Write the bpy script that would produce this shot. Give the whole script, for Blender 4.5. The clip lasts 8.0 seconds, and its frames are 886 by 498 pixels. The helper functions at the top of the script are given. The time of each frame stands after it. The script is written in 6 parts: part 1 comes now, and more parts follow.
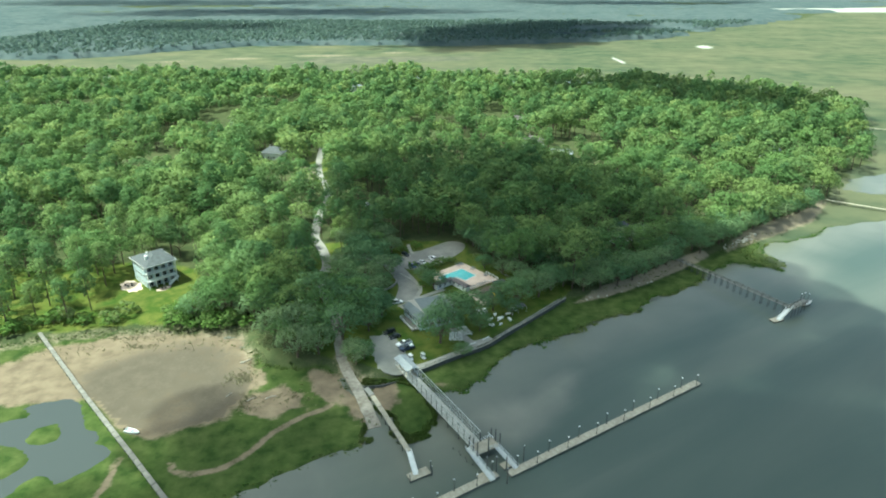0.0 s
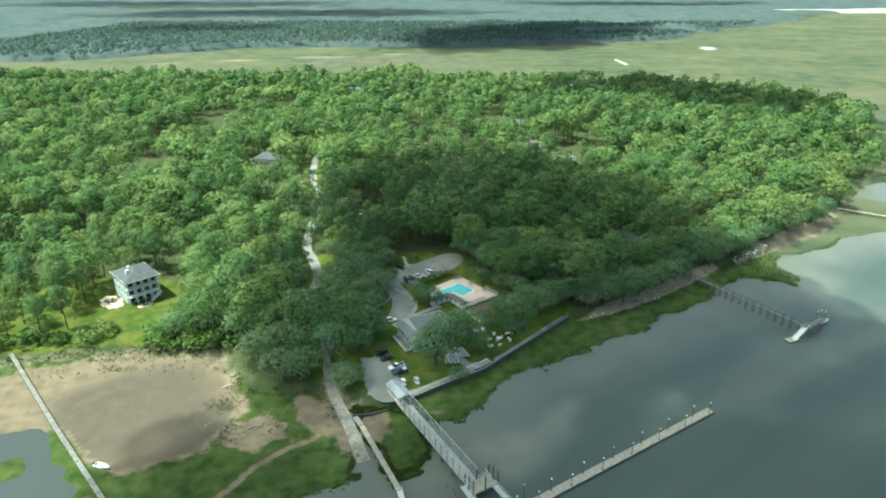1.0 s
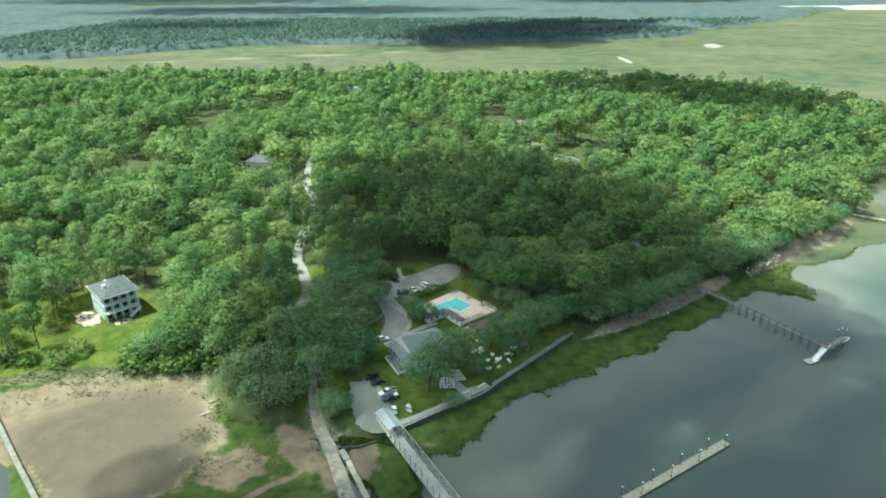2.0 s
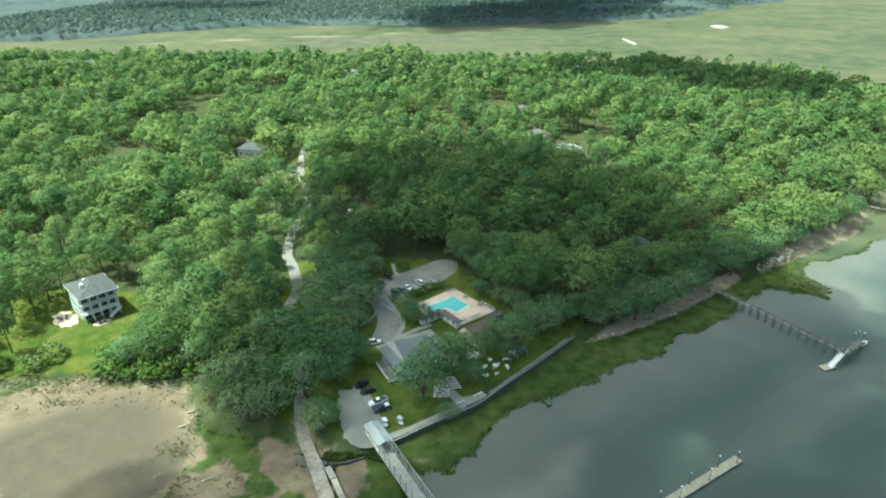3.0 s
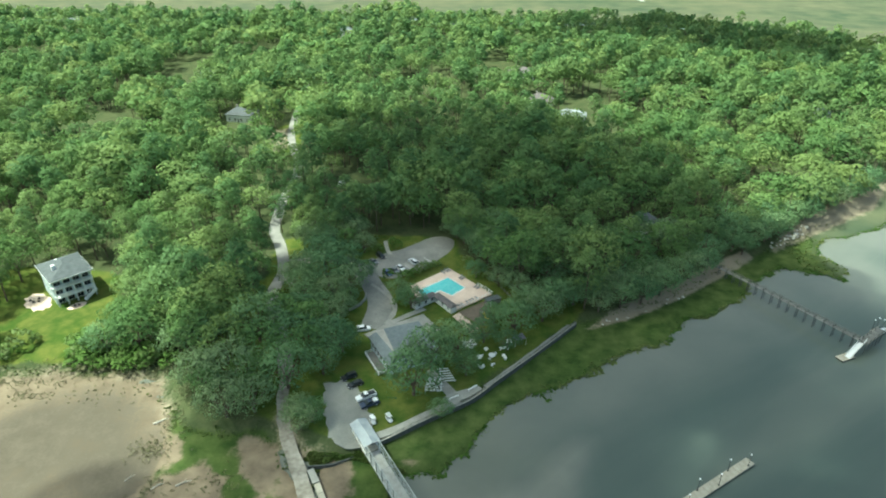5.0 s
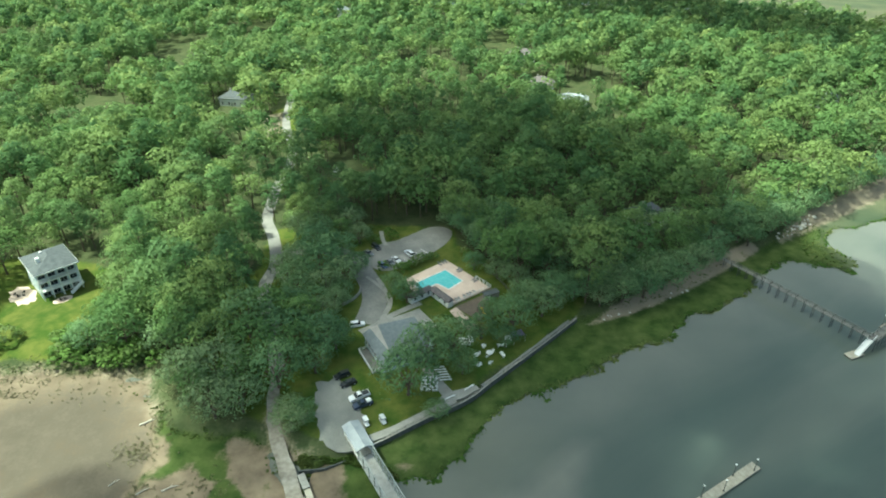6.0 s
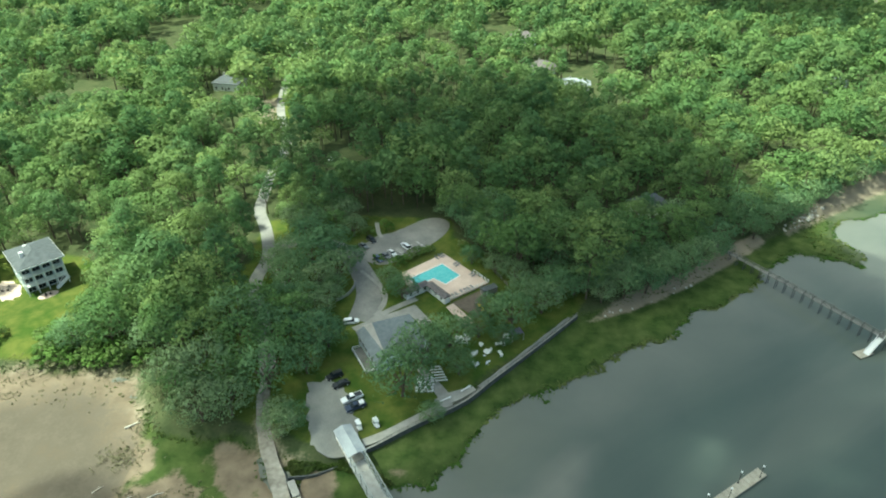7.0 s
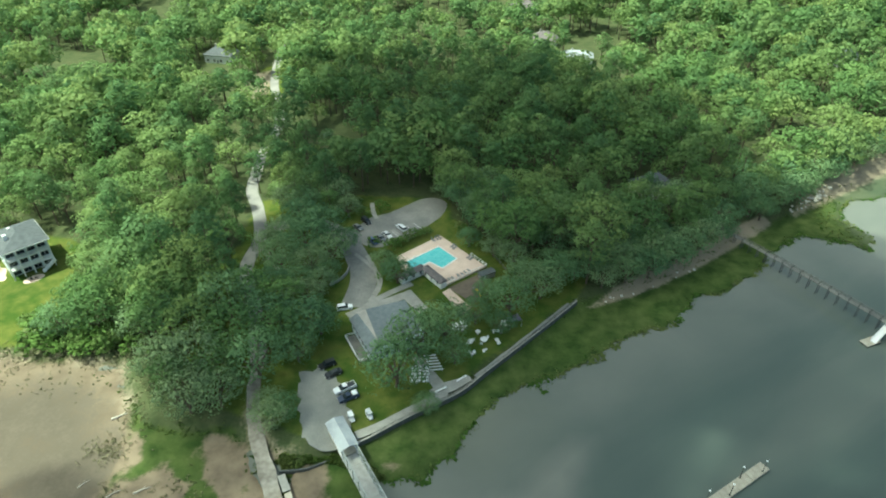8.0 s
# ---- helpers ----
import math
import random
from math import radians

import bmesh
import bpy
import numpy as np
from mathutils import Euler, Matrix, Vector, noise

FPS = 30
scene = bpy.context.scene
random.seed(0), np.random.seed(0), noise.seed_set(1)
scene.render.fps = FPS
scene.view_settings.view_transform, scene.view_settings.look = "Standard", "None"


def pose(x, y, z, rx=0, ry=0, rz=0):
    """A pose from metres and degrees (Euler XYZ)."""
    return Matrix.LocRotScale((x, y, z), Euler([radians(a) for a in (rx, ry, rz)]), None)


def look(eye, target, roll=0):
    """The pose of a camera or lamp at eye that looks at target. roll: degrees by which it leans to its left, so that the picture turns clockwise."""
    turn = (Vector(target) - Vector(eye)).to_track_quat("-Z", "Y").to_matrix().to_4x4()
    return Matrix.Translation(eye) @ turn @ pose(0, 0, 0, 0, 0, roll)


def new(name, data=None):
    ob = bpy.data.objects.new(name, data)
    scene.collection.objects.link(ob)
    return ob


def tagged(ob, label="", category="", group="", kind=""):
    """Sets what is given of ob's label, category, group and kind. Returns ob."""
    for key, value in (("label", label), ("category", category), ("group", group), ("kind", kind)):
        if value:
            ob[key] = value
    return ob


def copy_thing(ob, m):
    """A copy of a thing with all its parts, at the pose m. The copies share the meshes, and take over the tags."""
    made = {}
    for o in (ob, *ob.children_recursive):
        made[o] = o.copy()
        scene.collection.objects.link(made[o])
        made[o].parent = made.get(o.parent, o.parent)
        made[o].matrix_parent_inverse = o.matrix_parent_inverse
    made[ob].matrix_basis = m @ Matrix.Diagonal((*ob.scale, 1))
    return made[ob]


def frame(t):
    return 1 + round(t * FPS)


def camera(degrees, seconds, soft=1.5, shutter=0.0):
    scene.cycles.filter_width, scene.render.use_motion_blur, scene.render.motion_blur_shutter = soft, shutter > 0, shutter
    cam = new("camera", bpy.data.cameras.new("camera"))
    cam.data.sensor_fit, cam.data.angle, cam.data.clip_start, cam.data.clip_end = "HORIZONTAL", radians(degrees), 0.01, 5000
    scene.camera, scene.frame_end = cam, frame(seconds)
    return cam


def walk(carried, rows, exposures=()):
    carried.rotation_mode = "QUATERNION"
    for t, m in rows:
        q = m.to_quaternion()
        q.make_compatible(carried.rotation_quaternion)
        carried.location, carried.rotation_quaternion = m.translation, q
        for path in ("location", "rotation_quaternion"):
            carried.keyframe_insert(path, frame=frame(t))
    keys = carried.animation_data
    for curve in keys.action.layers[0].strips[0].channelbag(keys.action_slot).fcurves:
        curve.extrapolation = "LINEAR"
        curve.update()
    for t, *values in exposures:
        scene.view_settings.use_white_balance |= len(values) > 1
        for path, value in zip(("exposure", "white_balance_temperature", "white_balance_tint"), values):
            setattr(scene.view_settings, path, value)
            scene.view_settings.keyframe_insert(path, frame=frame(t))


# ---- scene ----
cam = camera(70.5, 8.0, soft=1.95)
METRES, EYE, TILT, LEAN, TURN = 85.0, 123.6, -23.0, 0.0, 0.0
ROWS = [
    (0.0, 0.0, 0.0, 0.0, 0.0, 0.0, -0.0),
    (0.5, 0.0125, 0.0791, 0.0322, 0.05, 0.04, -0.02),
    (1.0, 0.0251, 0.1595, 0.0654, 0.14, 0.07, -0.02),
    (1.5, 0.0391, 0.245, 0.1001, 0.24, 0.1, -0.02),
    (1.7, 0.0445, 0.279, 0.1142, 0.28, 0.06, -0.02),
    (2.8, 0.0767, 0.4715, 0.1964, 0.47, -1.45, -0.07),
    (3.0, 0.0795, 0.4888, 0.2038, 0.49, -1.8, -0.08),
    (3.5, 0.0865, 0.5321, 0.2223, 0.54, -2.69, -0.1),
    (4.0, 0.0933, 0.5757, 0.2408, 0.58, -3.61, -0.13),
    (4.5, 0.1005, 0.6189, 0.2593, 0.61, -4.49, -0.16),
    (6.0, 0.1213, 0.7482, 0.3151, 0.68, -7.17, -0.21),
    (6.5, 0.1286, 0.7901, 0.3329, 0.71, -7.82, -0.22),
    (7.0, 0.1355, 0.8317, 0.3499, 0.74, -8.78, -0.24),
    (7.5, 0.1423, 0.8715, 0.368, 0.76, -10.14, -0.29),
    (8.0, 0.1497, 0.9104, 0.3855, 0.79, -11.47, -0.29),
]
walk(cam, [(t, pose(0, 0, EYE, TILT, LEAN, TURN) @ pose(METRES * x, METRES * y, METRES * z, 90 + pitch, roll, yaw)) for t, x, y, z, yaw, pitch, roll in ROWS],
     exposures=[(0.0, 0.87, 6050, -18), (4.5, 0.88, 6150, -18), (8.0, 0.89, 6300, -19)])

# ---- daylight ----
SUN_DIR = Vector((-0.47, -0.02, 0.88)).normalized()
SUN_ELEV = math.asin(SUN_DIR.z)
SUN_AZ = math.atan2(SUN_DIR.x, SUN_DIR.y)
world = bpy.data.worlds.new("sky")
scene.world = world
world.use_nodes = True
wn = world.node_tree.nodes
sky = wn.new("ShaderNodeTexSky")
sky.sky_type = "NISHITA"
sky.sun_disc = False
sky.sun_elevation = SUN_ELEV
sky.sun_rotation = SUN_AZ
sky.dust_density = 5.0
sky.ozone_density = 0.4
world.node_tree.links.new(sky.outputs[0], wn["Background"].inputs[0])
wn["Background"].inputs[1].default_value = 0.13
sun = new("sun", bpy.data.lights.new("sun", "SUN"))
sun.data.energy = 5.0
sun.data.angle = radians(0.55)
sun.data.color = (1.0, 0.95, 0.86)
sun.matrix_world = look(tuple(SUN_DIR * 900), (0, 0, 0))

# ---- materials ----
def nodes_of(name):
    m = bpy.data.materials.new(name)
    m.use_nodes = True
    return m, m.node_tree.nodes, m.node_tree.links, m.node_tree.nodes["Principled BSDF"]


def noise_node(n, l, scale, detail=4.0, vec=None, dist=0.0):
    t = n.new("ShaderNodeTexNoise")
    t.inputs["Scale"].default_value = scale
    t.inputs["Detail"].default_value = detail
    t.inputs["Distortion"].default_value = dist
    if vec is not None:
        l.new(vec, t.inputs["Vector"])
    return t.outputs["Fac"]


def ramp_node(n, l, fac, stops):
    r = n.new("ShaderNodeValToRGB")
    e = r.color_ramp.elements
    while len(e) < len(stops):
        e.new(0.5)
    for i, (p, c) in enumerate(stops):
        e[i].position = p
        e[i].color = (*c, 1.0)
    l.new(fac, r.inputs["Fac"])
    return r.outputs["Color"]


def mix_rgb(n, l, fac, a, b, mode="MIX"):
    m = n.new("ShaderNodeMix")
    m.data_type = "RGBA"
    m.blend_type = mode
    if isinstance(fac, (int, float)):
        m.inputs[0].default_value = fac
    else:
        l.new(fac, m.inputs[0])
    for k, v in ((6, a), (7, b)):
        if isinstance(v, tuple):
            m.inputs[k].default_value = (*v, 1.0)
        else:
            l.new(v, m.inputs[k])
    return m.outputs[2]


def math_node(n, l, op, a, b=0.0, clamp=False):
    m = n.new("ShaderNodeMath")
    m.operation = op
    m.use_clamp = clamp
    for k, v in ((0, a), (1, b)):
        if isinstance(v, (int, float)):
            m.inputs[k].default_value = v
        else:
            l.new(v, m.inputs[k])
    return m.outputs[0]


def bump_node(n, l, height, strength, distance):
    b = n.new("ShaderNodeBump")
    b.inputs["Strength"].default_value = strength
    b.inputs["Distance"].default_value = distance
    l.new(height, b.inputs["Height"])
    return b.outputs["Normal"]


def surface(name, a, b, scale=1.0, rough=0.8, fine=12.0, bump=0.3, dist=0.03, metal=0.0, vary=0.12, spec=0.3):
    """A surface between two colours, patchy at one scale and grainy at a finer one; alike pieces differ a little."""
    m, n, l, p = nodes_of(name)
    co = n.new("ShaderNodeTexCoord").outputs["Object"]
    big = noise_node(n, l, scale, 3.0, co)
    small = noise_node(n, l, scale * fine, 3.0, co)
    f = math_node(n, l, "ADD", math_node(n, l, "MULTIPLY", big, 0.6), math_node(n, l, "MULTIPLY", small, 0.4))
    col = ramp_node(n, l, f, [(0.36, a), (0.64, b)])
    rnd = n.new("ShaderNodeObjectInfo").outputs["Random"]
    k = math_node(n, l, "ADD", math_node(n, l, "MULTIPLY", rnd, vary), 1.0 - vary / 2)
    hsv = n.new("ShaderNodeHueSaturation")
    l.new(col, hsv.inputs["Color"])
    l.new(k, hsv.inputs["Value"])
    l.new(hsv.outputs[0], p.inputs["Base Color"])
    p.inputs["Roughness"].default_value = rough
    p.inputs["Metallic"].default_value = metal
    p.inputs["Specular IOR Level"].default_value = spec
    if bump:
        l.new(bump_node(n, l, small, bump, dist), p.inputs["Normal"])
    return m


def foliage(name, stops, translucent=0.29):
    """Leaves: each tree has its own tone, each spray a lighter or darker one."""
    m, n, l, p = nodes_of(name)
    geo = n.new("ShaderNodeNewGeometry")
    at = n.new("ShaderNodeAttribute")
    at.attribute_name = "tint"
    rnd = n.new("ShaderNodeObjectInfo").outputs["Random"]
    tree = math_node(n, l, "FRACT", math_node(n, l, "ADD", rnd, at.outputs["Fac"]))
    col = ramp_node(n, l, tree, stops)
    k = math_node(n, l, "ADD", math_node(n, l, "MULTIPLY", geo.outputs["Random Per Island"], 0.32), 0.84)
    hsv = n.new("ShaderNodeHueSaturation")
    l.new(col, hsv.inputs["Color"])
    l.new(k, hsv.inputs["Value"])
    l.new(hsv.outputs[0], p.inputs["Base Color"])
    p.inputs["Roughness"].default_value = 0.7
    p.inputs["Specular IOR Level"].default_value = 0.10
    tr = n.new("ShaderNodeBsdfTranslucent")
    l.new(hsv.outputs[0], tr.inputs["Color"])
    mx = n.new("ShaderNodeMixShader")
    mx.inputs[0].default_value = translucent
    l.new(p.outputs[0], mx.inputs[1])
    l.new(tr.outputs[0], mx.inputs[2])
    l.new(mx.outputs[0], n["Material Output"].inputs["Surface"])
    return m


M_PINE = foliage("pine_needles", [(0.0, (0.096, 0.175, 0.070)), (0.3, (0.132, 0.222, 0.082)), (0.6, (0.190, 0.267, 0.096)), (0.8, (0.161, 0.243, 0.091)), (1.0, (0.103, 0.183, 0.077))], 0.42)
M_BROAD = foliage("broad_leaves", [(0.0, (0.113, 0.197, 0.072)), (0.35, (0.154, 0.248, 0.084)), (0.65, (0.221, 0.292, 0.103)), (0.85, (0.182, 0.264, 0.096)), (1.0, (0.120, 0.201, 0.082))], 0.42)
M_OAK = foliage("oak_leaves", [(0.0, (0.108, 0.194, 0.094)), (0.5, (0.150, 0.242, 0.108)), (1.0, (0.198, 0.266, 0.134))])
M_SHRUB = foliage("shrub_leaves", [(0.0, (0.090, 0.170, 0.035)), (0.5, (0.130, 0.210, 0.055)), (1.0, (0.175, 0.215, 0.090))])
M_BLADE = foliage("marsh_blades", [(0.0, (0.050, 0.096, 0.018)), (0.5, (0.068, 0.116, 0.024)), (1.0, (0.104, 0.128, 0.042))], 0.3)
M_SCRUB = foliage("dry_scrub", [(0.0, (0.120, 0.130, 0.060)), (0.5, (0.155, 0.155, 0.085)), (1.0, (0.190, 0.180, 0.115))], 0.2)
M_BARK = surface("bark", (0.06, 0.045, 0.035), (0.17, 0.13, 0.10), 2.0, 0.95, 6.0, 0.6, 0.05)
M_WHITE = surface("white_paint", (0.70, 0.71, 0.70), (0.80, 0.80, 0.78), 0.6, 0.6, 10, 0.1, 0.01)
M_PALEBLUE = surface("pale_blue_siding", (0.42, 0.52, 0.56), (0.50, 0.60, 0.63), 0.6, 0.7, 14, 0.15, 0.01)
M_SHINGLE = surface("grey_shingles", (0.066, 0.075, 0.080), (0.105, 0.116, 0.122), 0.8, 0.9, 9, 0.4, 0.03)
M_SHINGLE_B = surface("brown_shingles", (0.10, 0.09, 0.09), (0.17, 0.15, 0.15), 0.8, 0.9, 9, 0.4, 0.03)
M_METALROOF = surface("galvanised_roof", (0.28, 0.305, 0.33), (0.39, 0.415, 0.435), 0.5, 0.55, 10, 0.1, 0.01, 0.1)
M_TIMBER = surface("weathered_timber", (0.15, 0.145, 0.130), (0.24, 0.232, 0.208), 0.7, 0.9, 8, 0.3, 0.02, 0.0, 0.25)
M_PLANK = surface("dock_planks", (0.29, 0.265, 0.210), (0.43, 0.395, 0.320), 0.7, 0.9, 8, 0.3, 0.02, 0.0, 0.2)
M_PILE = surface("tarred_pile", (0.05, 0.06, 0.06), (0.12, 0.12, 0.11), 1.2, 0.85, 6, 0.4, 0.03)
M_GALV = surface("pale_metal", (0.50, 0.53, 0.53), (0.64, 0.66, 0.66), 0.8, 0.5, 8, 0.1, 0.01, 0.3)
M_TRUSS = surface("weathered_galvanised_steel", (0.31, 0.335, 0.315), (0.44, 0.46, 0.435), 0.5, 0.7, 8, 0.2, 0.01, 0.1, 0.25)
M_ALU = surface("aluminium", (0.66, 0.68, 0.68), (0.78, 0.79, 0.78), 0.8, 0.45, 8, 0.1, 0.01, 0.2)
M_CONCRETE = surface("concrete", (0.24, 0.235, 0.215), (0.35, 0.34, 0.31), 0.35, 0.9, 8, 0.3, 0.02)
M_PAVING = surface("pink_pool_paving", (0.50, 0.38, 0.31), (0.62, 0.49, 0.41), 0.3, 0.85, 8, 0.2, 0.01)
M_ASPHALT = surface("worn_asphalt", (0.15, 0.15, 0.142), (0.25, 0.243, 0.225), 0.15, 0.92, 12, 0.3, 0.02)
M_GRAVEL = surface("grey_gravel", (0.19, 0.192, 0.178), (0.28, 0.277, 0.25), 0.2, 0.95, 14, 0.4, 0.03)
M_SANDROAD = surface("sandy_concrete", (0.31, 0.29, 0.255), (0.45, 0.42, 0.37), 0.2, 0.95, 8, 0.4, 0.03)
M_RAMP = surface("muddy_concrete", (0.17, 0.150, 0.122), (0.37, 0.345, 0.30), 0.16, 0.95, 5, 0.4, 0.03)
M_ROAD = surface("pale_road", (0.20, 0.195, 0.185), (0.30, 0.292, 0.272), 0.2, 0.92, 10, 0.3, 0.02)
M_PALEDECK = surface("pale_boards", (0.30, 0.295, 0.27), (0.42, 0.41, 0.38), 0.7, 0.85, 9, 0.3, 0.02, 0.0, 0.2)
M_SHINGLE_C = surface("pale_grey_shingles", (0.135, 0.158, 0.166), (0.195, 0.218, 0.226), 0.8, 0.9, 9, 0.4, 0.03)
M_LINE = surface("road_paint", (0.62, 0.62, 0.58), (0.74, 0.74, 0.70), 1.0, 0.8)
M_DARKGLASS = surface("window_glass", (0.015, 0.02, 0.025), (0.03, 0.04, 0.045), 1.0, 0.08, 4, 0.0, 0.0, 0.0, 0.0, 0.5)
M_TYRE = surface("tyre_rubber", (0.015, 0.015, 0.015), (0.03, 0.03, 0.03), 4.0, 0.9)
M_MULCH = surface("brown_mulch", (0.11, 0.088, 0.068), (0.17, 0.138, 0.108), 0.5, 0.95, 9, 0.5, 0.05)
M_YELLOW = surface("yellow_plastic", (0.70, 0.45, 0.05), (0.78, 0.55, 0.08), 1.0, 0.5)
M_SAIL = surface("violet_canvas", (0.20, 0.17, 0.28), (0.27, 0.23, 0.36), 0.7, 0.85)
M_LAMPGLOBE = surface("white_globe", (0.80, 0.82, 0.82), (0.88, 0.88, 0.86), 1.0, 0.3)
M_IRON = surface("black_iron", (0.02, 0.022, 0.022), (0.05, 0.05, 0.05), 2.0, 0.6, 6, 0.1, 0.01, 0.5)
M_ROCK = surface("pale_weathered_rock", (0.36, 0.34, 0.30), (0.58, 0.55, 0.48), 0.8, 0.9, 6, 0.3, 0.03, 0.0, 0.3)
M_DRIFT = surface("bleached_wood", (0.34, 0.31, 0.26), (0.48, 0.445, 0.38), 1.0, 0.9, 6, 0.3, 0.03)


def paint(name, c, rough=0.3):
    return surface(name, tuple(v * 0.92 for v in c), c, 0.8, rough, 6, 0.0, 0.0, 0.0, 0.06, 0.5)


M_CARWHITE = paint("white_car_paint", (0.78, 0.79, 0.80))
M_CARBLACK = paint("black_car_paint", (0.02, 0.022, 0.026))
M_CARNAVY = paint("navy_car_paint", (0.03, 0.045, 0.085))
M_CARGREY = paint("grey_car_paint", (0.16, 0.17, 0.18))
M_CARBLUE = paint("blue_car_paint", (0.07, 0.12, 0.24))


def water_material():
    m, n, l, p = nodes_of("estuary_water")
    co = n.new("ShaderNodeTexCoord").outputs["Object"]
    turn = n.new("ShaderNodeMapping")
    turn.inputs["Rotation"].default_value = (0, 0, radians(-34))
    l.new(co, turn.inputs["Vector"])
    mp = n.new("ShaderNodeMapping")
    mp.inputs["Scale"].default_value = (0.006, 0.032, 1.0)
    l.new(turn.outputs[0], mp.inputs["Vector"])
    at = n.new("ShaderNodeAttribute")
    at.attribute_name = "silt"
    silt = noise_node(n, l, 1.0, 4.0, mp.outputs[0], 0.8)
    col = ramp_node(n, l, silt, [(0.30, (0.067, 0.090, 0.078)), (0.55, (0.085, 0.105, 0.090)), (0.80, (0.122, 0.135, 0.114))])
    patch = noise_node(n, l, 0.05, 4.0, co, 0.5)
    load = math_node(n, l, "MULTIPLY", at.outputs["Fac"], math_node(n, l, "ADD", patch, 0.35), True)
    col = mix_rgb(n, l, load, col, (0.205, 0.200, 0.172))
    # pond colour darkened to offset the direct sun on it
    pa = n.new("ShaderNodeAttribute")
    pa.attribute_name = "pond_tone"
    col = mix_rgb(n, l, pa.outputs["Fac"], col, (0.056, 0.066, 0.064))
    l.new(col, p.inputs["Base Color"])
    rip = noise_node(n, l, 0.9, 3.0, co)
    swell = noise_node(n, l, 0.07, 3.0, co)
    rr = math_node(n, l, "ADD", math_node(n, l, "MULTIPLY", swell, 0.16), 0.05)
    l.new(rr, p.inputs["Roughness"])
    p.inputs["IOR"].default_value = 1.33
    l.new(bump_node(n, l, rip, 0.12, 0.08), p.inputs["Normal"])
    return m


def pool_material():
    m, n, l, p = nodes_of("pool_water")
    co = n.new("ShaderNodeTexCoord").outputs["Object"]
    f = noise_node(n, l, 1.6, 4.0, co, 0.6)
    l.new(ramp_node(n, l, f, [(0.3, (0.10, 0.42, 0.43)), (0.7, (0.20, 0.55, 0.54))]), p.inputs["Base Color"])
    p.inputs["Roughness"].default_value = 0.08
    p.inputs["IOR"].default_value = 1.33
    l.new(bump_node(n, l, f, 0.2, 0.05), p.inputs["Normal"])
    return m


M_WATER = water_material()
M_POOL = pool_material()


def ground_material():
    """Zones come from the sheet's own masks; noise frays their edges."""
    m, n, l, p = nodes_of("ground")
    co = n.new("ShaderNodeTexCoord").outputs["Object"]
    n1 = noise_node(n, l, 0.035, 5.0, co)
    n2 = noise_node(n, l, 0.22, 5.0, co)
    n3 = noise_node(n, l, 1.3, 4.0, co)
    n4 = noise_node(n, l, 0.006, 5.0, co)
    mixn = math_node(n, l, "ADD", math_node(n, l, "MULTIPLY", n2, 0.6), math_node(n, l, "MULTIPLY", n3, 0.4))

    def mask(key, fray=1.0, soft=0.2):
        a = n.new("ShaderNodeAttribute")
        a.attribute_name = key
        v = math_node(n, l, "ADD", a.outputs["Fac"], math_node(n, l, "MULTIPLY", math_node(n, l, "SUBTRACT", mixn, 0.5), fray))
        r = n.new("ShaderNodeMapRange")
        r.interpolation_type = "SMOOTHSTEP"
        r.inputs["From Min"].default_value = 0.5 - soft
        r.inputs["From Max"].default_value = 0.5 + soft
        l.new(v, r.inputs["Value"])
        return r.outputs[0]

    def two(f, a, b, lo=0.35, hi=0.65):
        return ramp_node(n, l, f, [(lo, a), (hi, b)])

    col = two(mixn, (0.040, 0.058, 0.024), (0.082, 0.092, 0.044))
    for key, c in (
        ("grass", mix_rgb(n, l, n1, two(mixn, (0.048, 0.086, 0.015), (0.104, 0.130, 0.024)), two(n2, (0.040, 0.076, 0.015), (0.126, 0.130, 0.038)))),
        ("field", mix_rgb(n, l, n4, two(n1, (0.052, 0.074, 0.045), (0.126, 0.134, 0.076)), two(n4, (0.048, 0.072, 0.046), (0.138, 0.132, 0.082)))),
        ("marsh", mix_rgb(n, l, n1, two(mixn, (0.026, 0.050, 0.012), (0.064, 0.104, 0.024)), two(n2, (0.034, 0.056, 0.016), (0.098, 0.110, 0.042)))),
        ("mud", mix_rgb(n, l, n1, two(mixn, (0.155, 0.122, 0.086), (0.225, 0.182, 0.128)), two(n2, (0.118, 0.096, 0.070), (0.205, 0.164, 0.116)))),
        ("wet", two(mixn, (0.092, 0.079, 0.060), (0.122, 0.104, 0.080))),
        ("sand", mix_rgb(n, l, n2, two(mixn, (0.19, 0.160, 0.116), (0.29, 0.245, 0.18)), (0.23, 0.198, 0.146))),
        # pale pans, and the far river's brightness put in as ground colour
        ("shell", two(n1, (0.36, 0.37, 0.33), (0.46, 0.46, 0.41))),
        ("dark", two(n1, (0.075, 0.085, 0.062), (0.13, 0.125, 0.090))),
    ):
        col = mix_rgb(n, l, mask(key), col, c)
    l.new(col, p.inputs["Base Color"])
    p.inputs["Roughness"].default_value = 0.95
    p.inputs["Specular IOR Level"].default_value = 0.06
    l.new(bump_node(n, l, mixn, 0.5, 0.25), p.inputs["Normal"])
    return m


M_GROUND = ground_material()


def cloud_material(name, body):
    m, n, l, p = nodes_of(name)
    d = n.new("ShaderNodeBsdfDiffuse")
    d.inputs["Color"].default_value = (0.85, 0.87, 0.90, 1)
    t = n.new("ShaderNodeBsdfTransparent")
    mx = n.new("ShaderNodeMixShader")
    mx.inputs[0].default_value = body
    l.new(t.outputs[0], mx.inputs[1])
    l.new(d.outputs[0], mx.inputs[2])
    l.new(mx.outputs[0], n["Material Output"].inputs["Surface"])
    return m


M_CLOUD = cloud_material("cloud", 0.38)
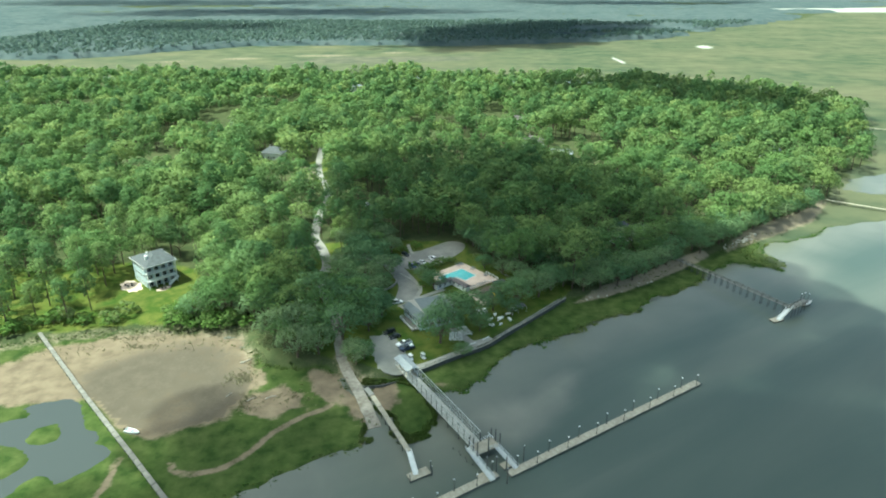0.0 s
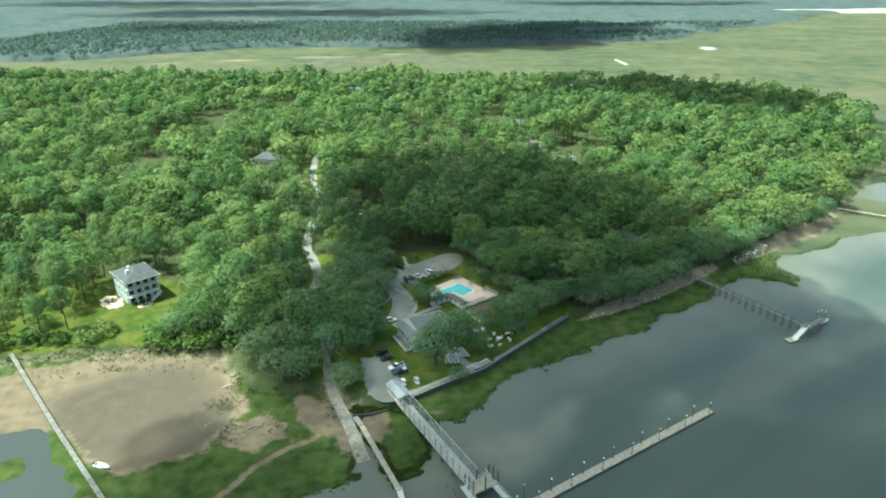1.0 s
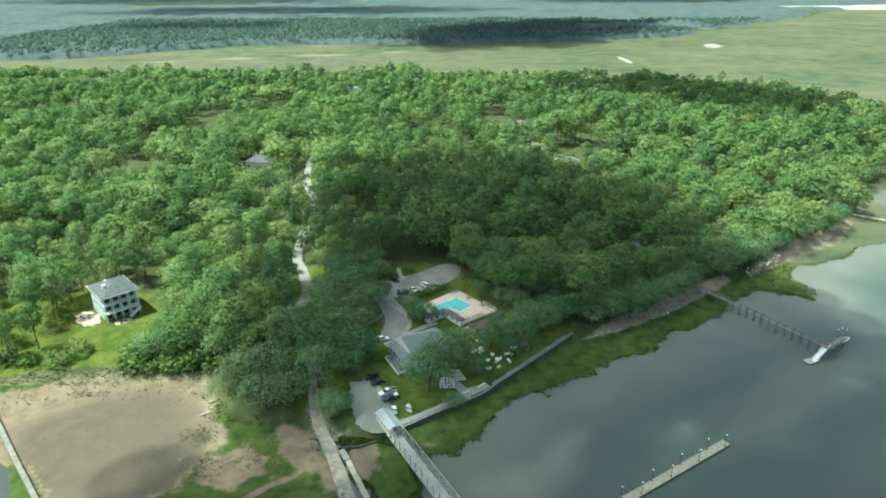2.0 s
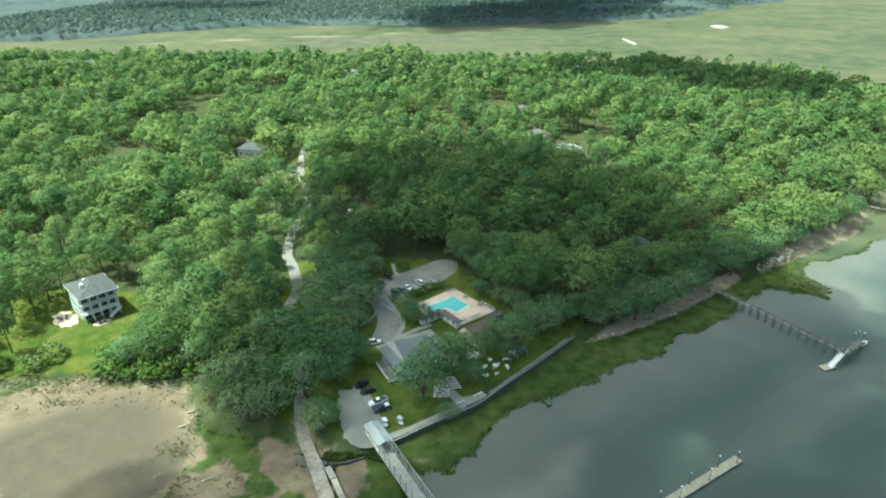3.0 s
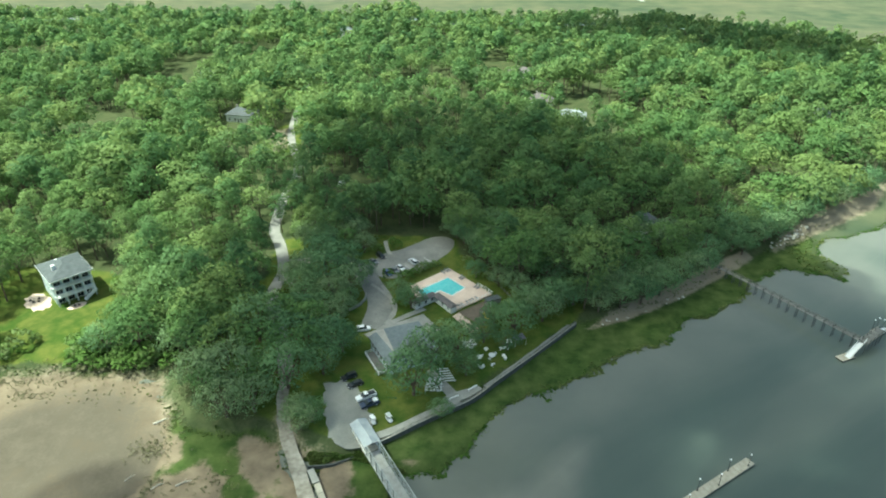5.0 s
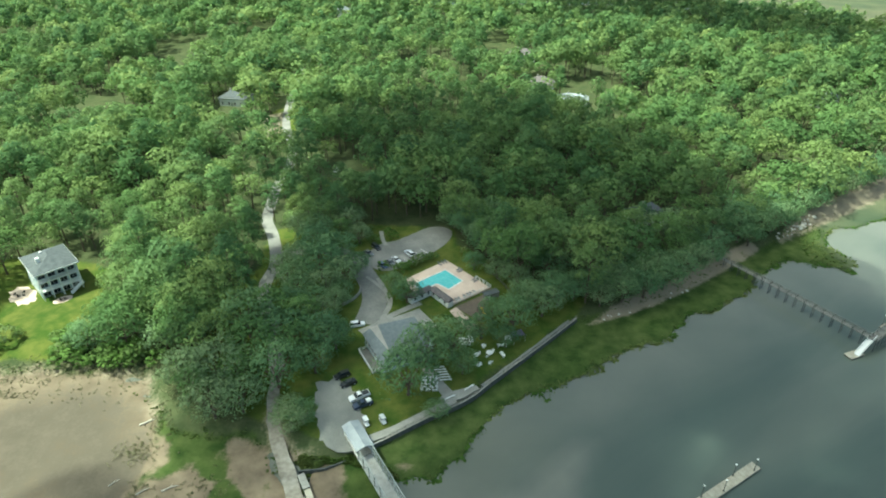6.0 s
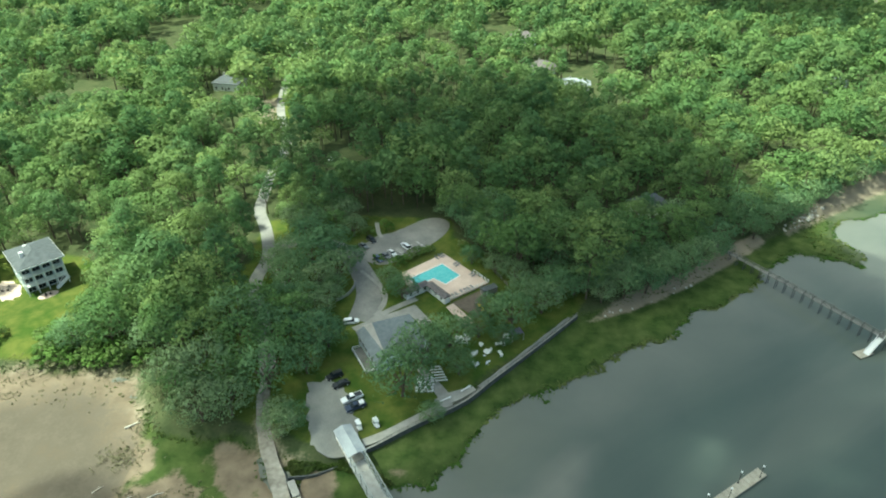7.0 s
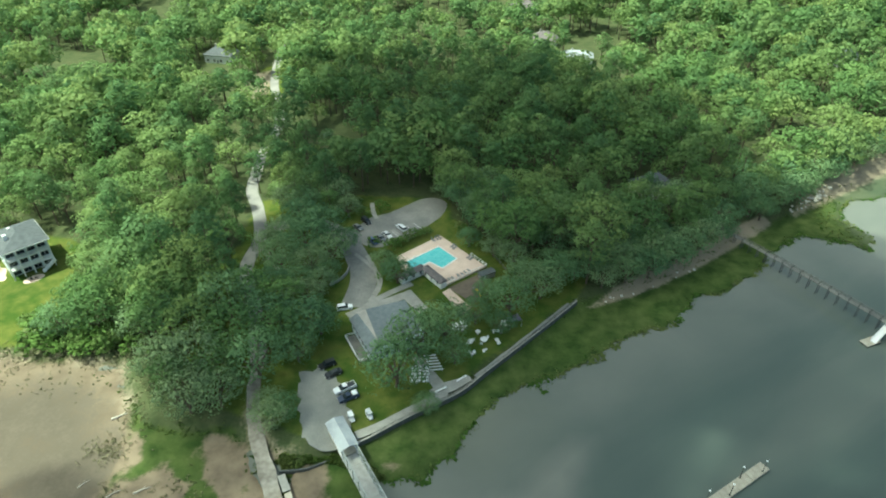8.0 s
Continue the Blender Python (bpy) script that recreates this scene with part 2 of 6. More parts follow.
M_CLOUD_THIN = cloud_material("thin_cloud", 0.22)

# ---- building helpers ----
def mesh_of(name, bm, material, smooth=False):
    me = bpy.data.meshes.new(name)
    bm.normal_update()
    bm.to_mesh(me)
    bm.free()
    for one in material if isinstance(material, (list, tuple)) else (material,):
        me.materials.append(one)
    if smooth:
        for f in me.polygons:
            f.use_smooth = True
    return me


def part(name, bm, material, parent=None, label="", smooth=False):
    ob = new(name, mesh_of(name, bm, material, smooth))
    ob.parent = parent
    return tagged(ob, label)


def thing(name, label, category, m=None, group="", kind=""):
    ob = new(name)
    ob.empty_display_size = 0.5
    if m is not None:
        ob.matrix_basis = m
    return tagged(ob, label, category, group, kind)


def box(bm, x0, x1, y0, y1, z0, z1, m=None, mat=0):
    vs = [bm.verts.new(c) for c in ((x0, y0, z0), (x1, y0, z0), (x1, y1, z0), (x0, y1, z0), (x0, y0, z1), (x1, y0, z1), (x1, y1, z1), (x0, y1, z1))]
    for q in ((3, 2, 1, 0), (4, 5, 6, 7), (0, 1, 5, 4), (1, 2, 6, 5), (2, 3, 7, 6), (3, 0, 4, 7)):
        bm.faces.new([vs[i] for i in q]).material_index = mat
    if m is not None:
        bmesh.ops.transform(bm, matrix=m, verts=vs)
    return vs


def beam(bm, a, b, w, h=None, mat=0):
    """A straight bar of section w x h from a to b."""
    a, b = Vector(a), Vector(b)
    d = b - a
    q = d.to_track_quat("Y", "Z").to_matrix().to_4x4()
    h = w if h is None else h
    return box(bm, -w / 2, w / 2, 0, d.length, -h / 2, h / 2, Matrix.Translation(a) @ q, mat)


def tube(bm, a, b, r0, r1, sides=6):
    a, b = Vector(a), Vector(b)
    d = (b - a).normalized()
    u = d.orthogonal().normalized()
    v = d.cross(u)
    rings = []
    for c, r in ((a, r0), (b, r1)):
        rings.append([bm.verts.new(c + r * (math.cos(2 * math.pi * k / sides) * u + math.sin(2 * math.pi * k / sides) * v)) for k in range(sides)])
    for k in range(sides):
        j = (k + 1) % sides
        bm.faces.new((rings[0][k], rings[0][j], rings[1][j], rings[1][k]))
    bm.faces.new(rings[1])
    bm.faces.new(rings[0][::-1])


def slab(bm, pts, z0, z1):
    """A flat polygon with thickness."""
    top = [bm.verts.new((x, y, z1)) for x, y in pts]
    low = [bm.verts.new((x, y, z0)) for x, y in pts]
    f = bm.faces.new(top)
    f.normal_update()
    g = bm.faces.new(low[::-1])
    for i in range(len(pts)):
        j = (i + 1) % len(pts)
        bm.faces.new((low[i], low[j], top[j], top[i]))
    bmesh.ops.recalc_face_normals(bm, faces=bm.faces)
    bmesh.ops.triangulate(bm, faces=[f, g])


def smooth_line(pts, step=3.0):
    """A Catmull-Rom line through the points."""
    out = []
    p = [Vector(pts[0])] + [Vector(q) for q in pts] + [Vector(pts[-1])]
    for i in range(1, len(p) - 2):
        k = max(2, int((p[i + 1] - p[i]).length / step))
        for s in range(k):
            t = s / k
            out.append(0.5 * (2 * p[i] + (p[i + 1] - p[i - 1]) * t + (2 * p[i - 1] - 5 * p[i] + 4 * p[i + 1] - p[i + 2]) * t * t + (3 * p[i] - p[i - 1] - 3 * p[i + 1] + p[i + 2]) * t ** 3))
    out.append(p[-2])
    return out


def ribbon(bm, pts, widths, z, thick):
    """A strip of paving along a line; widths and z are numbers or functions of the distance run (0 to 1)."""
    n = len(pts)
    rows = []
    for i, q in enumerate(pts):
        d = (pts[min(i + 1, n - 1)] - pts[max(i - 1, 0)]).normalized()
        s = Vector((d.y, -d.x))
        f = i / (n - 1)
        w = widths(f) if callable(widths) else widths
        h = z(q.x, q.y) if callable(z) else z
        rows.append([bm.verts.new((q.x + s.x * w / 2 * k, q.y + s.y * w / 2 * k, h + dz)) for k, dz in ((-1, -thick), (-1, 0), (1, 0), (1, -thick))])
    for a, b in zip(rows, rows[1:]):
        for k in range(3):
            bm.faces.new((a[k], a[k + 1], b[k + 1], b[k]))
    bm.faces.new(rows[0])
    bm.faces.new(rows[-1][::-1])
    bmesh.ops.recalc_face_normals(bm, faces=bm.faces)


# ---- lie of the land ----
LAND_Z = 2.5
LAND = [(-2600, 150), (-260, 190), (-163, 197), (-150, 203), (-124, 208), (-98, 211), (-76, 207), (-70, 196), (-62, 186), (-50, 183), (-41, 186), (-30, 179), (-22, 176), (-14, 177),
        (-10, 180), (3, 189), (14, 196), (20, 203), (37, 219), (51, 234), (72, 244), (93, 255), (110, 269), (131, 282), (150, 296), (167, 309), (190, 325), (212, 338), (240, 370), (258, 392), (278, 418), (306, 440), (330, 478), (358, 530), (398, 622), (412, 690), (408, 752), (372, 800), (298, 822), (164, 862), (34, 842), (-67, 894), (-219, 880), (-424, 900), (-581, 860), (-2600, 900)]
MARSH = [
    [(-62, 188), (-45, 186), (-33, 177), (-25, 163), (-20, 154), (-24, 146), (-30, 142), (-36, 136), (-46, 131), (-54, 127), (-66, 116), (-90, 100), (-130, 84), (-420, 60), (-420, 210), (-150, 205), (-100, 213)],
    [(-28, 177), (-10, 177), (-4, 168), (-2, 158), (-6, 150), (-10, 146), (-14, 151), (-18, 160), (-23, 168)],
    [(-13, 178), (-6, 173), (0, 169), (7, 173), (15, 180), (22, 190), (27, 196), (40, 203), (53, 213), (62, 218), (78, 228), (92, 239), (112, 250), (122, 262), (140, 272), (158, 266), (164, 274), (155, 285), (168, 297), (184, 304),
     (215, 322), (246, 330), (330, 352), (470, 400), (900, 500), (2600, 800), (2600, 1500), (500, 1000), (300, 560), (230, 400), (120, 300), (40, 240)],
]
MUD = [(-240, 165), (-154, 186), (-144, 195), (-126, 206), (-98, 208), (-76, 204), (-69, 190), (-63, 174), (-66, 156), (-77, 152), (-85, 146), (-92, 151), (-104, 158), (-116, 168), (-141, 164), (-180, 156)]
WET = [(-128, 180), (-112, 192), (-90, 197), (-76, 190), (-68, 172), (-72, 158), (-90, 155), (-104, 160), (-118, 168)]
POND = [(-190, 158), (-136, 157), (-131, 161), (-126, 164), (-115, 164), (-109, 155), (-101, 145), (-95.5, 142), (-97, 138), (-103, 131), (-110, 130), (-116, 124), (-150, 112), (-200, 120)]
ISLE = [[(-123, 146), (-123, 152.5), (-117.5, 155), (-113.6, 151), (-113, 147), (-118, 144.6)], [(-160, 160), (-138, 161), (-131, 161), (-126.5, 158), (-134, 155), (-150, 152)], [(-160, 146), (-130, 146), (-121, 144), (-115, 138.5), (-118, 131), (-135, 128), (-160, 136)]]
BAY = [(258, 392), (275, 412), (310, 425), (340, 420), (330, 396), (300, 378), (272, 382)]
CREEKS = [[(-77, 136), (-74, 133), (-68, 133), (-60, 136), (-55, 142), (-50, 151), (-43, 158), (-38, 161), (-35, 164)], [(-91, 122), (-90, 131), (-91, 139)], [(-38, 168), (-30, 172), (-24, 172)], [(-36, 180), (-31, 170), (-26, 158), (-21, 148)]]
FLATS = [[(-62, 168), (-53, 173), (-45, 170), (-44, 162), (-50, 159), (-57, 157), (-62, 161)], [(-45, 181), (-36, 180), (-30, 174), (-36, 166), (-42, 170)], [(-30, 178), (-15, 175), (-17, 167), (-18, 156), (-17, 148), (-22, 146), (-29, 160), (-34, 172)], [(-66, 178), (-62, 180), (-62, 172), (-66, 172)]]
LAWN = [
    [(-70, 232), (-62, 205), (-44, 190), (-20, 180), (-9, 181), (20, 204), (51, 234), (56, 244), (30, 262), (14, 280), (12, 294), (-30, 296), (-62, 292), (-60, 262)],
    [(-210, 196), (-150, 205), (-124, 210), (-106, 212), (-104, 232), (-112, 262), (-140, 270), (-210, 262)],
    [(-20, 205), (-12, 186), (-9, 181), (3, 190), (14, 198), (20, 204), (37, 220), (50, 234), (40, 238), (30, 262), (14, 274), (-2, 262), (-12, 244), (-6, 216)],
    [(-60, 262), (-30, 262), (-22, 250), (-24, 236), (-44, 236)],
    [(-104, 394), (-76, 396), (-84, 452), (-98, 450)],
    [(-178, 560), (-128, 568), (-126, 610), (-176, 604)],
]


def sdf(poly, x, y):
    """Signed distance to a polygon, positive inside."""
    p = np.array(poly, float)
    q = np.roll(p, -1, 0)
    best = np.full(x.shape, 1e18)
    inside = np.zeros(x.shape, bool)
    for (ax, ay), (bx, by) in zip(p, q):
        ex, ey = bx - ax, by - ay
        t = np.clip(((x - ax) * ex + (y - ay) * ey) / (ex * ex + ey * ey), 0, 1)
        best = np.minimum(best, (x - ax - t * ex) ** 2 + (y - ay - t * ey) ** 2)
        if ay != by:
            inside ^= ((ay > y) != (by > y)) & (x < ex * (y - ay) / ey + ax)
    return np.where(inside, 1, -1) * np.sqrt(best)


LATTICE = np.random.RandomState(5).rand(256, 256)


def vnoise(x, y, cell):
    u, v = x / cell, y / cell
    i, j = np.floor(u).astype(int), np.floor(v).astype(int)
    f, g = u - i, v - j
    f, g = f * f * (3 - 2 * f), g * g * (3 - 2 * g)
    k = lambda a, b: LATTICE[a % 256, b % 256]
    return (k(i, j) * (1 - f) + k(i + 1, j) * f) * (1 - g) + (k(i, j + 1) * (1 - f) + k(i + 1, j + 1) * f) * g


def fbm(x, y, cell):
    return (vnoise(x, y, cell) + 0.5 * vnoise(x + 31, y + 17, cell / 2.1) + 0.25 * vnoise(x + 7, y + 91, cell / 4.3)) / 1.75 - 0.5


def sstep(a, b, v):
    t = np.clip((v - a) / (b - a), 0, 1)
    return t * t * (3 - 2 * t)


def line_distance(pts, x, y):
    best = np.full(x.shape, 1e18)
    for a, b in zip(pts, pts[1:]):
        ex, ey = b[0] - a[0], b[1] - a[1]
        t = np.clip(((x - a[0]) * ex + (y - a[1]) * ey) / (ex * ex + ey * ey + 1e-9), 0, 1)
        best = np.minimum(best, (x - a[0] - t * ex) ** 2 + (y - a[1] - t * ey) ** 2)
    return np.sqrt(best)


def woods_edge(x, y):
    """Distance inside the woods beyond the marsh."""
    front = y - 1392 + np.clip(-1.0 * (x + 400), 0, 255) - 0.35 * np.clip(x - 60, 0, 500) - 50 * fbm(x, y, 200.0) - 50 * fbm(x, y, 60.0)
    flank = 540 + 0.85 * (y - 1600) + 160 * fbm(x, y, 220.0) + 110 * fbm(x, y, 70.0) - x
    deep = y - 2400 - np.clip(1.2 * (x - 1000), 0, 1500) - 160 * fbm(x + 50, y, 400.0)
    return np.maximum(np.minimum(front, flank), deep)


def lay(x, y):
    """Height and zone masks of the ground at arrays of places."""
    x, y = np.asarray(x, float), np.asarray(y, float)
    wob = 7.0 * fbm(x, y, 11.0) + 2.4 * fbm(x + 40, y, 4.0)
    wob = wob * (1 + 0.9 * np.exp(-((x - 150) / 16.0) ** 2 - ((y - 272) / 11.0) ** 2)) + 2.6 * fbm(x, y + 60, 6.0)
    land = sdf(LAND, x, y) + 0.15 * wob
    marsh = np.maximum.reduce([sdf(m, x, y) for m in MARSH]) + wob
    isle = np.maximum.reduce([sdf(m, x, y) for m in ISLE]) + 0.4 * wob
    pond = np.minimum(np.maximum(sdf(POND, x, y) + 1.0 * wob, sdf(BAY, x, y) + 0.7 * wob), -isle)
    mud = sdf(MUD, x, y) + 0.8 * wob
    creek = np.minimum.reduce([line_distance(c, x + 0.5 * wob, y + 0.4 * wob) for c in CREEKS])
    flats = np.maximum.reduce([sdf(m, x, y) for m in FLATS]) + 1.2 * wob
    lawn = np.maximum.reduce([sdf(m, x, y) for m in LAWN]) + 0.4 * wob
    beyond = np.maximum(sstep(0, 45, -land) * (y > 620), sstep(0, 200, x - 345 - 0.30 * (y - 500)) * (y > 420))
    h = -1.3 + 1.75 * sstep(-3.5, 2.0, marsh) + 0.25 * fbm(x, y, 5.0) * sstep(0, 3, marsh)
    h = np.where(mud > -3, h + (0.3 - h) * sstep(-2, 2, mud), h)
    h = h + (-0.7 - h) * sstep(-1.5, 1.5, pond)
    h = h + (LAND_Z - h) * sstep(-4.0, 3.0, land)
    h = h + (0.7 - h) * beyond
    u = lambda d, w: np.clip(0.5 + d / (2 * w), 0, 1)
    far_w = sstep(-10, 30, woods_edge(x, y))
    tan = np.exp(-((y - 1190 - 0.41 * (x + 240) - 50 * fbm(x, y, 120.0)) / 26.0) ** 2) * sstep(-620, -420, x) * sstep(10, -110, x)
    dark = np.exp(-((y - 1138 - 0.16 * (x + 90) - 40 * fbm(x, y, 90.0)) / 44.0) ** 2 - ((x + 90) / 165.0) ** 4)
    # far river, shown only as a white strip in the ground colour
    strip = np.exp(-((y - 3330) / 330.0) ** 2) * (x > 1380 + (y - 3100) * 0.15)
    pans = np.maximum.reduce([np.exp(-((x - a) / p) ** 2 - ((y - b) / q) ** 2) for a, b, p, q in ((303, 1120, 7, 48), (425, 1320, 9, 9), (470, 1335, 12, 10), (545, 1365, 20, 9), (180, 1180, 16, 6))])
    beach = np.maximum(u(sdf([(54, 231.5), (72, 239), (94, 252.5), (112, 266), (130, 280), (127, 284), (108, 271), (92, 258), (70, 245)], x, y), 2), u(sdf([(140, 286), (168, 304), (206, 328), (232, 360), (226, 366), (198, 338), (160, 310)], x, y), 4))
    coast = sstep(146, 190, x - 0.2 * (y - 330) + wob) * (y > 262)
    patches = 0.8 * u(26 * fbm(x + 12, y, 13.0) - 7.0, 2.5) * (land < -0.5) * (x > -14) * (y < 300)
    masks = {
        "grass": u(lawn, 2.5) * (beyond < 0.5),
        "field": np.maximum(beyond * (1 - far_w), coast * u(marsh, 2.0) * (land < 1)),
        "marsh": u(np.minimum(marsh, -land - 0.5), 2.0) * (1 - beyond) * (1 - coast),
        "mud": np.maximum.reduce([u(np.minimum(mud, -land), 3.5), u(np.minimum(flats, -land + 2), 2.5), u(1.0 - creek, 1.0) * (land < 1), u(-marsh - 1.5, 1.5) * (land < -2), patches]) * (1 - beyond),
        "shell": np.maximum(strip, pans),
        "sand": np.maximum.reduce([beach * (land < 6), tan * 0.66, 0.7 * u(sdf([(-102, 393), (-84, 400), (-87, 446), (-104, 440)], x, y) + 0.8 * wob, 4), 0.62 * u(sdf([(-34, 190), (-29, 182), (-21, 179), (-20, 174), (-28, 170), (-36, 178), (-39, 190)], x, y) + 0.6 * wob, 3), u(3.0 - np.abs(land + 1.5), 3) * (x < -66) * (y < 260) * 0.55]),
        "wet": np.clip(0.42 + sdf(WET, x, y) / 34 + 1.0 * fbm(x, y, 22.0), 0, 1) * (mud > 1),
        "dark": np.maximum(dark * 1.2, 0),
    }
    return h, masks


def graded(lo, a, b, hi, step, grow=1.13):
    mid = list(np.arange(a, b, step))
    out, s, v = [], step, b
    while v < hi:
        out.append(v)
        s *= grow
        v += s
    low, s, v = [], step, a - step
    while v > lo:
        low.append(v)
        s *= grow
        v -= s
    return np.array([lo] + low[::-1] + mid + out + [hi])


def sheet(name, xs, ys, zfun, material, label, category, kind="structure"):
    gx, gy = np.meshgrid(xs, ys)
    z, masks = zfun(gx.ravel(), gy.ravel())
    co = np.stack([gx.ravel(), gy.ravel(), z], 1)
    nx, ny = len(xs), len(ys)
    i = (np.arange(ny - 1)[:, None] * nx + np.arange(nx - 1)[None]).ravel()
    quads = np.stack([i, i + 1, i + nx + 1, i + nx], 1)
    me = quad_mesh(name, co, quads)
    for key, v in masks.items():
        me.attributes.new(key, "FLOAT", "POINT").data.foreach_set("value", v.astype(np.float32))
    me.materials.append(material)
    me.polygons.foreach_set("use_smooth", np.ones(len(quads), bool))
    return tagged(new(name, me), label, category, "", kind)


def quad_mesh(name, co, quads):
    me = bpy.data.meshes.new(name)
    me.vertices.add(len(co))
    me.vertices.foreach_set("co", np.ascontiguousarray(co, np.float32).ravel())
    me.loops.add(quads.size)
    me.loops.foreach_set("vertex_index", np.ascontiguousarray(quads, np.int32).ravel())
    me.polygons.add(len(quads))
    me.polygons.foreach_set("loop_start", np.arange(0, quads.size, 4, dtype=np.int32))
    me.polygons.foreach_set("loop_total", np.full(len(quads), 4, np.int32))
    me.update(calc_edges=True)
    return me


ground = sheet("ground", graded(-7000, -165, 200, 7000, 1.7, 1.08), graded(-3000, 100, 345, 7500, 1.7, 1.06), lay, M_GROUND,
               "green marsh, tan mudflat and forest floor running out to the horizon", "ground")
PLUME = [(10, 158), (22, 166), (34, 174), (44, 180), (40, 168), (30, 152), (20, 143)]


def water_lay(x, y):
    shoal = np.maximum.reduce([sdf(m, x, y) for m in MARSH]) + 8 * fbm(x, y, 30.0)
    silt = 0.55 * sstep(-34, -2, shoal) + 0.75 * sstep(-5, 7, sdf(PLUME, x, y) + 8 * fbm(x, y, 14.0))
    silt = silt * (1 - 1.0 * sstep(-8, 2, sdf(POND, x, y)))
    return x * 0, {"silt": np.clip(silt, 0, 1), "pond_tone": sstep(-25, -5, sdf(POND, x, y))}


water = sheet("water", graded(-7000, -170, 330, 7000, 4.0, 1.3), graded(-3000, 90, 400, 7500, 4.0, 1.3), water_lay, M_WATER, "grey-green calm tidal river water with soft cloud reflections", "water")


def height(x, y):
    return float(lay(np.array([x]), np.array([y]))[0][0])

# ---- roads and paving ----
def rounded(pts, fray=0.15):
    """The closed outline with softened corners and a slightly worn edge."""
    g = random.Random(3)
    out = [(p.x + g.uniform(-fray, fray), p.y + g.uniform(-fray, fray)) for p in smooth_line([*pts, pts[0]], 1.6)]
    return out[:-1]


bm = bmesh.new()
ROAD = smooth_line([(-39, 206), (-45, 225), (-54, 248), (-54, 266), (-60, 286), (-66, 300), (-68, 314), (-70, 334), (-70, 362), (-75, 388), (-84, 414), (-91, 448), (-97, 500), (-104, 580)])
ribbon(bm, ROAD, 4.6, LAND_Z + 0.05, 0.3)
tagged(part("road", bm, M_ROAD), "narrow pale grey worn asphalt road winding into the woods", "road", "", "structure")
bm = bmesh.new()
RAMP = smooth_line([(-39, 206), (-38, 197), (-35.6, 187.5), (-32.2, 179), (-28.6, 172), (-25.4, 165), (-22.4, 158), (-20.6, 153)])
ribbon(bm, RAMP, lambda f: 3.0 + 1.0 * f + 0.35 * math.sin(41 * f), lambda x, y: max(min(LAND_Z, -0.45 + max(0.0, y - 150) * 0.085), height(x, y), height(x + 2, y), height(x - 2, y)) + 0.08, 0.4)
tagged(part("boat_ramp", bm, M_RAMP), "muddy pale concrete boat ramp running down into the river", "boat ramp", "", "structure")
DRIVE = smooth_line([(-53, 272), (-40, 277), (-27, 270), (-19, 256), (-15, 243), (-16, 229)])
bm = bmesh.new()
ribbon(bm, DRIVE, lambda f: 6.0 + 3.0 * f, LAND_Z + 0.06, 0.3)
tagged(part("driveway", bm, M_ASPHALT), "curved grey asphalt driveway in front of the clubhouse", "driveway", "", "structure")
PARKING = [(-24, 269), (-12, 261), (6, 277), (11, 291), (3, 295), (-10, 284), (-17, 280)]
bm = bmesh.new()
slab(bm, rounded(PARKING), LAND_Z - 0.2, LAND_Z + 0.07)
tagged(part("parking_lot", bm, M_ASPHALT), "grey asphalt parking lot beside the pool hedge", "parking lot", "", "structure")
LOT = [(-27, 202), (-20, 203), (-15, 196), (-12, 188), (-11, 180), (-17, 177), (-22, 180), (-25, 190)]
bm = bmesh.new()
slab(bm, rounded(LOT, 0.8), LAND_Z - 0.2, LAND_Z + 0.05)
tagged(part("gravel_lot", bm, M_GRAVEL), "pale grey gravel lot at the head of the pier", "parking lot", "", "structure")

for name, line, w, label in (
    ("clubhouse_walk", [(-15, 225), (-11, 231.5), (-6, 236), (0.5, 241)], 2.2, "pale concrete walk between the driveway and the pool lawn"),
    ("lawn_walk", [(-0.5, 235), (2, 231.5), (5, 228)], 1.3, "short pale concrete walk beside the triangular lawn"),
    ("driveway_edge_walk", [(-19.5, 257), (-13.5, 250), (-9.8, 244), (-9.8, 237), (-12, 232)], 1.2, "pale curved concrete walk along the driveway"),
):
    bm = bmesh.new()
    ribbon(bm, smooth_line(line, 1.5), w, LAND_Z + 0.10 + 0.01 * w, 0.25)
    tagged(part(name, bm, M_CONCRETE), label, "path", "", "structure")
bm = bmesh.new()
ribbon(bm, smooth_line([(-56, 268), (-50.2, 257), (-42, 245.5), (-37, 241)], 1.5), 0.45, LAND_Z + 0.35, 0.5)
tagged(part("road_kerb", bm, M_CONCRETE), "low pale concrete kerb beside the winding road", "kerb", "", "structure")

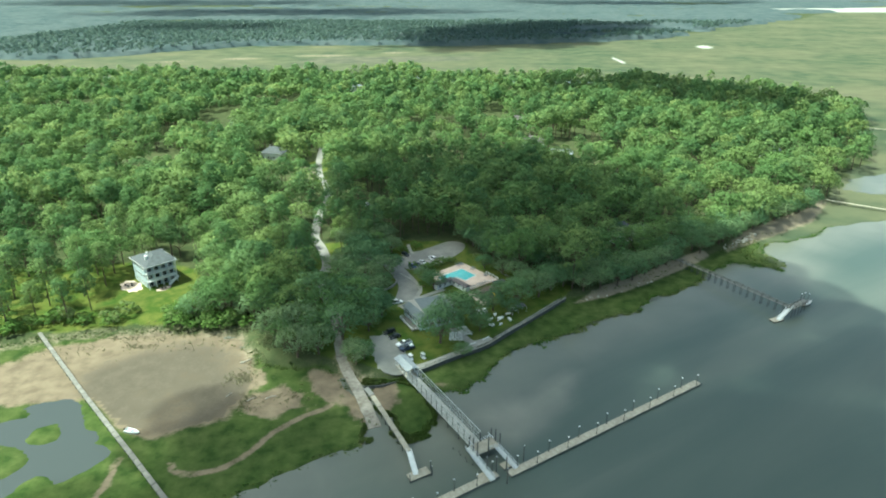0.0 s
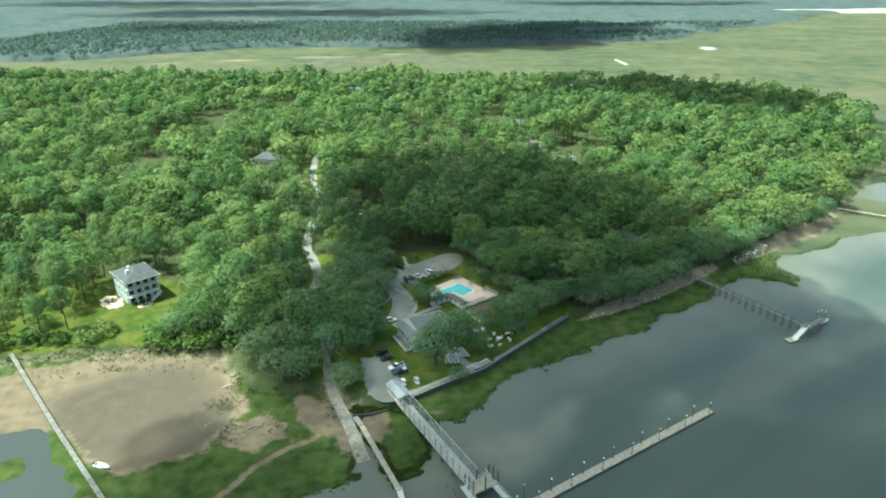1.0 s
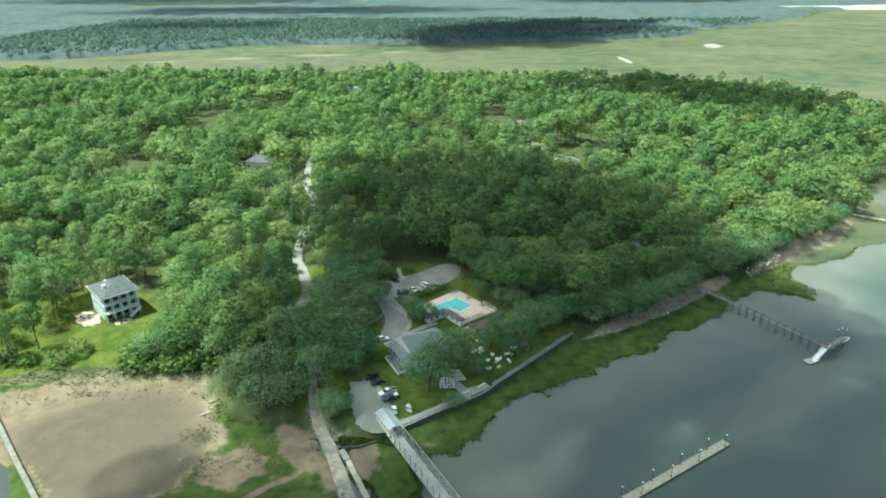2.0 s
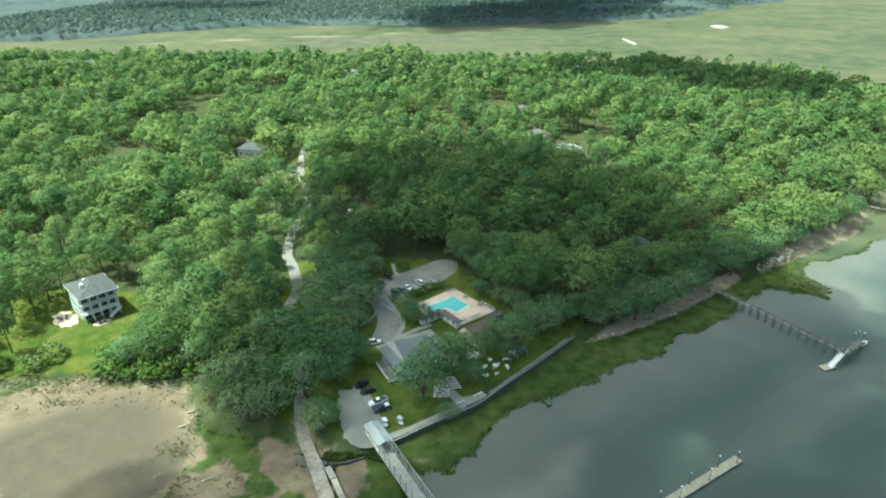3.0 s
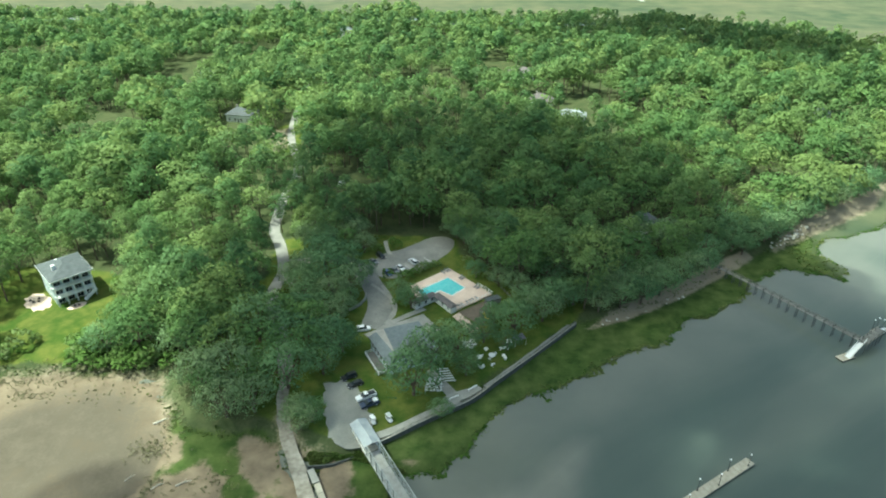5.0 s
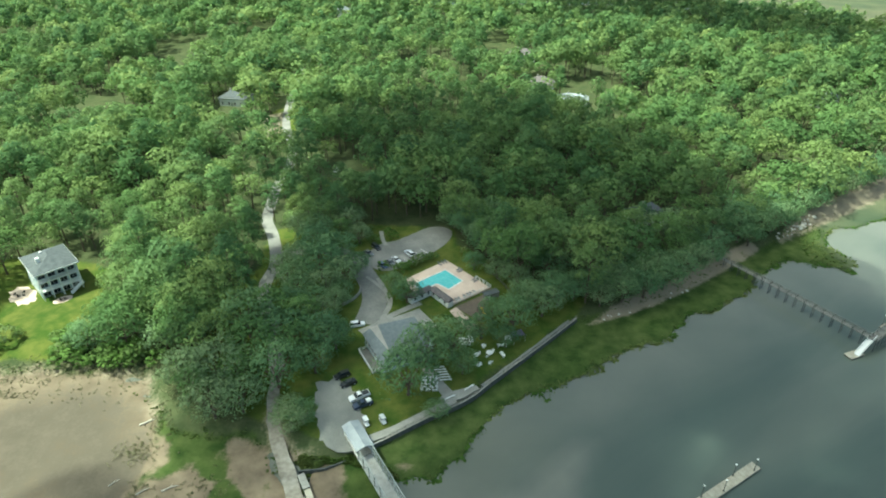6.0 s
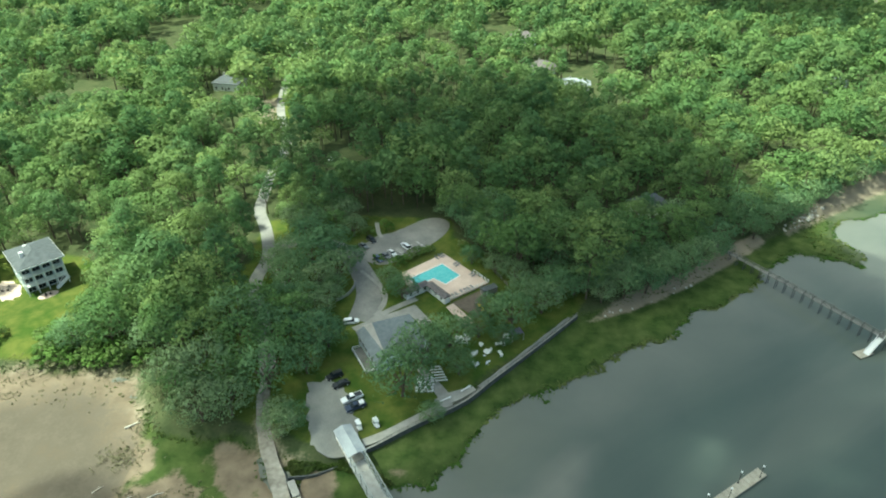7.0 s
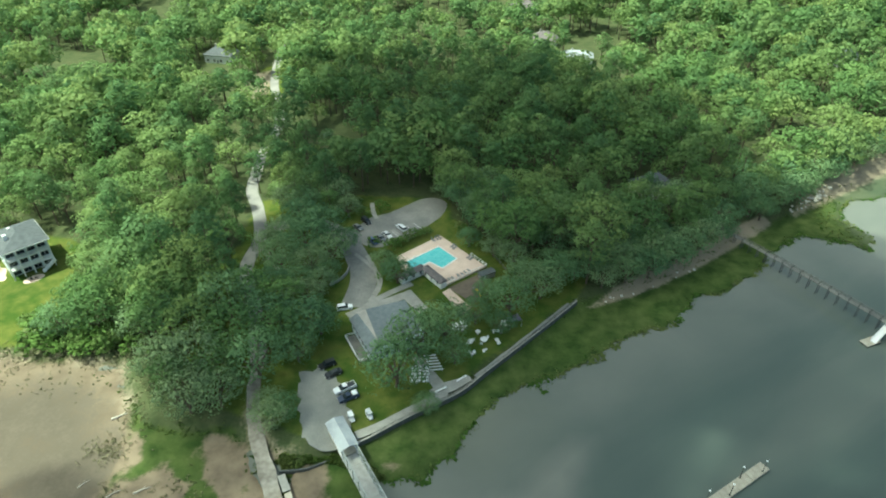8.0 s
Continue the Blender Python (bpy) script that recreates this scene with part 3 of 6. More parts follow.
# ---- trees ----
def leaf_quads(rng, centres, radii, per, size, loose=0.22, shell=(0.72, 1.06)):
    """Sprays of leaves round lobes: corners (n, 4, 3), each facing out from its lobe, and the rounded crown's normals."""
    c = np.repeat(centres, per, 0)
    r = np.repeat(radii, per, 0)
    d = rng.normal(size=c.shape)
    d[:, 2] = np.abs(d[:, 2]) * np.where(rng.rand(len(d)) < 0.8, 1, -0.7)
    d /= np.linalg.norm(d, axis=1, keepdims=True)
    p = c + d * r * rng.uniform(*shell, (len(d), 1))
    nrm = d + rng.normal(size=d.shape) * loose
    nrm /= np.linalg.norm(nrm, axis=1, keepdims=True)
    a = np.cross(nrm, rng.normal(size=d.shape))
    a /= np.linalg.norm(a, axis=1, keepdims=True)
    b = np.cross(nrm, a)
    s = size * rng.uniform(0.55, 1.25, (len(d), 1))
    t = s * rng.uniform(0.55, 0.95, (len(d), 1))
    k = rng.uniform(0.3, 1.0, (len(d), 4, 1))
    q = np.stack([p - a * s * k[:, 0] - b * t * 0.3, p + b * -t * k[:, 1] + a * s * 0.25, p + a * s * k[:, 2] + b * t * 0.3, p + b * t * k[:, 3] - a * s * 0.25], 1)
    mid, span = (centres.max(0) + centres.min(0)) / 2, np.maximum(np.ptp(centres, axis=0), 0.5)
    whole = (p - mid) / span
    whole /= np.linalg.norm(whole, axis=1, keepdims=True) + 1e-6
    bend = 0.5 * d + 0.55 * whole + 0.25 * nrm + np.array([0, 0, 0.1])
    bend /= np.linalg.norm(bend, axis=1, keepdims=True)
    return q, np.repeat(bend[:, None], 4, 1)


def lobes_pine(rng, n, h):
    k = np.arange(n) / (n - 1)
    z = h * (0.47 + 0.48 * k) + rng.uniform(-0.5, 0.5, n)
    spread = h * 0.175 * np.sin(np.pi * (0.25 + 0.68 * k)) * rng.uniform(0.45, 1.1, n)
    a = np.arange(n) * 2.4 + rng.uniform(-0.6, 0.6, n)
    r = h * rng.uniform(0.075, 0.115, n)
    return np.stack([spread * np.cos(a), spread * np.sin(a), z], 1), np.stack([r, r, r * 0.72], 1)


def lobes_broad(rng, n, h, wide=0.33, low=0.34):
    g = (np.arange(n) + 0.5) / n
    zz = 1 - 1.25 * g
    rad = np.sqrt(np.clip(1 - zz * zz, 0, 1))
    a = np.arange(n) * 2.39996 + rng.uniform(-0.3, 0.3, n)
    k = rng.uniform(0.68, 1.0, n)
    mid, half = h * (1 + low) / 2, h * (1 - low) / 2
    r = h * wide * rng.uniform(0.20, 0.42, n)
    return np.stack([h * wide * rad * np.cos(a) * k, h * wide * rad * np.sin(a) * k, mid + half * zz * k - r * 0.3], 1), np.stack([r, r, r * 0.75], 1)


# groves: taller and lower stands
def stand(x, y):
    return 0.97 + 0.9 * fbm(np.array([x]), np.array([y]), 48.0)[0]


KINDS = {
    "pine_tree": dict(h=21.0, lobes=lambda g, n: lobes_pine(g, n, 21.0), n=18, per=(58, 27, 12, 5), size=(0.50, 0.74, 1.10, 1.75), mat=M_PINE, trunk=0.26),
    "broadleaf_tree": dict(h=18.0, lobes=lambda g, n: lobes_broad(g, n, 18.0, 0.38, 0.30), n=26, per=(54, 23, 10, 4), size=(0.54, 0.82, 1.22, 1.95), mat=M_BROAD, trunk=0.28),
    "live_oak_tree": dict(h=14.0, lobes=lambda g, n: lobes_broad(g, n, 14.0, 0.58, 0.28), n=46, per=(48, 18, 8, 4), size=(0.50, 0.84, 1.25, 1.8), mat=M_OAK, trunk=0.55),
    "shrub": dict(h=3.2, lobes=lambda g, n: lobes_broad(g, n, 3.2, 0.62, 0.05), n=9, per=(26, 12, 8, 6), size=(0.34, 0.6, 0.8, 0.9), mat=M_SHRUB, trunk=0.06),
}


def quads_mesh(name, q, material, tint=None, normals=None):
    me = quad_mesh(name, q.reshape(-1, 3), np.arange(len(q) * 4).reshape(-1, 4))
    if normals is not None:
        me.attributes.new("custom_normal", "FLOAT_VECTOR", "POINT").data.foreach_set("vector", normals.astype(np.float32).ravel())
    if tint is not None:
        me.attributes.new("tint", "FLOAT", "FACE").data.foreach_set("value", tint.astype(np.float32))
    me.materials.append(material)
    return me


def trunk_mesh(kind, centres, rng):
    k = KINDS[kind]
    bm = bmesh.new()
    h, r = k["h"], k["trunk"]
    if kind == "pine_tree":
        bend = Vector((rng.uniform(-0.4, 0.4), rng.uniform(-0.4, 0.4), 0))
        mid = Vector((0, 0, h * 0.5)) + bend
        tube(bm, (0, 0, -0.6), mid, r, r * 0.7, 7)
        tube(bm, mid, (0, 0, h * 0.93), r * 0.7, r * 0.2, 6)
        for c in centres[::2]:
            tube(bm, (0, 0, c[2] - 1.0), tuple(c), 0.08, 0.03, 4)
    else:
        fork = Vector((rng.uniform(-0.3, 0.3), rng.uniform(-0.3, 0.3), h * 0.26))
        tube(bm, (0, 0, -0.6), fork, r, r * 0.75, 8)
        for c in centres[::3]:
            mid = fork.lerp(Vector(c), 0.5) + Vector((0, 0, -0.5))
            tube(bm, fork, mid, r * 0.42, r * 0.25, 5)
            tube(bm, mid, tuple(c), r * 0.25, r * 0.07, 4)
    return mesh_of("trunk", bm, M_BARK)


PROTO, FAR_Q = {}, {}
for kind, k in KINDS.items():
    PROTO[kind], FAR_Q[kind] = [], [[], [], []]
    for v in range(5):
        rng = np.random.RandomState(100 + 17 * v + len(kind))
        cen, rad = k["lobes"](rng, k["n"] + v % 3)
        q, nrm = leaf_quads(rng, cen, rad, k["per"][0], k["size"][0], 0.22, (0.74, 1.06))
        crown = quads_mesh("crown", q, k["mat"], None, nrm)
        PROTO[kind].append((trunk_mesh(kind, cen, rng), crown))
        for lod in (0, 1, 2):
            FAR_Q[kind][lod].append(leaf_quads(rng, cen, rad, k["per"][lod + 1], k["size"][lod + 1], 0.10, (0.90, 1.03)))

TREE_LABEL = {
    "pine_tree": "tall pine with a bare trunk and rounded green crown",
    "broadleaf_tree": "leafy green broadleaf tree with a full rounded crown",
    "live_oak_tree": "broad spreading live oak with dull grey-green foliage",
    "shrub": "low rounded green shrub at the edge of the clearing",
}


def plant(kind, x, y, s, rng, wide=1.0):
    trunk, crown = PROTO[kind][rng.randint(len(PROTO[kind]))]
    ob = thing(kind, TREE_LABEL[kind], "shrub" if kind == "shrub" else "tree", Matrix.LocRotScale((x, y, max(0.2, height(x, y)) - 0.05), Euler((0, 0, rng.uniform(0, 6.28))), (s * wide, s * wide, s)), "shrubs" if kind == "shrub" else "woodland trees")
    for nm, me in (("trunk", trunk), ("crown", crown)):
        o = new(nm, me)
        o.parent = ob
    return ob


# where no wood stands: lots, lawns, houses
CLEAR = [
    [(-30, 204), (-12, 176), (-4, 184), (20, 204), (50, 234), (38, 240), (29, 257), (13, 275), (13, 292), (-6, 296), (-26, 282), (-30, 262), (-24, 246), (-24, 226), (-26, 210)],
    [(-60, 272), (-24, 276), (-28, 236), (-58, 236)],
    [(-230, 190), (-100, 206), (-97, 236), (-110, 262), (-136, 272), (-144, 262), (-150, 250), (-175, 256), (-230, 240)],
    [(-72, 206), (-64, 186), (-44, 182), (-22, 174), (-20, 205), (-22, 232), (-44, 240), (-60, 228)],
    [(-101, 394), (-78, 398), (-85, 450), (-98, 448)],
    [(-30, 276), (13, 288), (8, 296), (-22, 297), (-32, 290)],
    [(-236, 590), (-196, 556), (-180, 560), (-190, 622), (-232, 640)],
    [(88, 470), (118, 470), (118, 520), (88, 520)],
    [(36, 560), (60, 566), (62, 640), (40, 640)],
]
STEP = 9.8
rng = np.random.RandomState(11)
gx, gy = np.meshgrid(np.arange(-900, 520, STEP), np.arange(176, 1130, STEP))
gx = (gx + (np.arange(gx.shape[0]) % 2)[:, None] * STEP / 2 + rng.uniform(-0.36, 0.36, gx.shape) * STEP).ravel()
gy = (gy + rng.uniform(-0.36, 0.36, gy.shape) * STEP).ravel()
ok = (sdf(LAND, gx, gy) > 0.8) & (np.abs(gx - 8) < 0.76 * gy + 45) & ((gy < 600) | (rng.rand(len(gx)) < 0.86)) & (line_distance(ROAD, gx, gy) > np.where((gy < 345) | (np.abs(gy - 408) < 46), 5.2, 1.5)) & (line_distance(DRIVE, gx, gy) > 6.0)
for c in CLEAR:
    ok &= sdf(c, gx, gy) < 0
HOUSES = [(-128, 461), (70, 496), (87, 462), (67, 572), (-101, 756), (-45, 352), (90, 446), (-123, 440), (-119, 424)]
for hx, hy in HOUSES:
    ok &= ((gx - hx) / 12.0) ** 2 + ((gy - hy + 9) / 21.0) ** 2 > 1
ok &= np.hypot(gx - 91, gy - 298) > 10
# rides and lanes between the stands
RIDES = [([(-330, 450), (-288, 452), (-248, 452), (-214, 464)], 15), ([(-206, 440), (-178, 414), (-152, 418)], 15), ([(-226, 520), (-190, 516)], 13), ([(-206, 560), (-184, 530)], 16),
         ([(-184, 664), (-158, 672)], 20), ([(-430, 596), (-388, 620), (-360, 634)], 20), ([(100, 440), (138, 456)], 14), ([(138, 550), (176, 538)], 20), ([(250, 455), (248, 446)], 8),
         ([(150, 332), (168, 342), (186, 372), (200, 392)], 7), ([(-70, 331), (-81, 337), (-91, 352), (-97, 374)], 6), ([(-68, 486), (-64, 500)], 7)]
for line, half in RIDES:
    ok &= line_distance(line, gx, gy) > half
# ragged openings deeper in the wood
ok &= (fbm(gx, gy, 55.0) > -0.205)
gx, gy = gx[ok], gy[ok]
shore = sdf(LAND, gx, gy)
pick = rng.rand(len(gx))
grove = fbm(gx + 300, gy, 90.0)
kind_of = np.where((shore < 22) & (pick < 0.5), 2, np.where(pick + grove < 0.62, 0, 1))
NAMES = ("pine_tree", "broadleaf_tree", "live_oak_tree")
near = (gy < 300) & (np.abs(gx) < 180)
order = np.argsort(gy)
count = [0, 0, 0]
for i in order:
    kd = kind_of[i]
    if near[i] and count[kd] < 290:
        count[kd] += 1
        plant(NAMES[kd], gx[i], gy[i], stand(gx[i], gy[i]) * rng.uniform(0.64, 1.20) * (0.72 if kd == 2 else 1), rng, rng.uniform(0.95, 1.3))
        kind_of[i] = -1


def forest(name, sel, lod, kd, label):
    """All the trees of one kind too far to be told apart, as one mass of foliage."""
    k = KINDS[NAMES[kd]]
    out, tint, nrms = [], [], []
    for i in sel:
        q, nrm = FAR_Q[NAMES[kd]][lod][rng.randint(5)]
        a, s = rng.uniform(0, 6.28), stand(gx[i], gy[i]) * rng.uniform(0.60, 1.26) * (0.72 if kd == 2 else 1) * (0.92 if lod == 2 else 1)
        ca, sa = math.cos(a) * s * 1.2, math.sin(a) * s * 1.2
        w = np.empty_like(q)
        w[..., 0] = q[..., 0] * ca - q[..., 1] * sa + gx[i]
        w[..., 1] = q[..., 0] * sa + q[..., 1] * ca + gy[i]
        w[..., 2] = q[..., 2] * s + LAND_Z
        out.append(w)
        ca, sa = math.cos(a), math.sin(a)
        nrms.append(np.stack([nrm[..., 0] * ca - nrm[..., 1] * sa, nrm[..., 0] * sa + nrm[..., 1] * ca, nrm[..., 2]], -1))
        tint.append(np.full(len(q), rng.rand()))
    if out:
        tagged(new(name, quads_mesh(name, np.concatenate(out), k["mat"], np.concatenate(tint), np.concatenate(nrms))), label, "woodland", "", "stuff")


def trunks(sel):
    bm_co, bm_q = [], []
    for i in sel:
        x, y, r = gx[i], gy[i], 0.24
        ring = np.array([(x - r, y - r), (x + r, y - r), (x + r, y + r), (x - r, y + r)])
        base = len(bm_co) * 8
        bm_co.append(np.concatenate([np.c_[ring, np.full(4, LAND_Z - 0.3)], np.c_[(ring - (x, y)) * 0.5 + (x, y), np.full(4, LAND_Z + 13.0)]]))
        bm_q += [[base + j, base + (j + 1) % 4, base + 4 + (j + 1) % 4, base + 4 + j] for j in range(4)]
    me = quad_mesh("forest_trunks", np.concatenate(bm_co), np.array(bm_q))
    me.materials.append(M_BARK)
    tagged(new("forest_trunks", me), "many slim bare grey-brown trunks in the woods", "tree trunks", "", "stuff")


BANDS = ((0.0, 420.0, ""), (420.0, 600.0, "middle_"), (600.0, 2000.0, "distant_"))
for kd, (stem, label) in enumerate((("pine_forest", "green pine woods with uneven rounded crowns"), ("broadleaf_forest", "dense bright green broadleaf woods"), ("oak_forest", "grey-green shoreline oaks in the distance"))):
    for lod, (y0, y1, prefix) in enumerate(BANDS):
        forest(prefix + stem, [i for i in range(len(gx)) if kind_of[i] == kd and y0 <= gy[i] < y1], lod, kd, label)
trunks([i for i in range(len(gx)) if kind_of[i] >= 0 and gy[i] < 600])


# ---- single trees of the waterfront ----
OAKS = [(-1, 197.5, 1.0), (4, 208, 1.0), (11, 214, 0.9), (14, 206, 0.55), (30, 226, 0.85), (40, 234, 0.80), (52, 244, 0.75), (27, 218, 0.5),
        (-51, 222, 1.15), (-66, 216, 0.95), (-53, 200, 1.05), (-39, 217, 0.95), (-27, 215, 0.90), (-37, 200, 1.0), (-51, 188, 0.85), (-62, 200, 0.85),
        (-35, 256, 1.0), (-30, 183.5, 0.56), (-27.5, 186.5, 0.5), (-31.5, 188.5, 0.5), (-41, 281, 0.85), (-40, 296, 0.9), (-30, 290, 0.8), (-25, 281, 0.6), (-46, 283, 0.85), (-4, 241, 0.62), (-9, 248, 0.5), (-24, 217, 0.7), (-26, 250, 0.82), (-42, 248, 0.80), (-44, 190, 0.8), (7, 190, 0.42), (-28, 206, 0.7), (62, 250, 0.7), (20, 222, 0.6), (-44, 262, 0.75), (-31, 264, 0.95), (-38, 269, 0.95), (-47, 255, 0.7), (-23, 259, 0.6), (-40, 242, 0.65), (-32, 246, 0.7), (19, 262, 0.5), (27, 256, 0.55), (33, 250, 0.65), (24, 232, 0.55), (46, 240, 0.8), (36, 238, 0.75), (60, 240, 0.6), (68, 243, 0.7), (76, 246, 0.75), (84, 251, 0.8), (91, 256, 0.8), (98, 262, 0.75), (80, 252, 0.9), (66, 248, 0.8), (97, 286, 0.9), (87, 284, 0.9), (57, 246, 0.7),
        (12, 294, 0.75), (15, 289, 0.7), (24, 272, 0.8), (30, 264, 0.75), (21, 279, 0.75), (-27, 236, 0.6), (-34, 236, 0.65), (-30, 228, 0.7), (-41, 234, 0.7), (-26, 243, 0.5),
        (18, 286, 0.9), (26, 279, 0.9), (33, 271, 0.85), (39, 263, 0.85), (14, 298, 0.9), (24, 292, 1.0), (34, 284, 1.0), (42, 274, 0.95), (46, 256, 0.85),
        (122, 283, 0.75), (131, 287, 0.8), (139, 292, 0.85), (148, 299, 0.8), (156, 306, 0.85), (165, 312, 0.8), (174, 319, 0.85), (183, 325, 0.8), (193, 331, 0.8), (203, 338, 0.85), (212, 346, 0.8), (126, 292, 0.9), (144, 304, 0.95), (160, 316, 0.9), (180, 331, 0.9)]
rng = np.random.RandomState(23)
for x, y, s in OAKS:
    plant("live_oak_tree", x, y, s, rng)
for x, y, s in [(-72, 324, 0.9), (-56, 306, 1.0), (-42, 300, 0.95), (-46, 318, 1.05), (-58, 330, 1.0), (-36, 312, 1.0), (-28, 306, 0.9), (-62, 298, 0.85), (-48, 296, 0.9), (-16, 312, 1.05), (0, 308, 1.0), (-178, 232, 1.0), (-166, 240, 1.05), (-150, 234, 1.0), (-158, 214, 0.8), (-141, 222, 0.9), (-170, 214, 0.9), (-186, 220, 1.0), (-153, 224, 0.7), (-34, 292, 1.0), (-44, 284, 0.9), (-50, 312, 1.0), (-62, 318, 1.0), (-22, 300, 1.05), (-8, 306, 1.0), (-146, 244, 1.0), (-160, 226, 1.0), (-174, 222, 0.9), (-183, 240, 1.0), (-146, 214, 0.85), (-165, 207, 0.8), (-180, 208, 0.9), (-190, 232, 1.0), (-156, 246, 1.1), (-172, 246, 1.0), (-151, 240, 0.95), (-195, 214, 0.9)]:
    plant("pine_tree", x, y, s, rng, 1.1)
for x, y, s in [(-92, 224, 0.75), (-86, 226, 0.9), (-78, 222, 0.85), (-98, 249, 1.0), (-140, 268, 0.8), (-126, 276, 0.9), (-57, 227, 0.84), (-46, 226, 0.86), (-58, 212, 0.88), (-46, 209, 0.88), (-35, 224, 0.76), (-64, 229, 0.84), (-71, 223, 0.84), (-47, 198, 0.72), (-33, 211, 0.76), (-57, 194, 0.66), (-69, 213, 0.76), (-95, 225, 0.75), (-96, 239, 0.9), (-91, 234, 0.95), (-84, 219, 0.8), (-102, 258, 1.0), (-103, 265, 1.0), (-77, 230, 0.9), (-80, 240, 0.95)]:
    plant("broadleaf_tree", x, y, s, rng, 1.15)
for i in range(64):
    f = i / 63
    x = -170 + 100 * f + rng.uniform(-2, 2)
    y = 203 + 9 * math.sin(f * 2.9) + rng.uniform(-2, 7) + (5 if f > 0.45 else 0)
    if not -122 < x < -110:
        plant("shrub", x, y, rng.uniform(0.5, 1.25) * (1.5 if x < -125 else 1.0), rng, 1.2)
for i in range(46):
    plant("shrub", rng.uniform(-106, -74), rng.uniform(209, 221), rng.uniform(0.8, 1.7), rng, 1.2)
for x, y in [(-8, 260), (-6.5, 261.5), (-5, 263), (-3.5, 264.5), (-2, 265.5), (0, 267), (2, 268.5), (4, 269.5), (17, 271), (19, 268.5), (21, 265), (16, 273), (23, 261), (-8, 243), (-6, 246), (-7.5, 249), (-14, 262), (-12, 285), (-14, 288), (-20, 282), (32, 244), (29, 238)]:
    plant("shrub", x, y, rng.uniform(0.85, 1.25), rng, 1.15)


# ---- marsh grass ----
def tufts(name, polys, n, seed, tall, label):
    g = np.random.RandomState(seed)
    q = []
    for poly in polys:
        p = np.array(poly, float)
        x, y = g.uniform(max(p[:, 0].min(), -170), min(p[:, 0].max(), 240), n), g.uniform(p[:, 1].min(), min(p[:, 1].max(), 345), n)
        h, masks = lay(x, y)
        edge = (masks["marsh"] > 0.12) & (masks["marsh"] <= 0.45) & (fbm(x, y, 3.0) > 0.04) & (h > -1.0)
        keep = edge | (masks["marsh"] > 0.45) & (masks["marsh"] < 0.85) & (masks["mud"] < 0.6) & (h > 0.05)
        h = np.maximum(h, -0.06)
        for a, b, c in zip(x[keep], y[keep], h[keep]):
            for k in range(2):
                t, w, hh = g.uniform(0, 6.28), g.uniform(0.15, 0.35), tall * g.uniform(0.5, 1.2)
                dx, dy = math.cos(t) * w, math.sin(t) * w
                lx, ly = g.uniform(-0.6, 0.6, 2)
                q.append([(a - dx * 0.5, b - dy * 0.5, c - 0.1), (a + dx * 0.5, b + dy * 0.5, c - 0.1), (a + dx + lx, b + dy + ly, c + hh), (a - dx + lx, b - dy + ly, c + hh * 0.8)])
    q = np.array(q)
    tint = np.clip(0.5 + fbm(q[:, 0, 0], q[:, 0, 1], 16.0), 0, 0.99)
    tagged(new(name, quads_mesh(name, q, M_BLADE, tint)), label, "marsh grass", "", "stuff")


tufts("marsh_grass", MARSH, 30000, 3, 0.36, "dense green cordgrass of the tidal marsh")


def fringe(n, seed):
    """Broken clumps of grass standing in the shallows off the marsh's edge."""
    g = np.random.RandomState(seed)
    x, y = g.uniform(-8, 215, n), g.uniform(160, 330, n)
    near_edge = np.abs(sdf(MARSH[2], x, y)) < 8
    x, y = x[near_edge], y[near_edge]
    h, masks = lay(x, y)
    keep = (h < 0.25) & (h > -1.25) & (fbm(x, y, 5.5) + 0.55 * (h + 0.55) > g.uniform(-0.05, 0.22, len(x)))
    q = []
    for a, b in zip(x[keep], y[keep]):
        t, w, z = g.uniform(0, 6.28), g.uniform(0.25, 0.75), g.uniform(0.04, 0.22)
        dx, dy, k = math.cos(t) * w, math.sin(t) * w, g.uniform(0.4, 1.0)
        q.append([(a - dx, b - dy, z - 0.15), (a + dy * k, b - dx * k, z + g.uniform(-0.1, 0.2)), (a + dx, b + dy, z + 0.2), (a - dy * k, b + dx * k, z)])
    q = np.array(q)
    tint = np.clip(0.45 + fbm(q[:, 0, 0], q[:, 0, 1], 12.0), 0, 0.99)
    tagged(new("marsh_fringe", quads_mesh("marsh_fringe", q, M_BLADE, tint)), "broken clumps of green cordgrass standing in shallow water", "marsh grass", "", "stuff")


fringe(150000, 8)


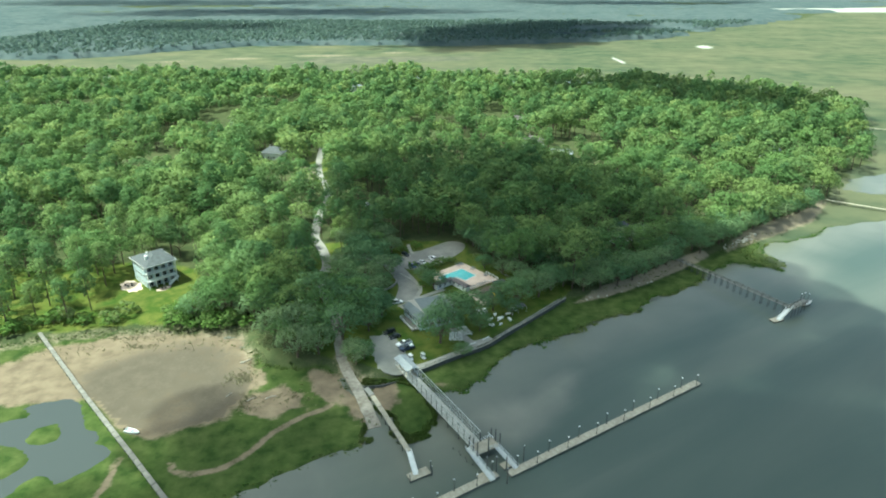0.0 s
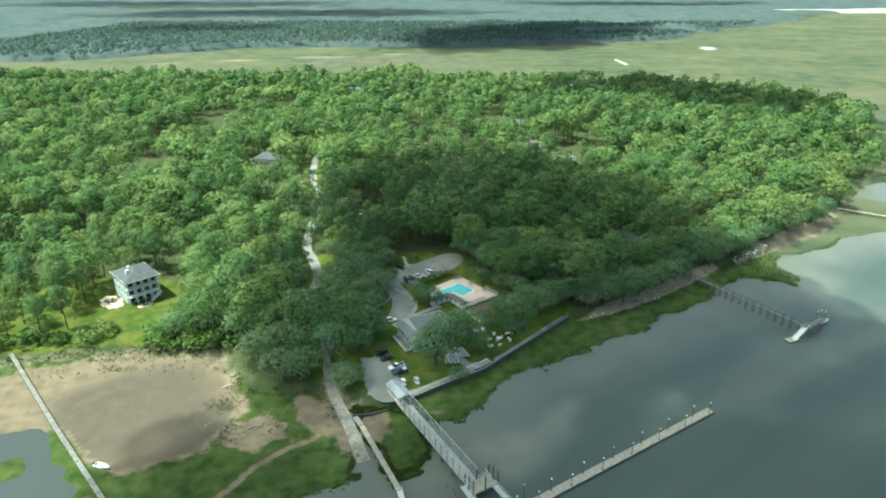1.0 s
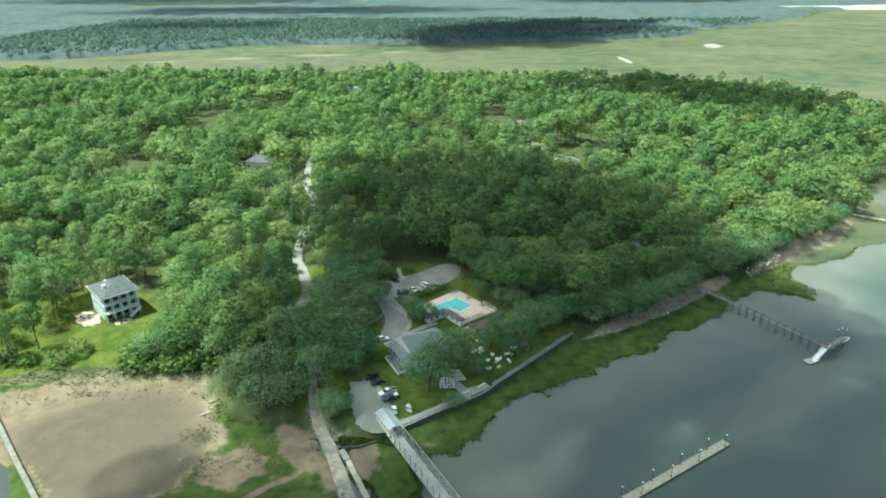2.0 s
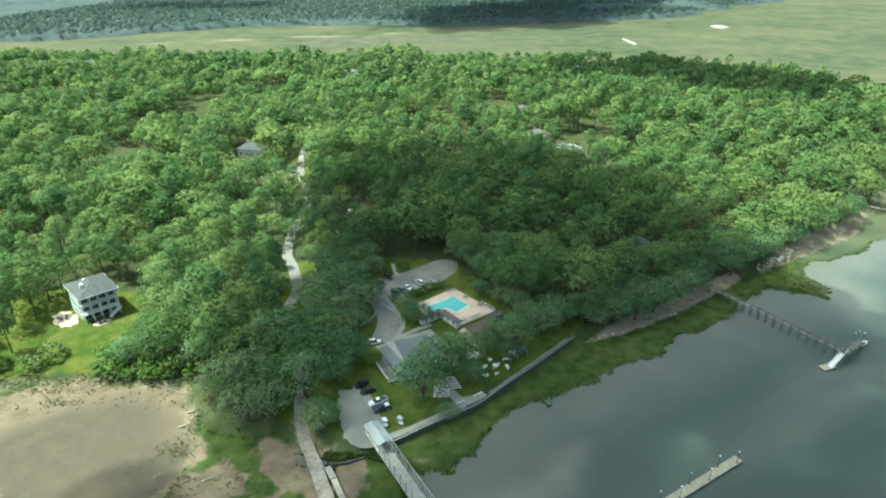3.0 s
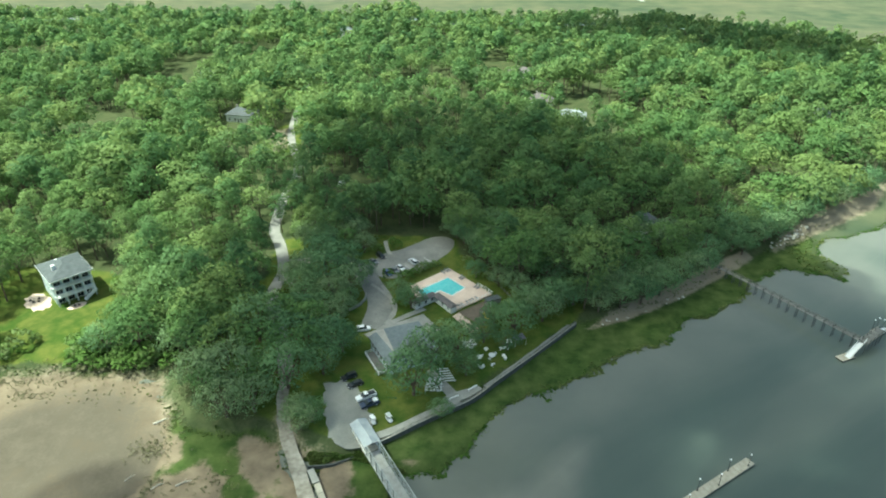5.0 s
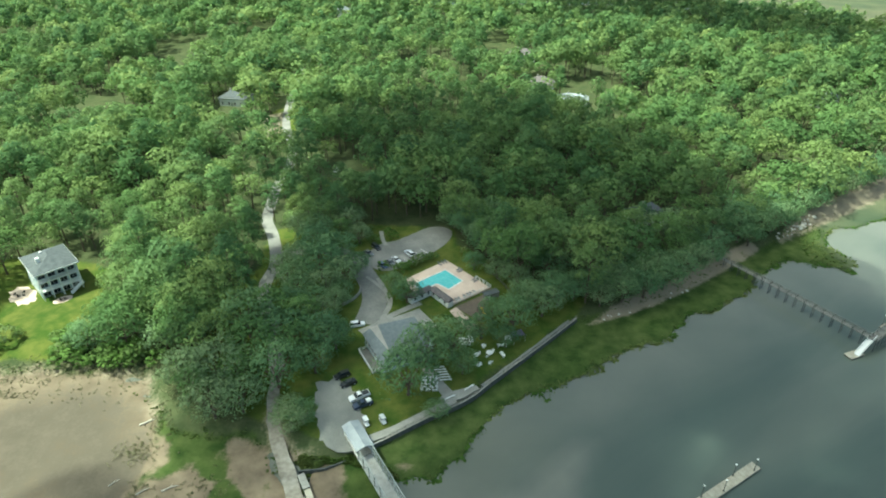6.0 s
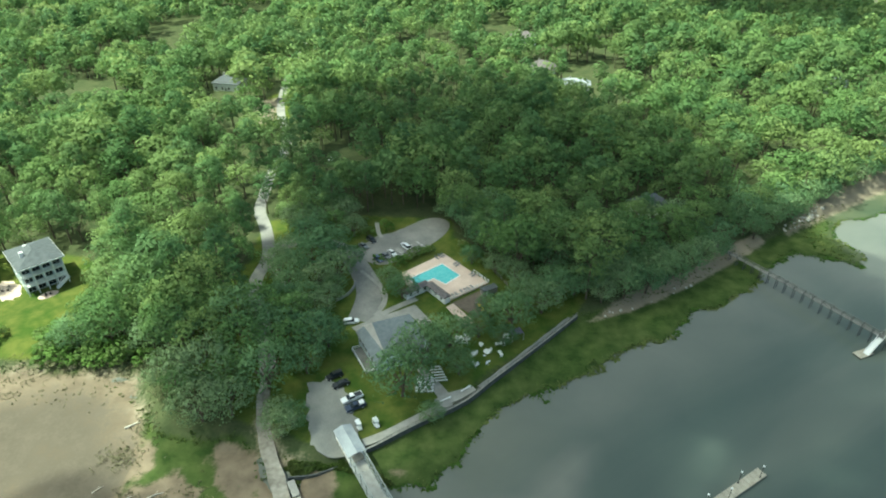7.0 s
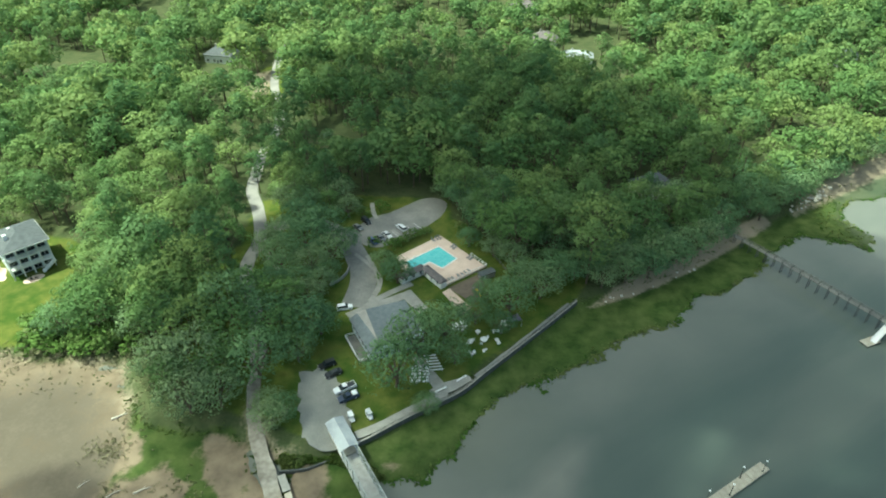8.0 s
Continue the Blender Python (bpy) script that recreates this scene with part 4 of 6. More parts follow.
def scrub(seed):
    """Loose dry plants and low olive growth scattered over the edges of the mudflat."""
    g = np.random.RandomState(seed)
    q, nrm = [], []
    for cx, cy, rx, ry, n, tall in ((-112, 198.5, 6, 1.6, 60, 0.35), (-94, 209, 22, 3.0, 260, 0.9), (-80, 208, 12, 3.0, 200, 1.1), (-68, 178, 5.5, 3.5, 120, 0.8), (-66, 187, 3.5, 4.5, 70, 0.7), (-64.5, 200, 4, 7, 120, 0.9),
                                    (-118, 204, 14, 2.0, 110, 0.6), (-62, 165, 4, 5, 70, 0.6), (-48, 168, 7, 4, 60, 0.5), (-90, 200, 24, 5, 70, 0.4), (-132, 196, 16, 4, 60, 0.4)):
        x, y = cx + g.normal(size=n) * rx * 0.6, cy + g.normal(size=n) * ry * 0.6
        z = np.maximum(lay(x, y)[0], 0.02)
        for a, b, c in zip(x, y, z):
            cen = np.array([(a, b, c + tall * 0.25), (a + g.uniform(-0.5, 0.5), b + g.uniform(-0.5, 0.5), c + tall * 0.3)])
            r = np.full((2, 3), tall * g.uniform(0.3, 0.7))
            k, v = leaf_quads(g, cen, r, 5, 0.22, 0.4)
            q.append(k)
            nrm.append(v)
    q, nrm = np.concatenate(q), np.concatenate(nrm)
    tint = np.clip(0.5 + fbm(q[:, 0, 0], q[:, 0, 1], 5.0), 0, 0.99)
    tagged(new("mudflat_scrub", quads_mesh("mudflat_scrub", q, M_SCRUB, tint, nrm)), "sparse dry olive scrub along the edges of the mudflat", "scrub", "", "stuff")


scrub(19)

# ---- docks, piers and walkways ----
def along(a, b, f):
    return tuple(a[i] + (b[i] - a[i]) * f for i in range(len(a)))


def lamp_post(m, group):
    """A dock lamp: iron post on a foot plate, with a globe."""
    ob = thing("dock_lamp", "black iron lamp post with a white globe on the dock", "lamp post", m, group)
    bm = bmesh.new()
    tube(bm, (0, 0, 0), (0, 0, 0.5), 0.14, 0.10, 8)
    tube(bm, (0, 0, 0.5), (0, 0, 3.6), 0.075, 0.055, 8)
    part("post", bm, M_IRON, ob)
    bm = bmesh.new()
    box(bm, -0.2, 0.2, -0.2, 0.2, 0, 0.05)
    part("foot_plate", bm, M_IRON, ob)
    bm = bmesh.new()
    bmesh.ops.create_icosphere(bm, subdivisions=2, radius=0.24, matrix=Matrix.Translation((0, 0, 3.82)))
    part("globe", bm, M_LAMPGLOBE, ob, "white glass globe", True)
    return ob


E_DIR, F_DIR = Vector((0.845, 0.535, 0)).normalized(), Vector((0.535, -0.845, 0)).normalized()


def floating_dock(start, length, width, sections, lamps, name, label):
    """A line of floats along E_DIR from the corner start of its front edge; planked tops, dark floats beneath, fender strips."""
    ang = math.degrees(math.atan2(E_DIR.y, E_DIR.x))
    ob = thing(name, label, "dock", pose(start[0], start[1], 0, 0, 0, ang))
    step = length / sections
    bm = bmesh.new()
    box(bm, 0.03, step - 0.03, 0, width, 0.46, 0.58)
    deck = mesh_of("deck_section", bm, M_PLANK)
    bm = bmesh.new()
    box(bm, 0.15, step - 0.15, 0.12, width - 0.12, -0.35, 0.455)
    flo = mesh_of("float", bm, M_PILE)
    bm = bmesh.new()
    box(bm, 0.03, step - 0.03, -0.09, 0.0, 0.34, 0.62)
    kerb = mesh_of("fender", bm, M_TIMBER)
    for i in range(sections):
        for nm, me, dy in (("deck_section", deck, 0), ("float", flo, 0), ("fender", kerb, 0), ("fender", kerb, width + 0.09)):
            o = new(nm, me)
            o.parent = ob
            o.location = (i * step, dy, 0)
    for i in range(lamps):
        x = length * (0.045 + 0.93 * i / max(1, lamps - 1))
        y = width - 0.25 if i % 2 == 0 else 0.45
        p = pose(start[0], start[1], 0, 0, 0, ang) @ Vector((x, y, 0.58))
        lamp_post(pose(p.x, p.y, p.z), "dock lamps")
    return ob


floating_dock((18.6, 132.2), 80.0, 2.4, 14, 14, "floating_dock", "long grey-tan planked floating dock lined with lamps")
floating_dock((-18.4, 111.0), 40.0, 2.4, 7, 7, "floating_dock", "planked floating dock at the foot of the pier gangway")


def landing(x0, x1, y0, y1, m):
    ob = thing("dock_landing", "square planked floating landing below the gangway", "dock", m)
    bm = bmesh.new()
    box(bm, x0, x1, y0, y1, 0.47, 0.6)
    part("deck", bm, M_PLANK, ob)
    bm = bmesh.new()
    box(bm, x0 + 0.1, x1 - 0.1, y0 + 0.1, y1 - 0.1, -0.35, 0.468)
    part("float", bm, M_PILE, ob)
    return ob


ANG = math.degrees(math.atan2(E_DIR.y, E_DIR.x))
landing(0, 4.0, 3.2, 5.6, pose(18.6, 132.2, 0, 0, 0, ANG))
landing(-5.0, -1.0, 3.2, 5.0, pose(15.8, 131.0, 0, 0, 0, ANG))


def gangway(a, b, w, material, label):
    """A ramp with railings hinged between a pier and a float."""
    ob = thing("gangway", label, "gangway")
    a, b = Vector(a), Vector(b)
    side = (b - a).cross(Vector((0, 0, 1))).normalized() * (w / 2)
    bm = bmesh.new()
    beam(bm, a, b, w, 0.12)
    part("walkway", bm, material, ob)
    for s in (-1, 1):
        bm = bmesh.new()
        for h in (0.12, 0.6, 1.1):
            beam(bm, a + side * s + Vector((0, 0, h)), b + side * s + Vector((0, 0, h)), 0.09)
        for i in range(9):
            p = a.lerp(b, i / 8) + side * s
            beam(bm, p, p + Vector((0, 0, 1.1)), 0.08)
        part("railing", bm, material, ob)
    return ob


# the trussed pier: axis P0 -> P1
D_DIR, N_DIR = Vector((0.510, -0.860, 0)), Vector((0.860, 0.510, 0))


def pier_at(s, off=0.0, z=0.0):
    p = D_DIR * s + N_DIR * (81.0 + off)
    return Vector((p.x, p.y, z))


PIER_Z = 2.4
pier = thing("trussed_pier", "long pale grey trussed footbridge on piles with a planked deck", "pier")
S0, S1 = -156.6, -118.6
BAY_L = 3.15
n_bays = int(round((S1 - S0) / BAY_L))
for i in range(n_bays):
    a, b = S0 + (S1 - S0) * i / n_bays, S0 + (S1 - S0) * (i + 1) / n_bays
    bm = bmesh.new()
    beam(bm, pier_at(a + 0.02, 0, PIER_Z), pier_at(b - 0.02, 0, PIER_Z), 3.3, 0.16)
    part("deck_panel", bm, M_PALEDECK, pier)
for side in (-1, 1):
    for nm, z, w in (("top_chord", PIER_Z + 3.6, 0.18), ("middle_rail", PIER_Z + 2.3, 0.10), ("handrail", PIER_Z + 1.1, 0.12), ("bottom_chord", PIER_Z - 0.1, 0.22)):
        bm = bmesh.new()
        beam(bm, pier_at(S0, side * 1.75, z), pier_at(S1, side * 1.75, z), w)
        part(nm, bm, M_TRUSS, pier)
    for i in range(n_bays + 1):
        s = S0 + (S1 - S0) * i / n_bays
        bm = bmesh.new()
        beam(bm, pier_at(s, side * 1.75, PIER_Z - 0.1), pier_at(s, side * 1.75, PIER_Z + 3.6), 0.15)
        part("vertical_post", bm, M_PILE if side < 0 else M_TRUSS, pier)
        if i < n_bays:
            t = S0 + (S1 - S0) * (i + 1) / n_bays
            z0, z1 = (PIER_Z, PIER_Z + 3.55) if i % 2 else (PIER_Z + 3.55, PIER_Z)
            bm = bmesh.new()
            beam(bm, pier_at(s, side * 1.75, z0), pier_at(t, side * 1.75, z1), 0.11)
            part("diagonal", bm, M_TRUSS, pier)
for i in range(0, n_bays + 1, 2):
    s = S0 + (S1 - S0) * i / n_bays
    bm = bmesh.new()
    beam(bm, pier_at(s, -2.0, PIER_Z - 0.35), pier_at(s, 2.0, PIER_Z - 0.35), 0.3, 0.36)
    part("pile_cap", bm, M_PILE, pier)
    for side in (-1.5, 1.5):
        bm = bmesh.new()
        tube(bm, pier_at(s, side, -1.6), pier_at(s, side, PIER_Z - 0.5), 0.17, 0.15, 8)
        part("pile", bm, M_PILE, pier)

# pier head and its piles
head = thing("landing_stage", "planked landing stage with tall dark guide piles", "pier")
bm = bmesh.new()
m4 = pose(*pier_at(S1 + 0.06, 0, 0), 0, 0, math.degrees(math.atan2(D_DIR.y, D_DIR.x)))
box(bm, 0, 4.4, -2.2, 5.6, PIER_Z - 0.1, PIER_Z + 0.08, m4)
part("platform", bm, M_PLANK, head)
for a, b in ((0.1, -2.1), (4.3, -2.1), (0.1, 1.6), (4.3, 1.6), (0.1, 5.5), (4.3, 5.5), (2.2, 5.5), (2.2, -2.1)):
    bm = bmesh.new()
    tube(bm, m4 @ Vector((a, b, -1.8)), m4 @ Vector((a, b, PIER_Z + (4.4 if a > 1 else 3.2))), 0.2, 0.17, 8)
    part("pile", bm, M_PILE, head)
for a, b, c in ((0.15, 1.8, 5.3), (4.3, 1.8, 5.3)):
    bm = bmesh.new()
    for z in (0.5, 1.1):
        beam(bm, m4 @ Vector((a, b, PIER_Z + z)), m4 @ Vector((a, c, PIER_Z + z)), 0.1)
    part("railing", bm, M_GALV, head)
for a, b in ((3.0, -1.9), (3.0, 4.6)):
    bm = bmesh.new()
    beam(bm, m4 @ Vector((0.3, b - 0.6, PIER_Z + 2.6)), m4 @ Vector((3.2, b - 0.6, PIER_Z + 2.6)), 0.14)
    part("hoist_beam", bm, M_GALV, head)
q0, q1 = m4 @ Vector((0.4, -2.9, PIER_Z)), Vector((13.4, 130.6, 0.68))
gangway(q0, q1, 1.5, M_GALV, "pale metal gangway sloping down to the floating dock")
gangway(m4 @ Vector((4.4, 4.4, PIER_Z)), Vector((20.2, 135.2, 0.70)), 1.4, M_GALV, "pale metal gangway sloping down to the floating dock")
for k, (x, y) in enumerate([(17.2, 130.2), (14.6, 134.6), (17.4, 134.8), (22.6, 139.0), (12.0, 134.4)]):
    pp = thing("guide_pile", "tall dark guide pile beside the floating dock", "pile", pose(x, y, 0), "guide piles")
    bm = bmesh.new()
    tube(bm, (0, 0, -1.8), (0, 0, 5.2), 0.19, 0.16, 8)
    part("shaft", bm, M_PILE, pp)
    bm = bmesh.new()
    tube(bm, (0, 0, 5.2), (0, 0, 5.5), 0.19, 0.02, 8)
    part("cap", bm, M_GALV, pp)
# old stakes in the shallows
for k in range(6):
    pp = thing("old_stake", "broken dark stake standing in the shallow water", "stake", pose(3.0 + k * 0.9 + (k % 2) * 0.7, 143.5 - k * 1.3, 0), "old stakes")
    bm = bmesh.new()
    tube(bm, (0, 0, -1.4), (0.15 * (k % 3 - 1), 0.1, 0.7), 0.13, 0.10, 6)
    part("shaft", bm, M_PILE, pp)

# covered pier entrance
gaz = thing("pier_shelter", "open shelter with a pale metal gable roof over the pier entrance", "shelter")
SA, SB = -165.2, -156.4
bm = bmesh.new()
beam(bm, pier_at(SA, 0, 2.62), pier_at(SB - 0.4, 0, PIER_Z + 0.02), 3.9, 0.3)
part("floor", bm, M_PLANK, gaz)
for side in (-1, 1):
    bm = bmesh.new()
    q = [pier_at(SA - 0.4, side * 2.3, 5.5), pier_at(SB + 0.4, side * 2.3, 5.5), pier_at(SB + 0.4, 0, 6.25), pier_at(SA - 0.4, 0, 6.25)]
    lo = [bm.verts.new(v) for v in q]
    hi = [bm.verts.new(v + Vector((0, 0, 0.12))) for v in q]
    bm.faces.new(lo), bm.faces.new(hi[::-1])
    for i in range(4):
        bm.faces.new((lo[i], lo[(i + 1) % 4], hi[(i + 1) % 4], hi[i]))
    bmesh.ops.recalc_face_normals(bm, faces=bm.faces)
    roof = part("roof_slope", bm, M_METALROOF, gaz)
    for k in range(14):
        s = SA - 0.3 + (SB - SA + 0.6) * k / 13
        bm = bmesh.new()
        beam(bm, pier_at(s, side * 2.29, 5.65), pier_at(s, side * 0.06, 6.38), 0.05, 0.06)
        part("roof_seam", bm, M_METALROOF, roof)
    for k in range(5):
        s = SA + (SB - SA) * k / 4
        bm = bmesh.new()
        beam(bm, pier_at(s, side * 1.9, 2.2), pier_at(s, side * 1.9, 5.65), 0.18)
        part("post", bm, M_WHITE, gaz)
    bm = bmesh.new()
    for z in (0.55, 1.05):
        beam(bm, pier_at(SA, side * 1.9, 2.75 + z), pier_at(SB, side * 1.9, PIER_Z + z), 0.1)
    part("railing", bm, M_WHITE, gaz)
    bm = bmesh.new()
    beam(bm, pier_at(SA, side * 1.9, 5.4), pier_at(SB, side * 1.9, 5.4), 0.2, 0.25)
    part("eave_beam", bm, M_WHITE, gaz)


def boardwalk(name, pts, w, label, posts=3.2, rails=False, material=None):
    """A raised timber walk through (x, y, z) points: planked bays, posts, optional rails."""
    ob = thing(name, label, "boardwalk")
    for a, b in zip(pts, pts[1:]):
        a, b = Vector(a), Vector(b)
        n = max(1, int((b - a).length / posts))
        side = (b - a).cross(Vector((0, 0, 1))).normalized() * (w / 2 - 0.08)
        for i in range(n):
            p, q = a.lerp(b, i / n), a.lerp(b, (i + 1) / n - 0.004)
            bm = bmesh.new()
            beam(bm, p, q, w, 0.14)
            part("deck_bay", bm, material or M_PLANK, ob)
            for s in (-1, 1):
                bm = bmesh.new()
                tube(bm, p + side * s + Vector((0, 0, -p.z - 1.4)), p + side * s + Vector((0, 0, 1.0 if rails else -0.08)), 0.13, 0.12, 6)
                part("post", bm, M_PILE, ob)
        if rails:
            for s in (-1, 1):
                bm = bmesh.new()
                for z in (0.55, 1.05):
                    beam(bm, a + side * s + Vector((0, 0, z)), b + side * s + Vector((0, 0, z)), 0.10)
                part("rail", bm, M_TIMBER, ob)
    return ob


boardwalk("marsh_boardwalk", [(-152, 205, 2.4), (-146, 199, 1.6), (-116, 168, 1.5), (-88, 140, 1.5), (-56, 107.5, 1.5)], 1.35, "long straight grey timber boardwalk crossing the mudflat and marsh", 3.2, False, M_TIMBER)
boardwalk("small_pier", [(-22.6, 166.4, 2.0), (-9.6, 140.4, 2.1)], 1.5, "narrow tan timber pier beside the boat ramp", 3.0)
boardwalk("small_pier_ramp", [(-25.2, 171.2, 1.5), (-22.8, 166.8, 1.95)], 1.7, "short pale concrete-grey approach to the narrow pier", 2.4, False, M_CONCRETE)
gangway((-9.6, 140.2, 2.1), (-7.4, 132.8, 0.65), 1.3, M_ALU, "bright white aluminium gangway down to a small float")
landing(0, 6.2, 0, 3.0, pose(-8.6, 130.4, 0, 0, 0, 30))
for x, y in ((-3.4, 135.2), (-8.8, 130.2), (-3.0, 133.2)):
    pp = thing("guide_pile", "dark guide pile with a pale cap beside the small float", "pile", pose(x, y, 0), "guide piles")
    bm = bmesh.new()
    tube(bm, (0, 0, -1.8), (0, 0, 3.2), 0.14, 0.12, 8)
    part("shaft", bm, M_PILE, pp)
    bm = bmesh.new()
    tube(bm, (0, 0, 3.2), (0, 0, 3.5), 0.15, 0.02, 8)
    part("cap", bm, M_GALV, pp)

# far pier with its bents
boardwalk("river_pier", [(107, 276, 3.4), (121.5, 252.0, 3.7), (139.3, 221.6, 3.8)], 1.35, "grey timber pier on dark bents reaching over the river", 3.05, True, M_TIMBER)
boardwalk("pier_end_platform", [(138.6, 221.2, 3.8), (149.0, 228.4, 3.8)], 2.4, "grey timber platform across the end of the river pier", 2.4, True, M_TIMBER)
gangway((139.8, 222.6, 3.8), (133.0, 217.8, 0.65), 1.5, M_WHITE, "bright white gangway sloping down to a small float")
landing(0, 5.4, 0, 2.8, pose(130.6, 216.0, 0, 0, 0, 22))
landing(0, 4.5, 0, 3.0, pose(149.6, 229.6, 0, 0, 0, 30))
for x, y in ((151.5, 234.0), (155.0, 232.4), (149.5, 233.0)):
    lamp_post(pose(x, y, 0.55) if x < 152 else pose(152.6, 233.0, 0.55), "dock lamps")


boardwalk("shore_pier", [(226, 368, 2.2), (262, 342, 2.2), (300, 314, 2.2)], 1.4, "thin grey timber pier crossing the far marsh", 4.0)
boardwalk("shore_pier", [(372, 580, 2.2), (400, 560, 2.2), (440, 532, 2.2)], 1.6, "thin grey timber pier crossing the far marsh", 5.0)

# small motor boat on the far float
def skiff(m):
    ob = thing("motor_boat", "small white motor boat resting on the float", "boat", m)
    bm = bmesh.new()
    rows = []
    for x, w, z in ((-2.4, 0.9, 0.0), (-0.8, 1.0, 0.0), (0.8, 0.85, 0.05), (1.9, 0.45, 0.2), (2.5, 0.06, 0.4)):
        rows.append([bm.verts.new(v) for v in ((x, -w, 0.75), (x, -w * 0.75, z), (x, w * 0.75, z), (x, w, 0.75))])
    for a, b in zip(rows, rows[1:]):
        for k in range(3):
            bm.faces.new((a[k], a[k + 1], b[k + 1], b[k]))
    bm.faces.new(rows[0])
    bmesh.ops.recalc_face_normals(bm, faces=bm.faces)
    bmesh.ops.solidify(bm, geom=bm.faces[:], thickness=0.06)
    part("hull", bm, M_WHITE, ob)
    bm = bmesh.new()
    box(bm, -0.4, 0.3, -0.35, 0.35, 0.1, 1.1)
    part("console", bm, M_CARWHITE, ob)
    bm = bmesh.new()
    box(bm, -2.75, -2.4, -0.2, 0.2, 0.1, 1.1)
    part("outboard", bm, M_IRON, ob)
    return ob


skiff(pose(152.0, 231.6, 0.6, 0, 0, 30))
skiff(pose(-92.5, 150.5, 0.35, 0, 0, -15))

# seawall, its cap and the concrete path
WALL = smooth_line([(-11, 178.2), (-6, 181.2), (3, 187.6), (14, 194.6), (18.5, 198.6), (22, 202.6), (37, 217.8), (51.2, 232.8)], 2.0)
wall = thing("seawall", "low weathered timber seawall with a pale cap and rail", "seawall", None, "", "structure")
bm = bmesh.new()
ribbon(bm, WALL, 0.35, LAND_Z + 0.1, 3.0)
part("bulkhead", bm, M_PILE, wall)
bm = bmesh.new()
ribbon(bm, WALL, 0.45, LAND_Z + 0.26, 0.155)
part("cap", bm, M_CONCRETE, wall)
for i in range(2, len(WALL) - 1, 1):
    p = WALL[i]
    bm = bmesh.new()
    beam(bm, (p.x, p.y, LAND_Z + 0.2), (p.x, p.y, LAND_Z + 1.2), 0.12)
    part("rail_post", bm, M_TIMBER, wall)
bm = bmesh.new()
for a, b in zip(WALL[2:], WALL[3:]):
    for z in (0.75, 1.15):
        beam(bm, (a.x, a.y, LAND_Z + z), (b.x, b.y, LAND_Z + z), 0.09)
part("rail", bm, M_TIMBER, wall)
bm = bmesh.new()
ribbon(bm, smooth_line([(-26, 172.4), (-20, 173.2), (-15, 175.6)], 2.0), 0.4, 1.3, 2.4)
tagged(part("bulkhead_wall", bm, M_PILE), "short dark timber bulkhead beside the boat ramp", "seawall", "", "structure")
PATH_LINE = smooth_line([(-9.6, 181.6), (-4, 184.6), (4, 190.2), (12, 195.4)], 2.0)
bm = bmesh.new()
ribbon(bm, PATH_LINE, 2.4, LAND_Z + 0.08, 0.3)
tagged(part("concrete_path", bm, M_CONCRETE), "pale concrete path along the seawall", "path", "", "structure")
bm = bmesh.new()
ribbon(bm, smooth_line([(19.4, 201.2), (34, 216.4), (48.5, 231.8)], 2.0), lambda f: 0.75 + 0.2 * math.sin(30 * f), LAND_Z + 0.08, 0.3)
tagged(part("wall_path", bm, M_GRAVEL), "narrow worn path behind the seawall", "path", "", "structure")
bm = bmesh.new()
slab(bm, [(8.4, 193.2), (14.6, 196.6), (18.6, 200.0), (17.6, 201.4), (13.2, 199.6), (10.0, 198.4), (7.4, 196.0)], LAND_Z - 0.2, LAND_Z + 0.10)
tagged(part("plaza", bm, M_CONCRETE), "small pale paved overlook by the seawall", "paving", "", "structure")
bm = bmesh.new()
ribbon(bm, smooth_line([(10.4, 197.0), (8.2, 200.6), (5.6, 204.6), (3.2, 208.4)], 1.5), lambda f: 3.4 - 1.2 * f, LAND_Z + 0.085, 0.3)
tagged(part("garden_path", bm, M_CONCRETE), "pale path leading from the overlook to the clubhouse", "path", "", "structure")

# driftwood on the mud
for x, y, a, s in ((-69, 188.6, 30, 1.0), (-69.4, 169, 50, 0.5), (-61.5, 166.5, 40, 0.6), (-55.5, 167.5, 30, 0.7)):
    dw = thing("driftwood", "bleached driftwood log lying on the mud", "driftwood", Matrix.LocRotScale((x, y, height(x, y) + 0.1), Euler((0, 0, radians(a))), (s, s, s)), "driftwood")
    bm = bmesh.new()
    tube(bm, (-2.6, 0, 0.1), (0.4, 0.15, 0.22), 0.3, 0.24, 7)
    tube(bm, (0.4, 0.15, 0.22), (2.8, -0.2, 0.1), 0.24, 0.1, 7)
    part("log", bm, M_DRIFT, dw)
    bm = bmesh.new()
    tube(bm, (0.2, 0.1, 0.2), (1.3, 1.1, 0.5), 0.12, 0.04, 5)
    tube(bm, (-1.2, 0, 0.15), (-2.0, -1.0, 0.4), 0.12, 0.04, 5)
    part("branch", bm, M_DRIFT, dw)

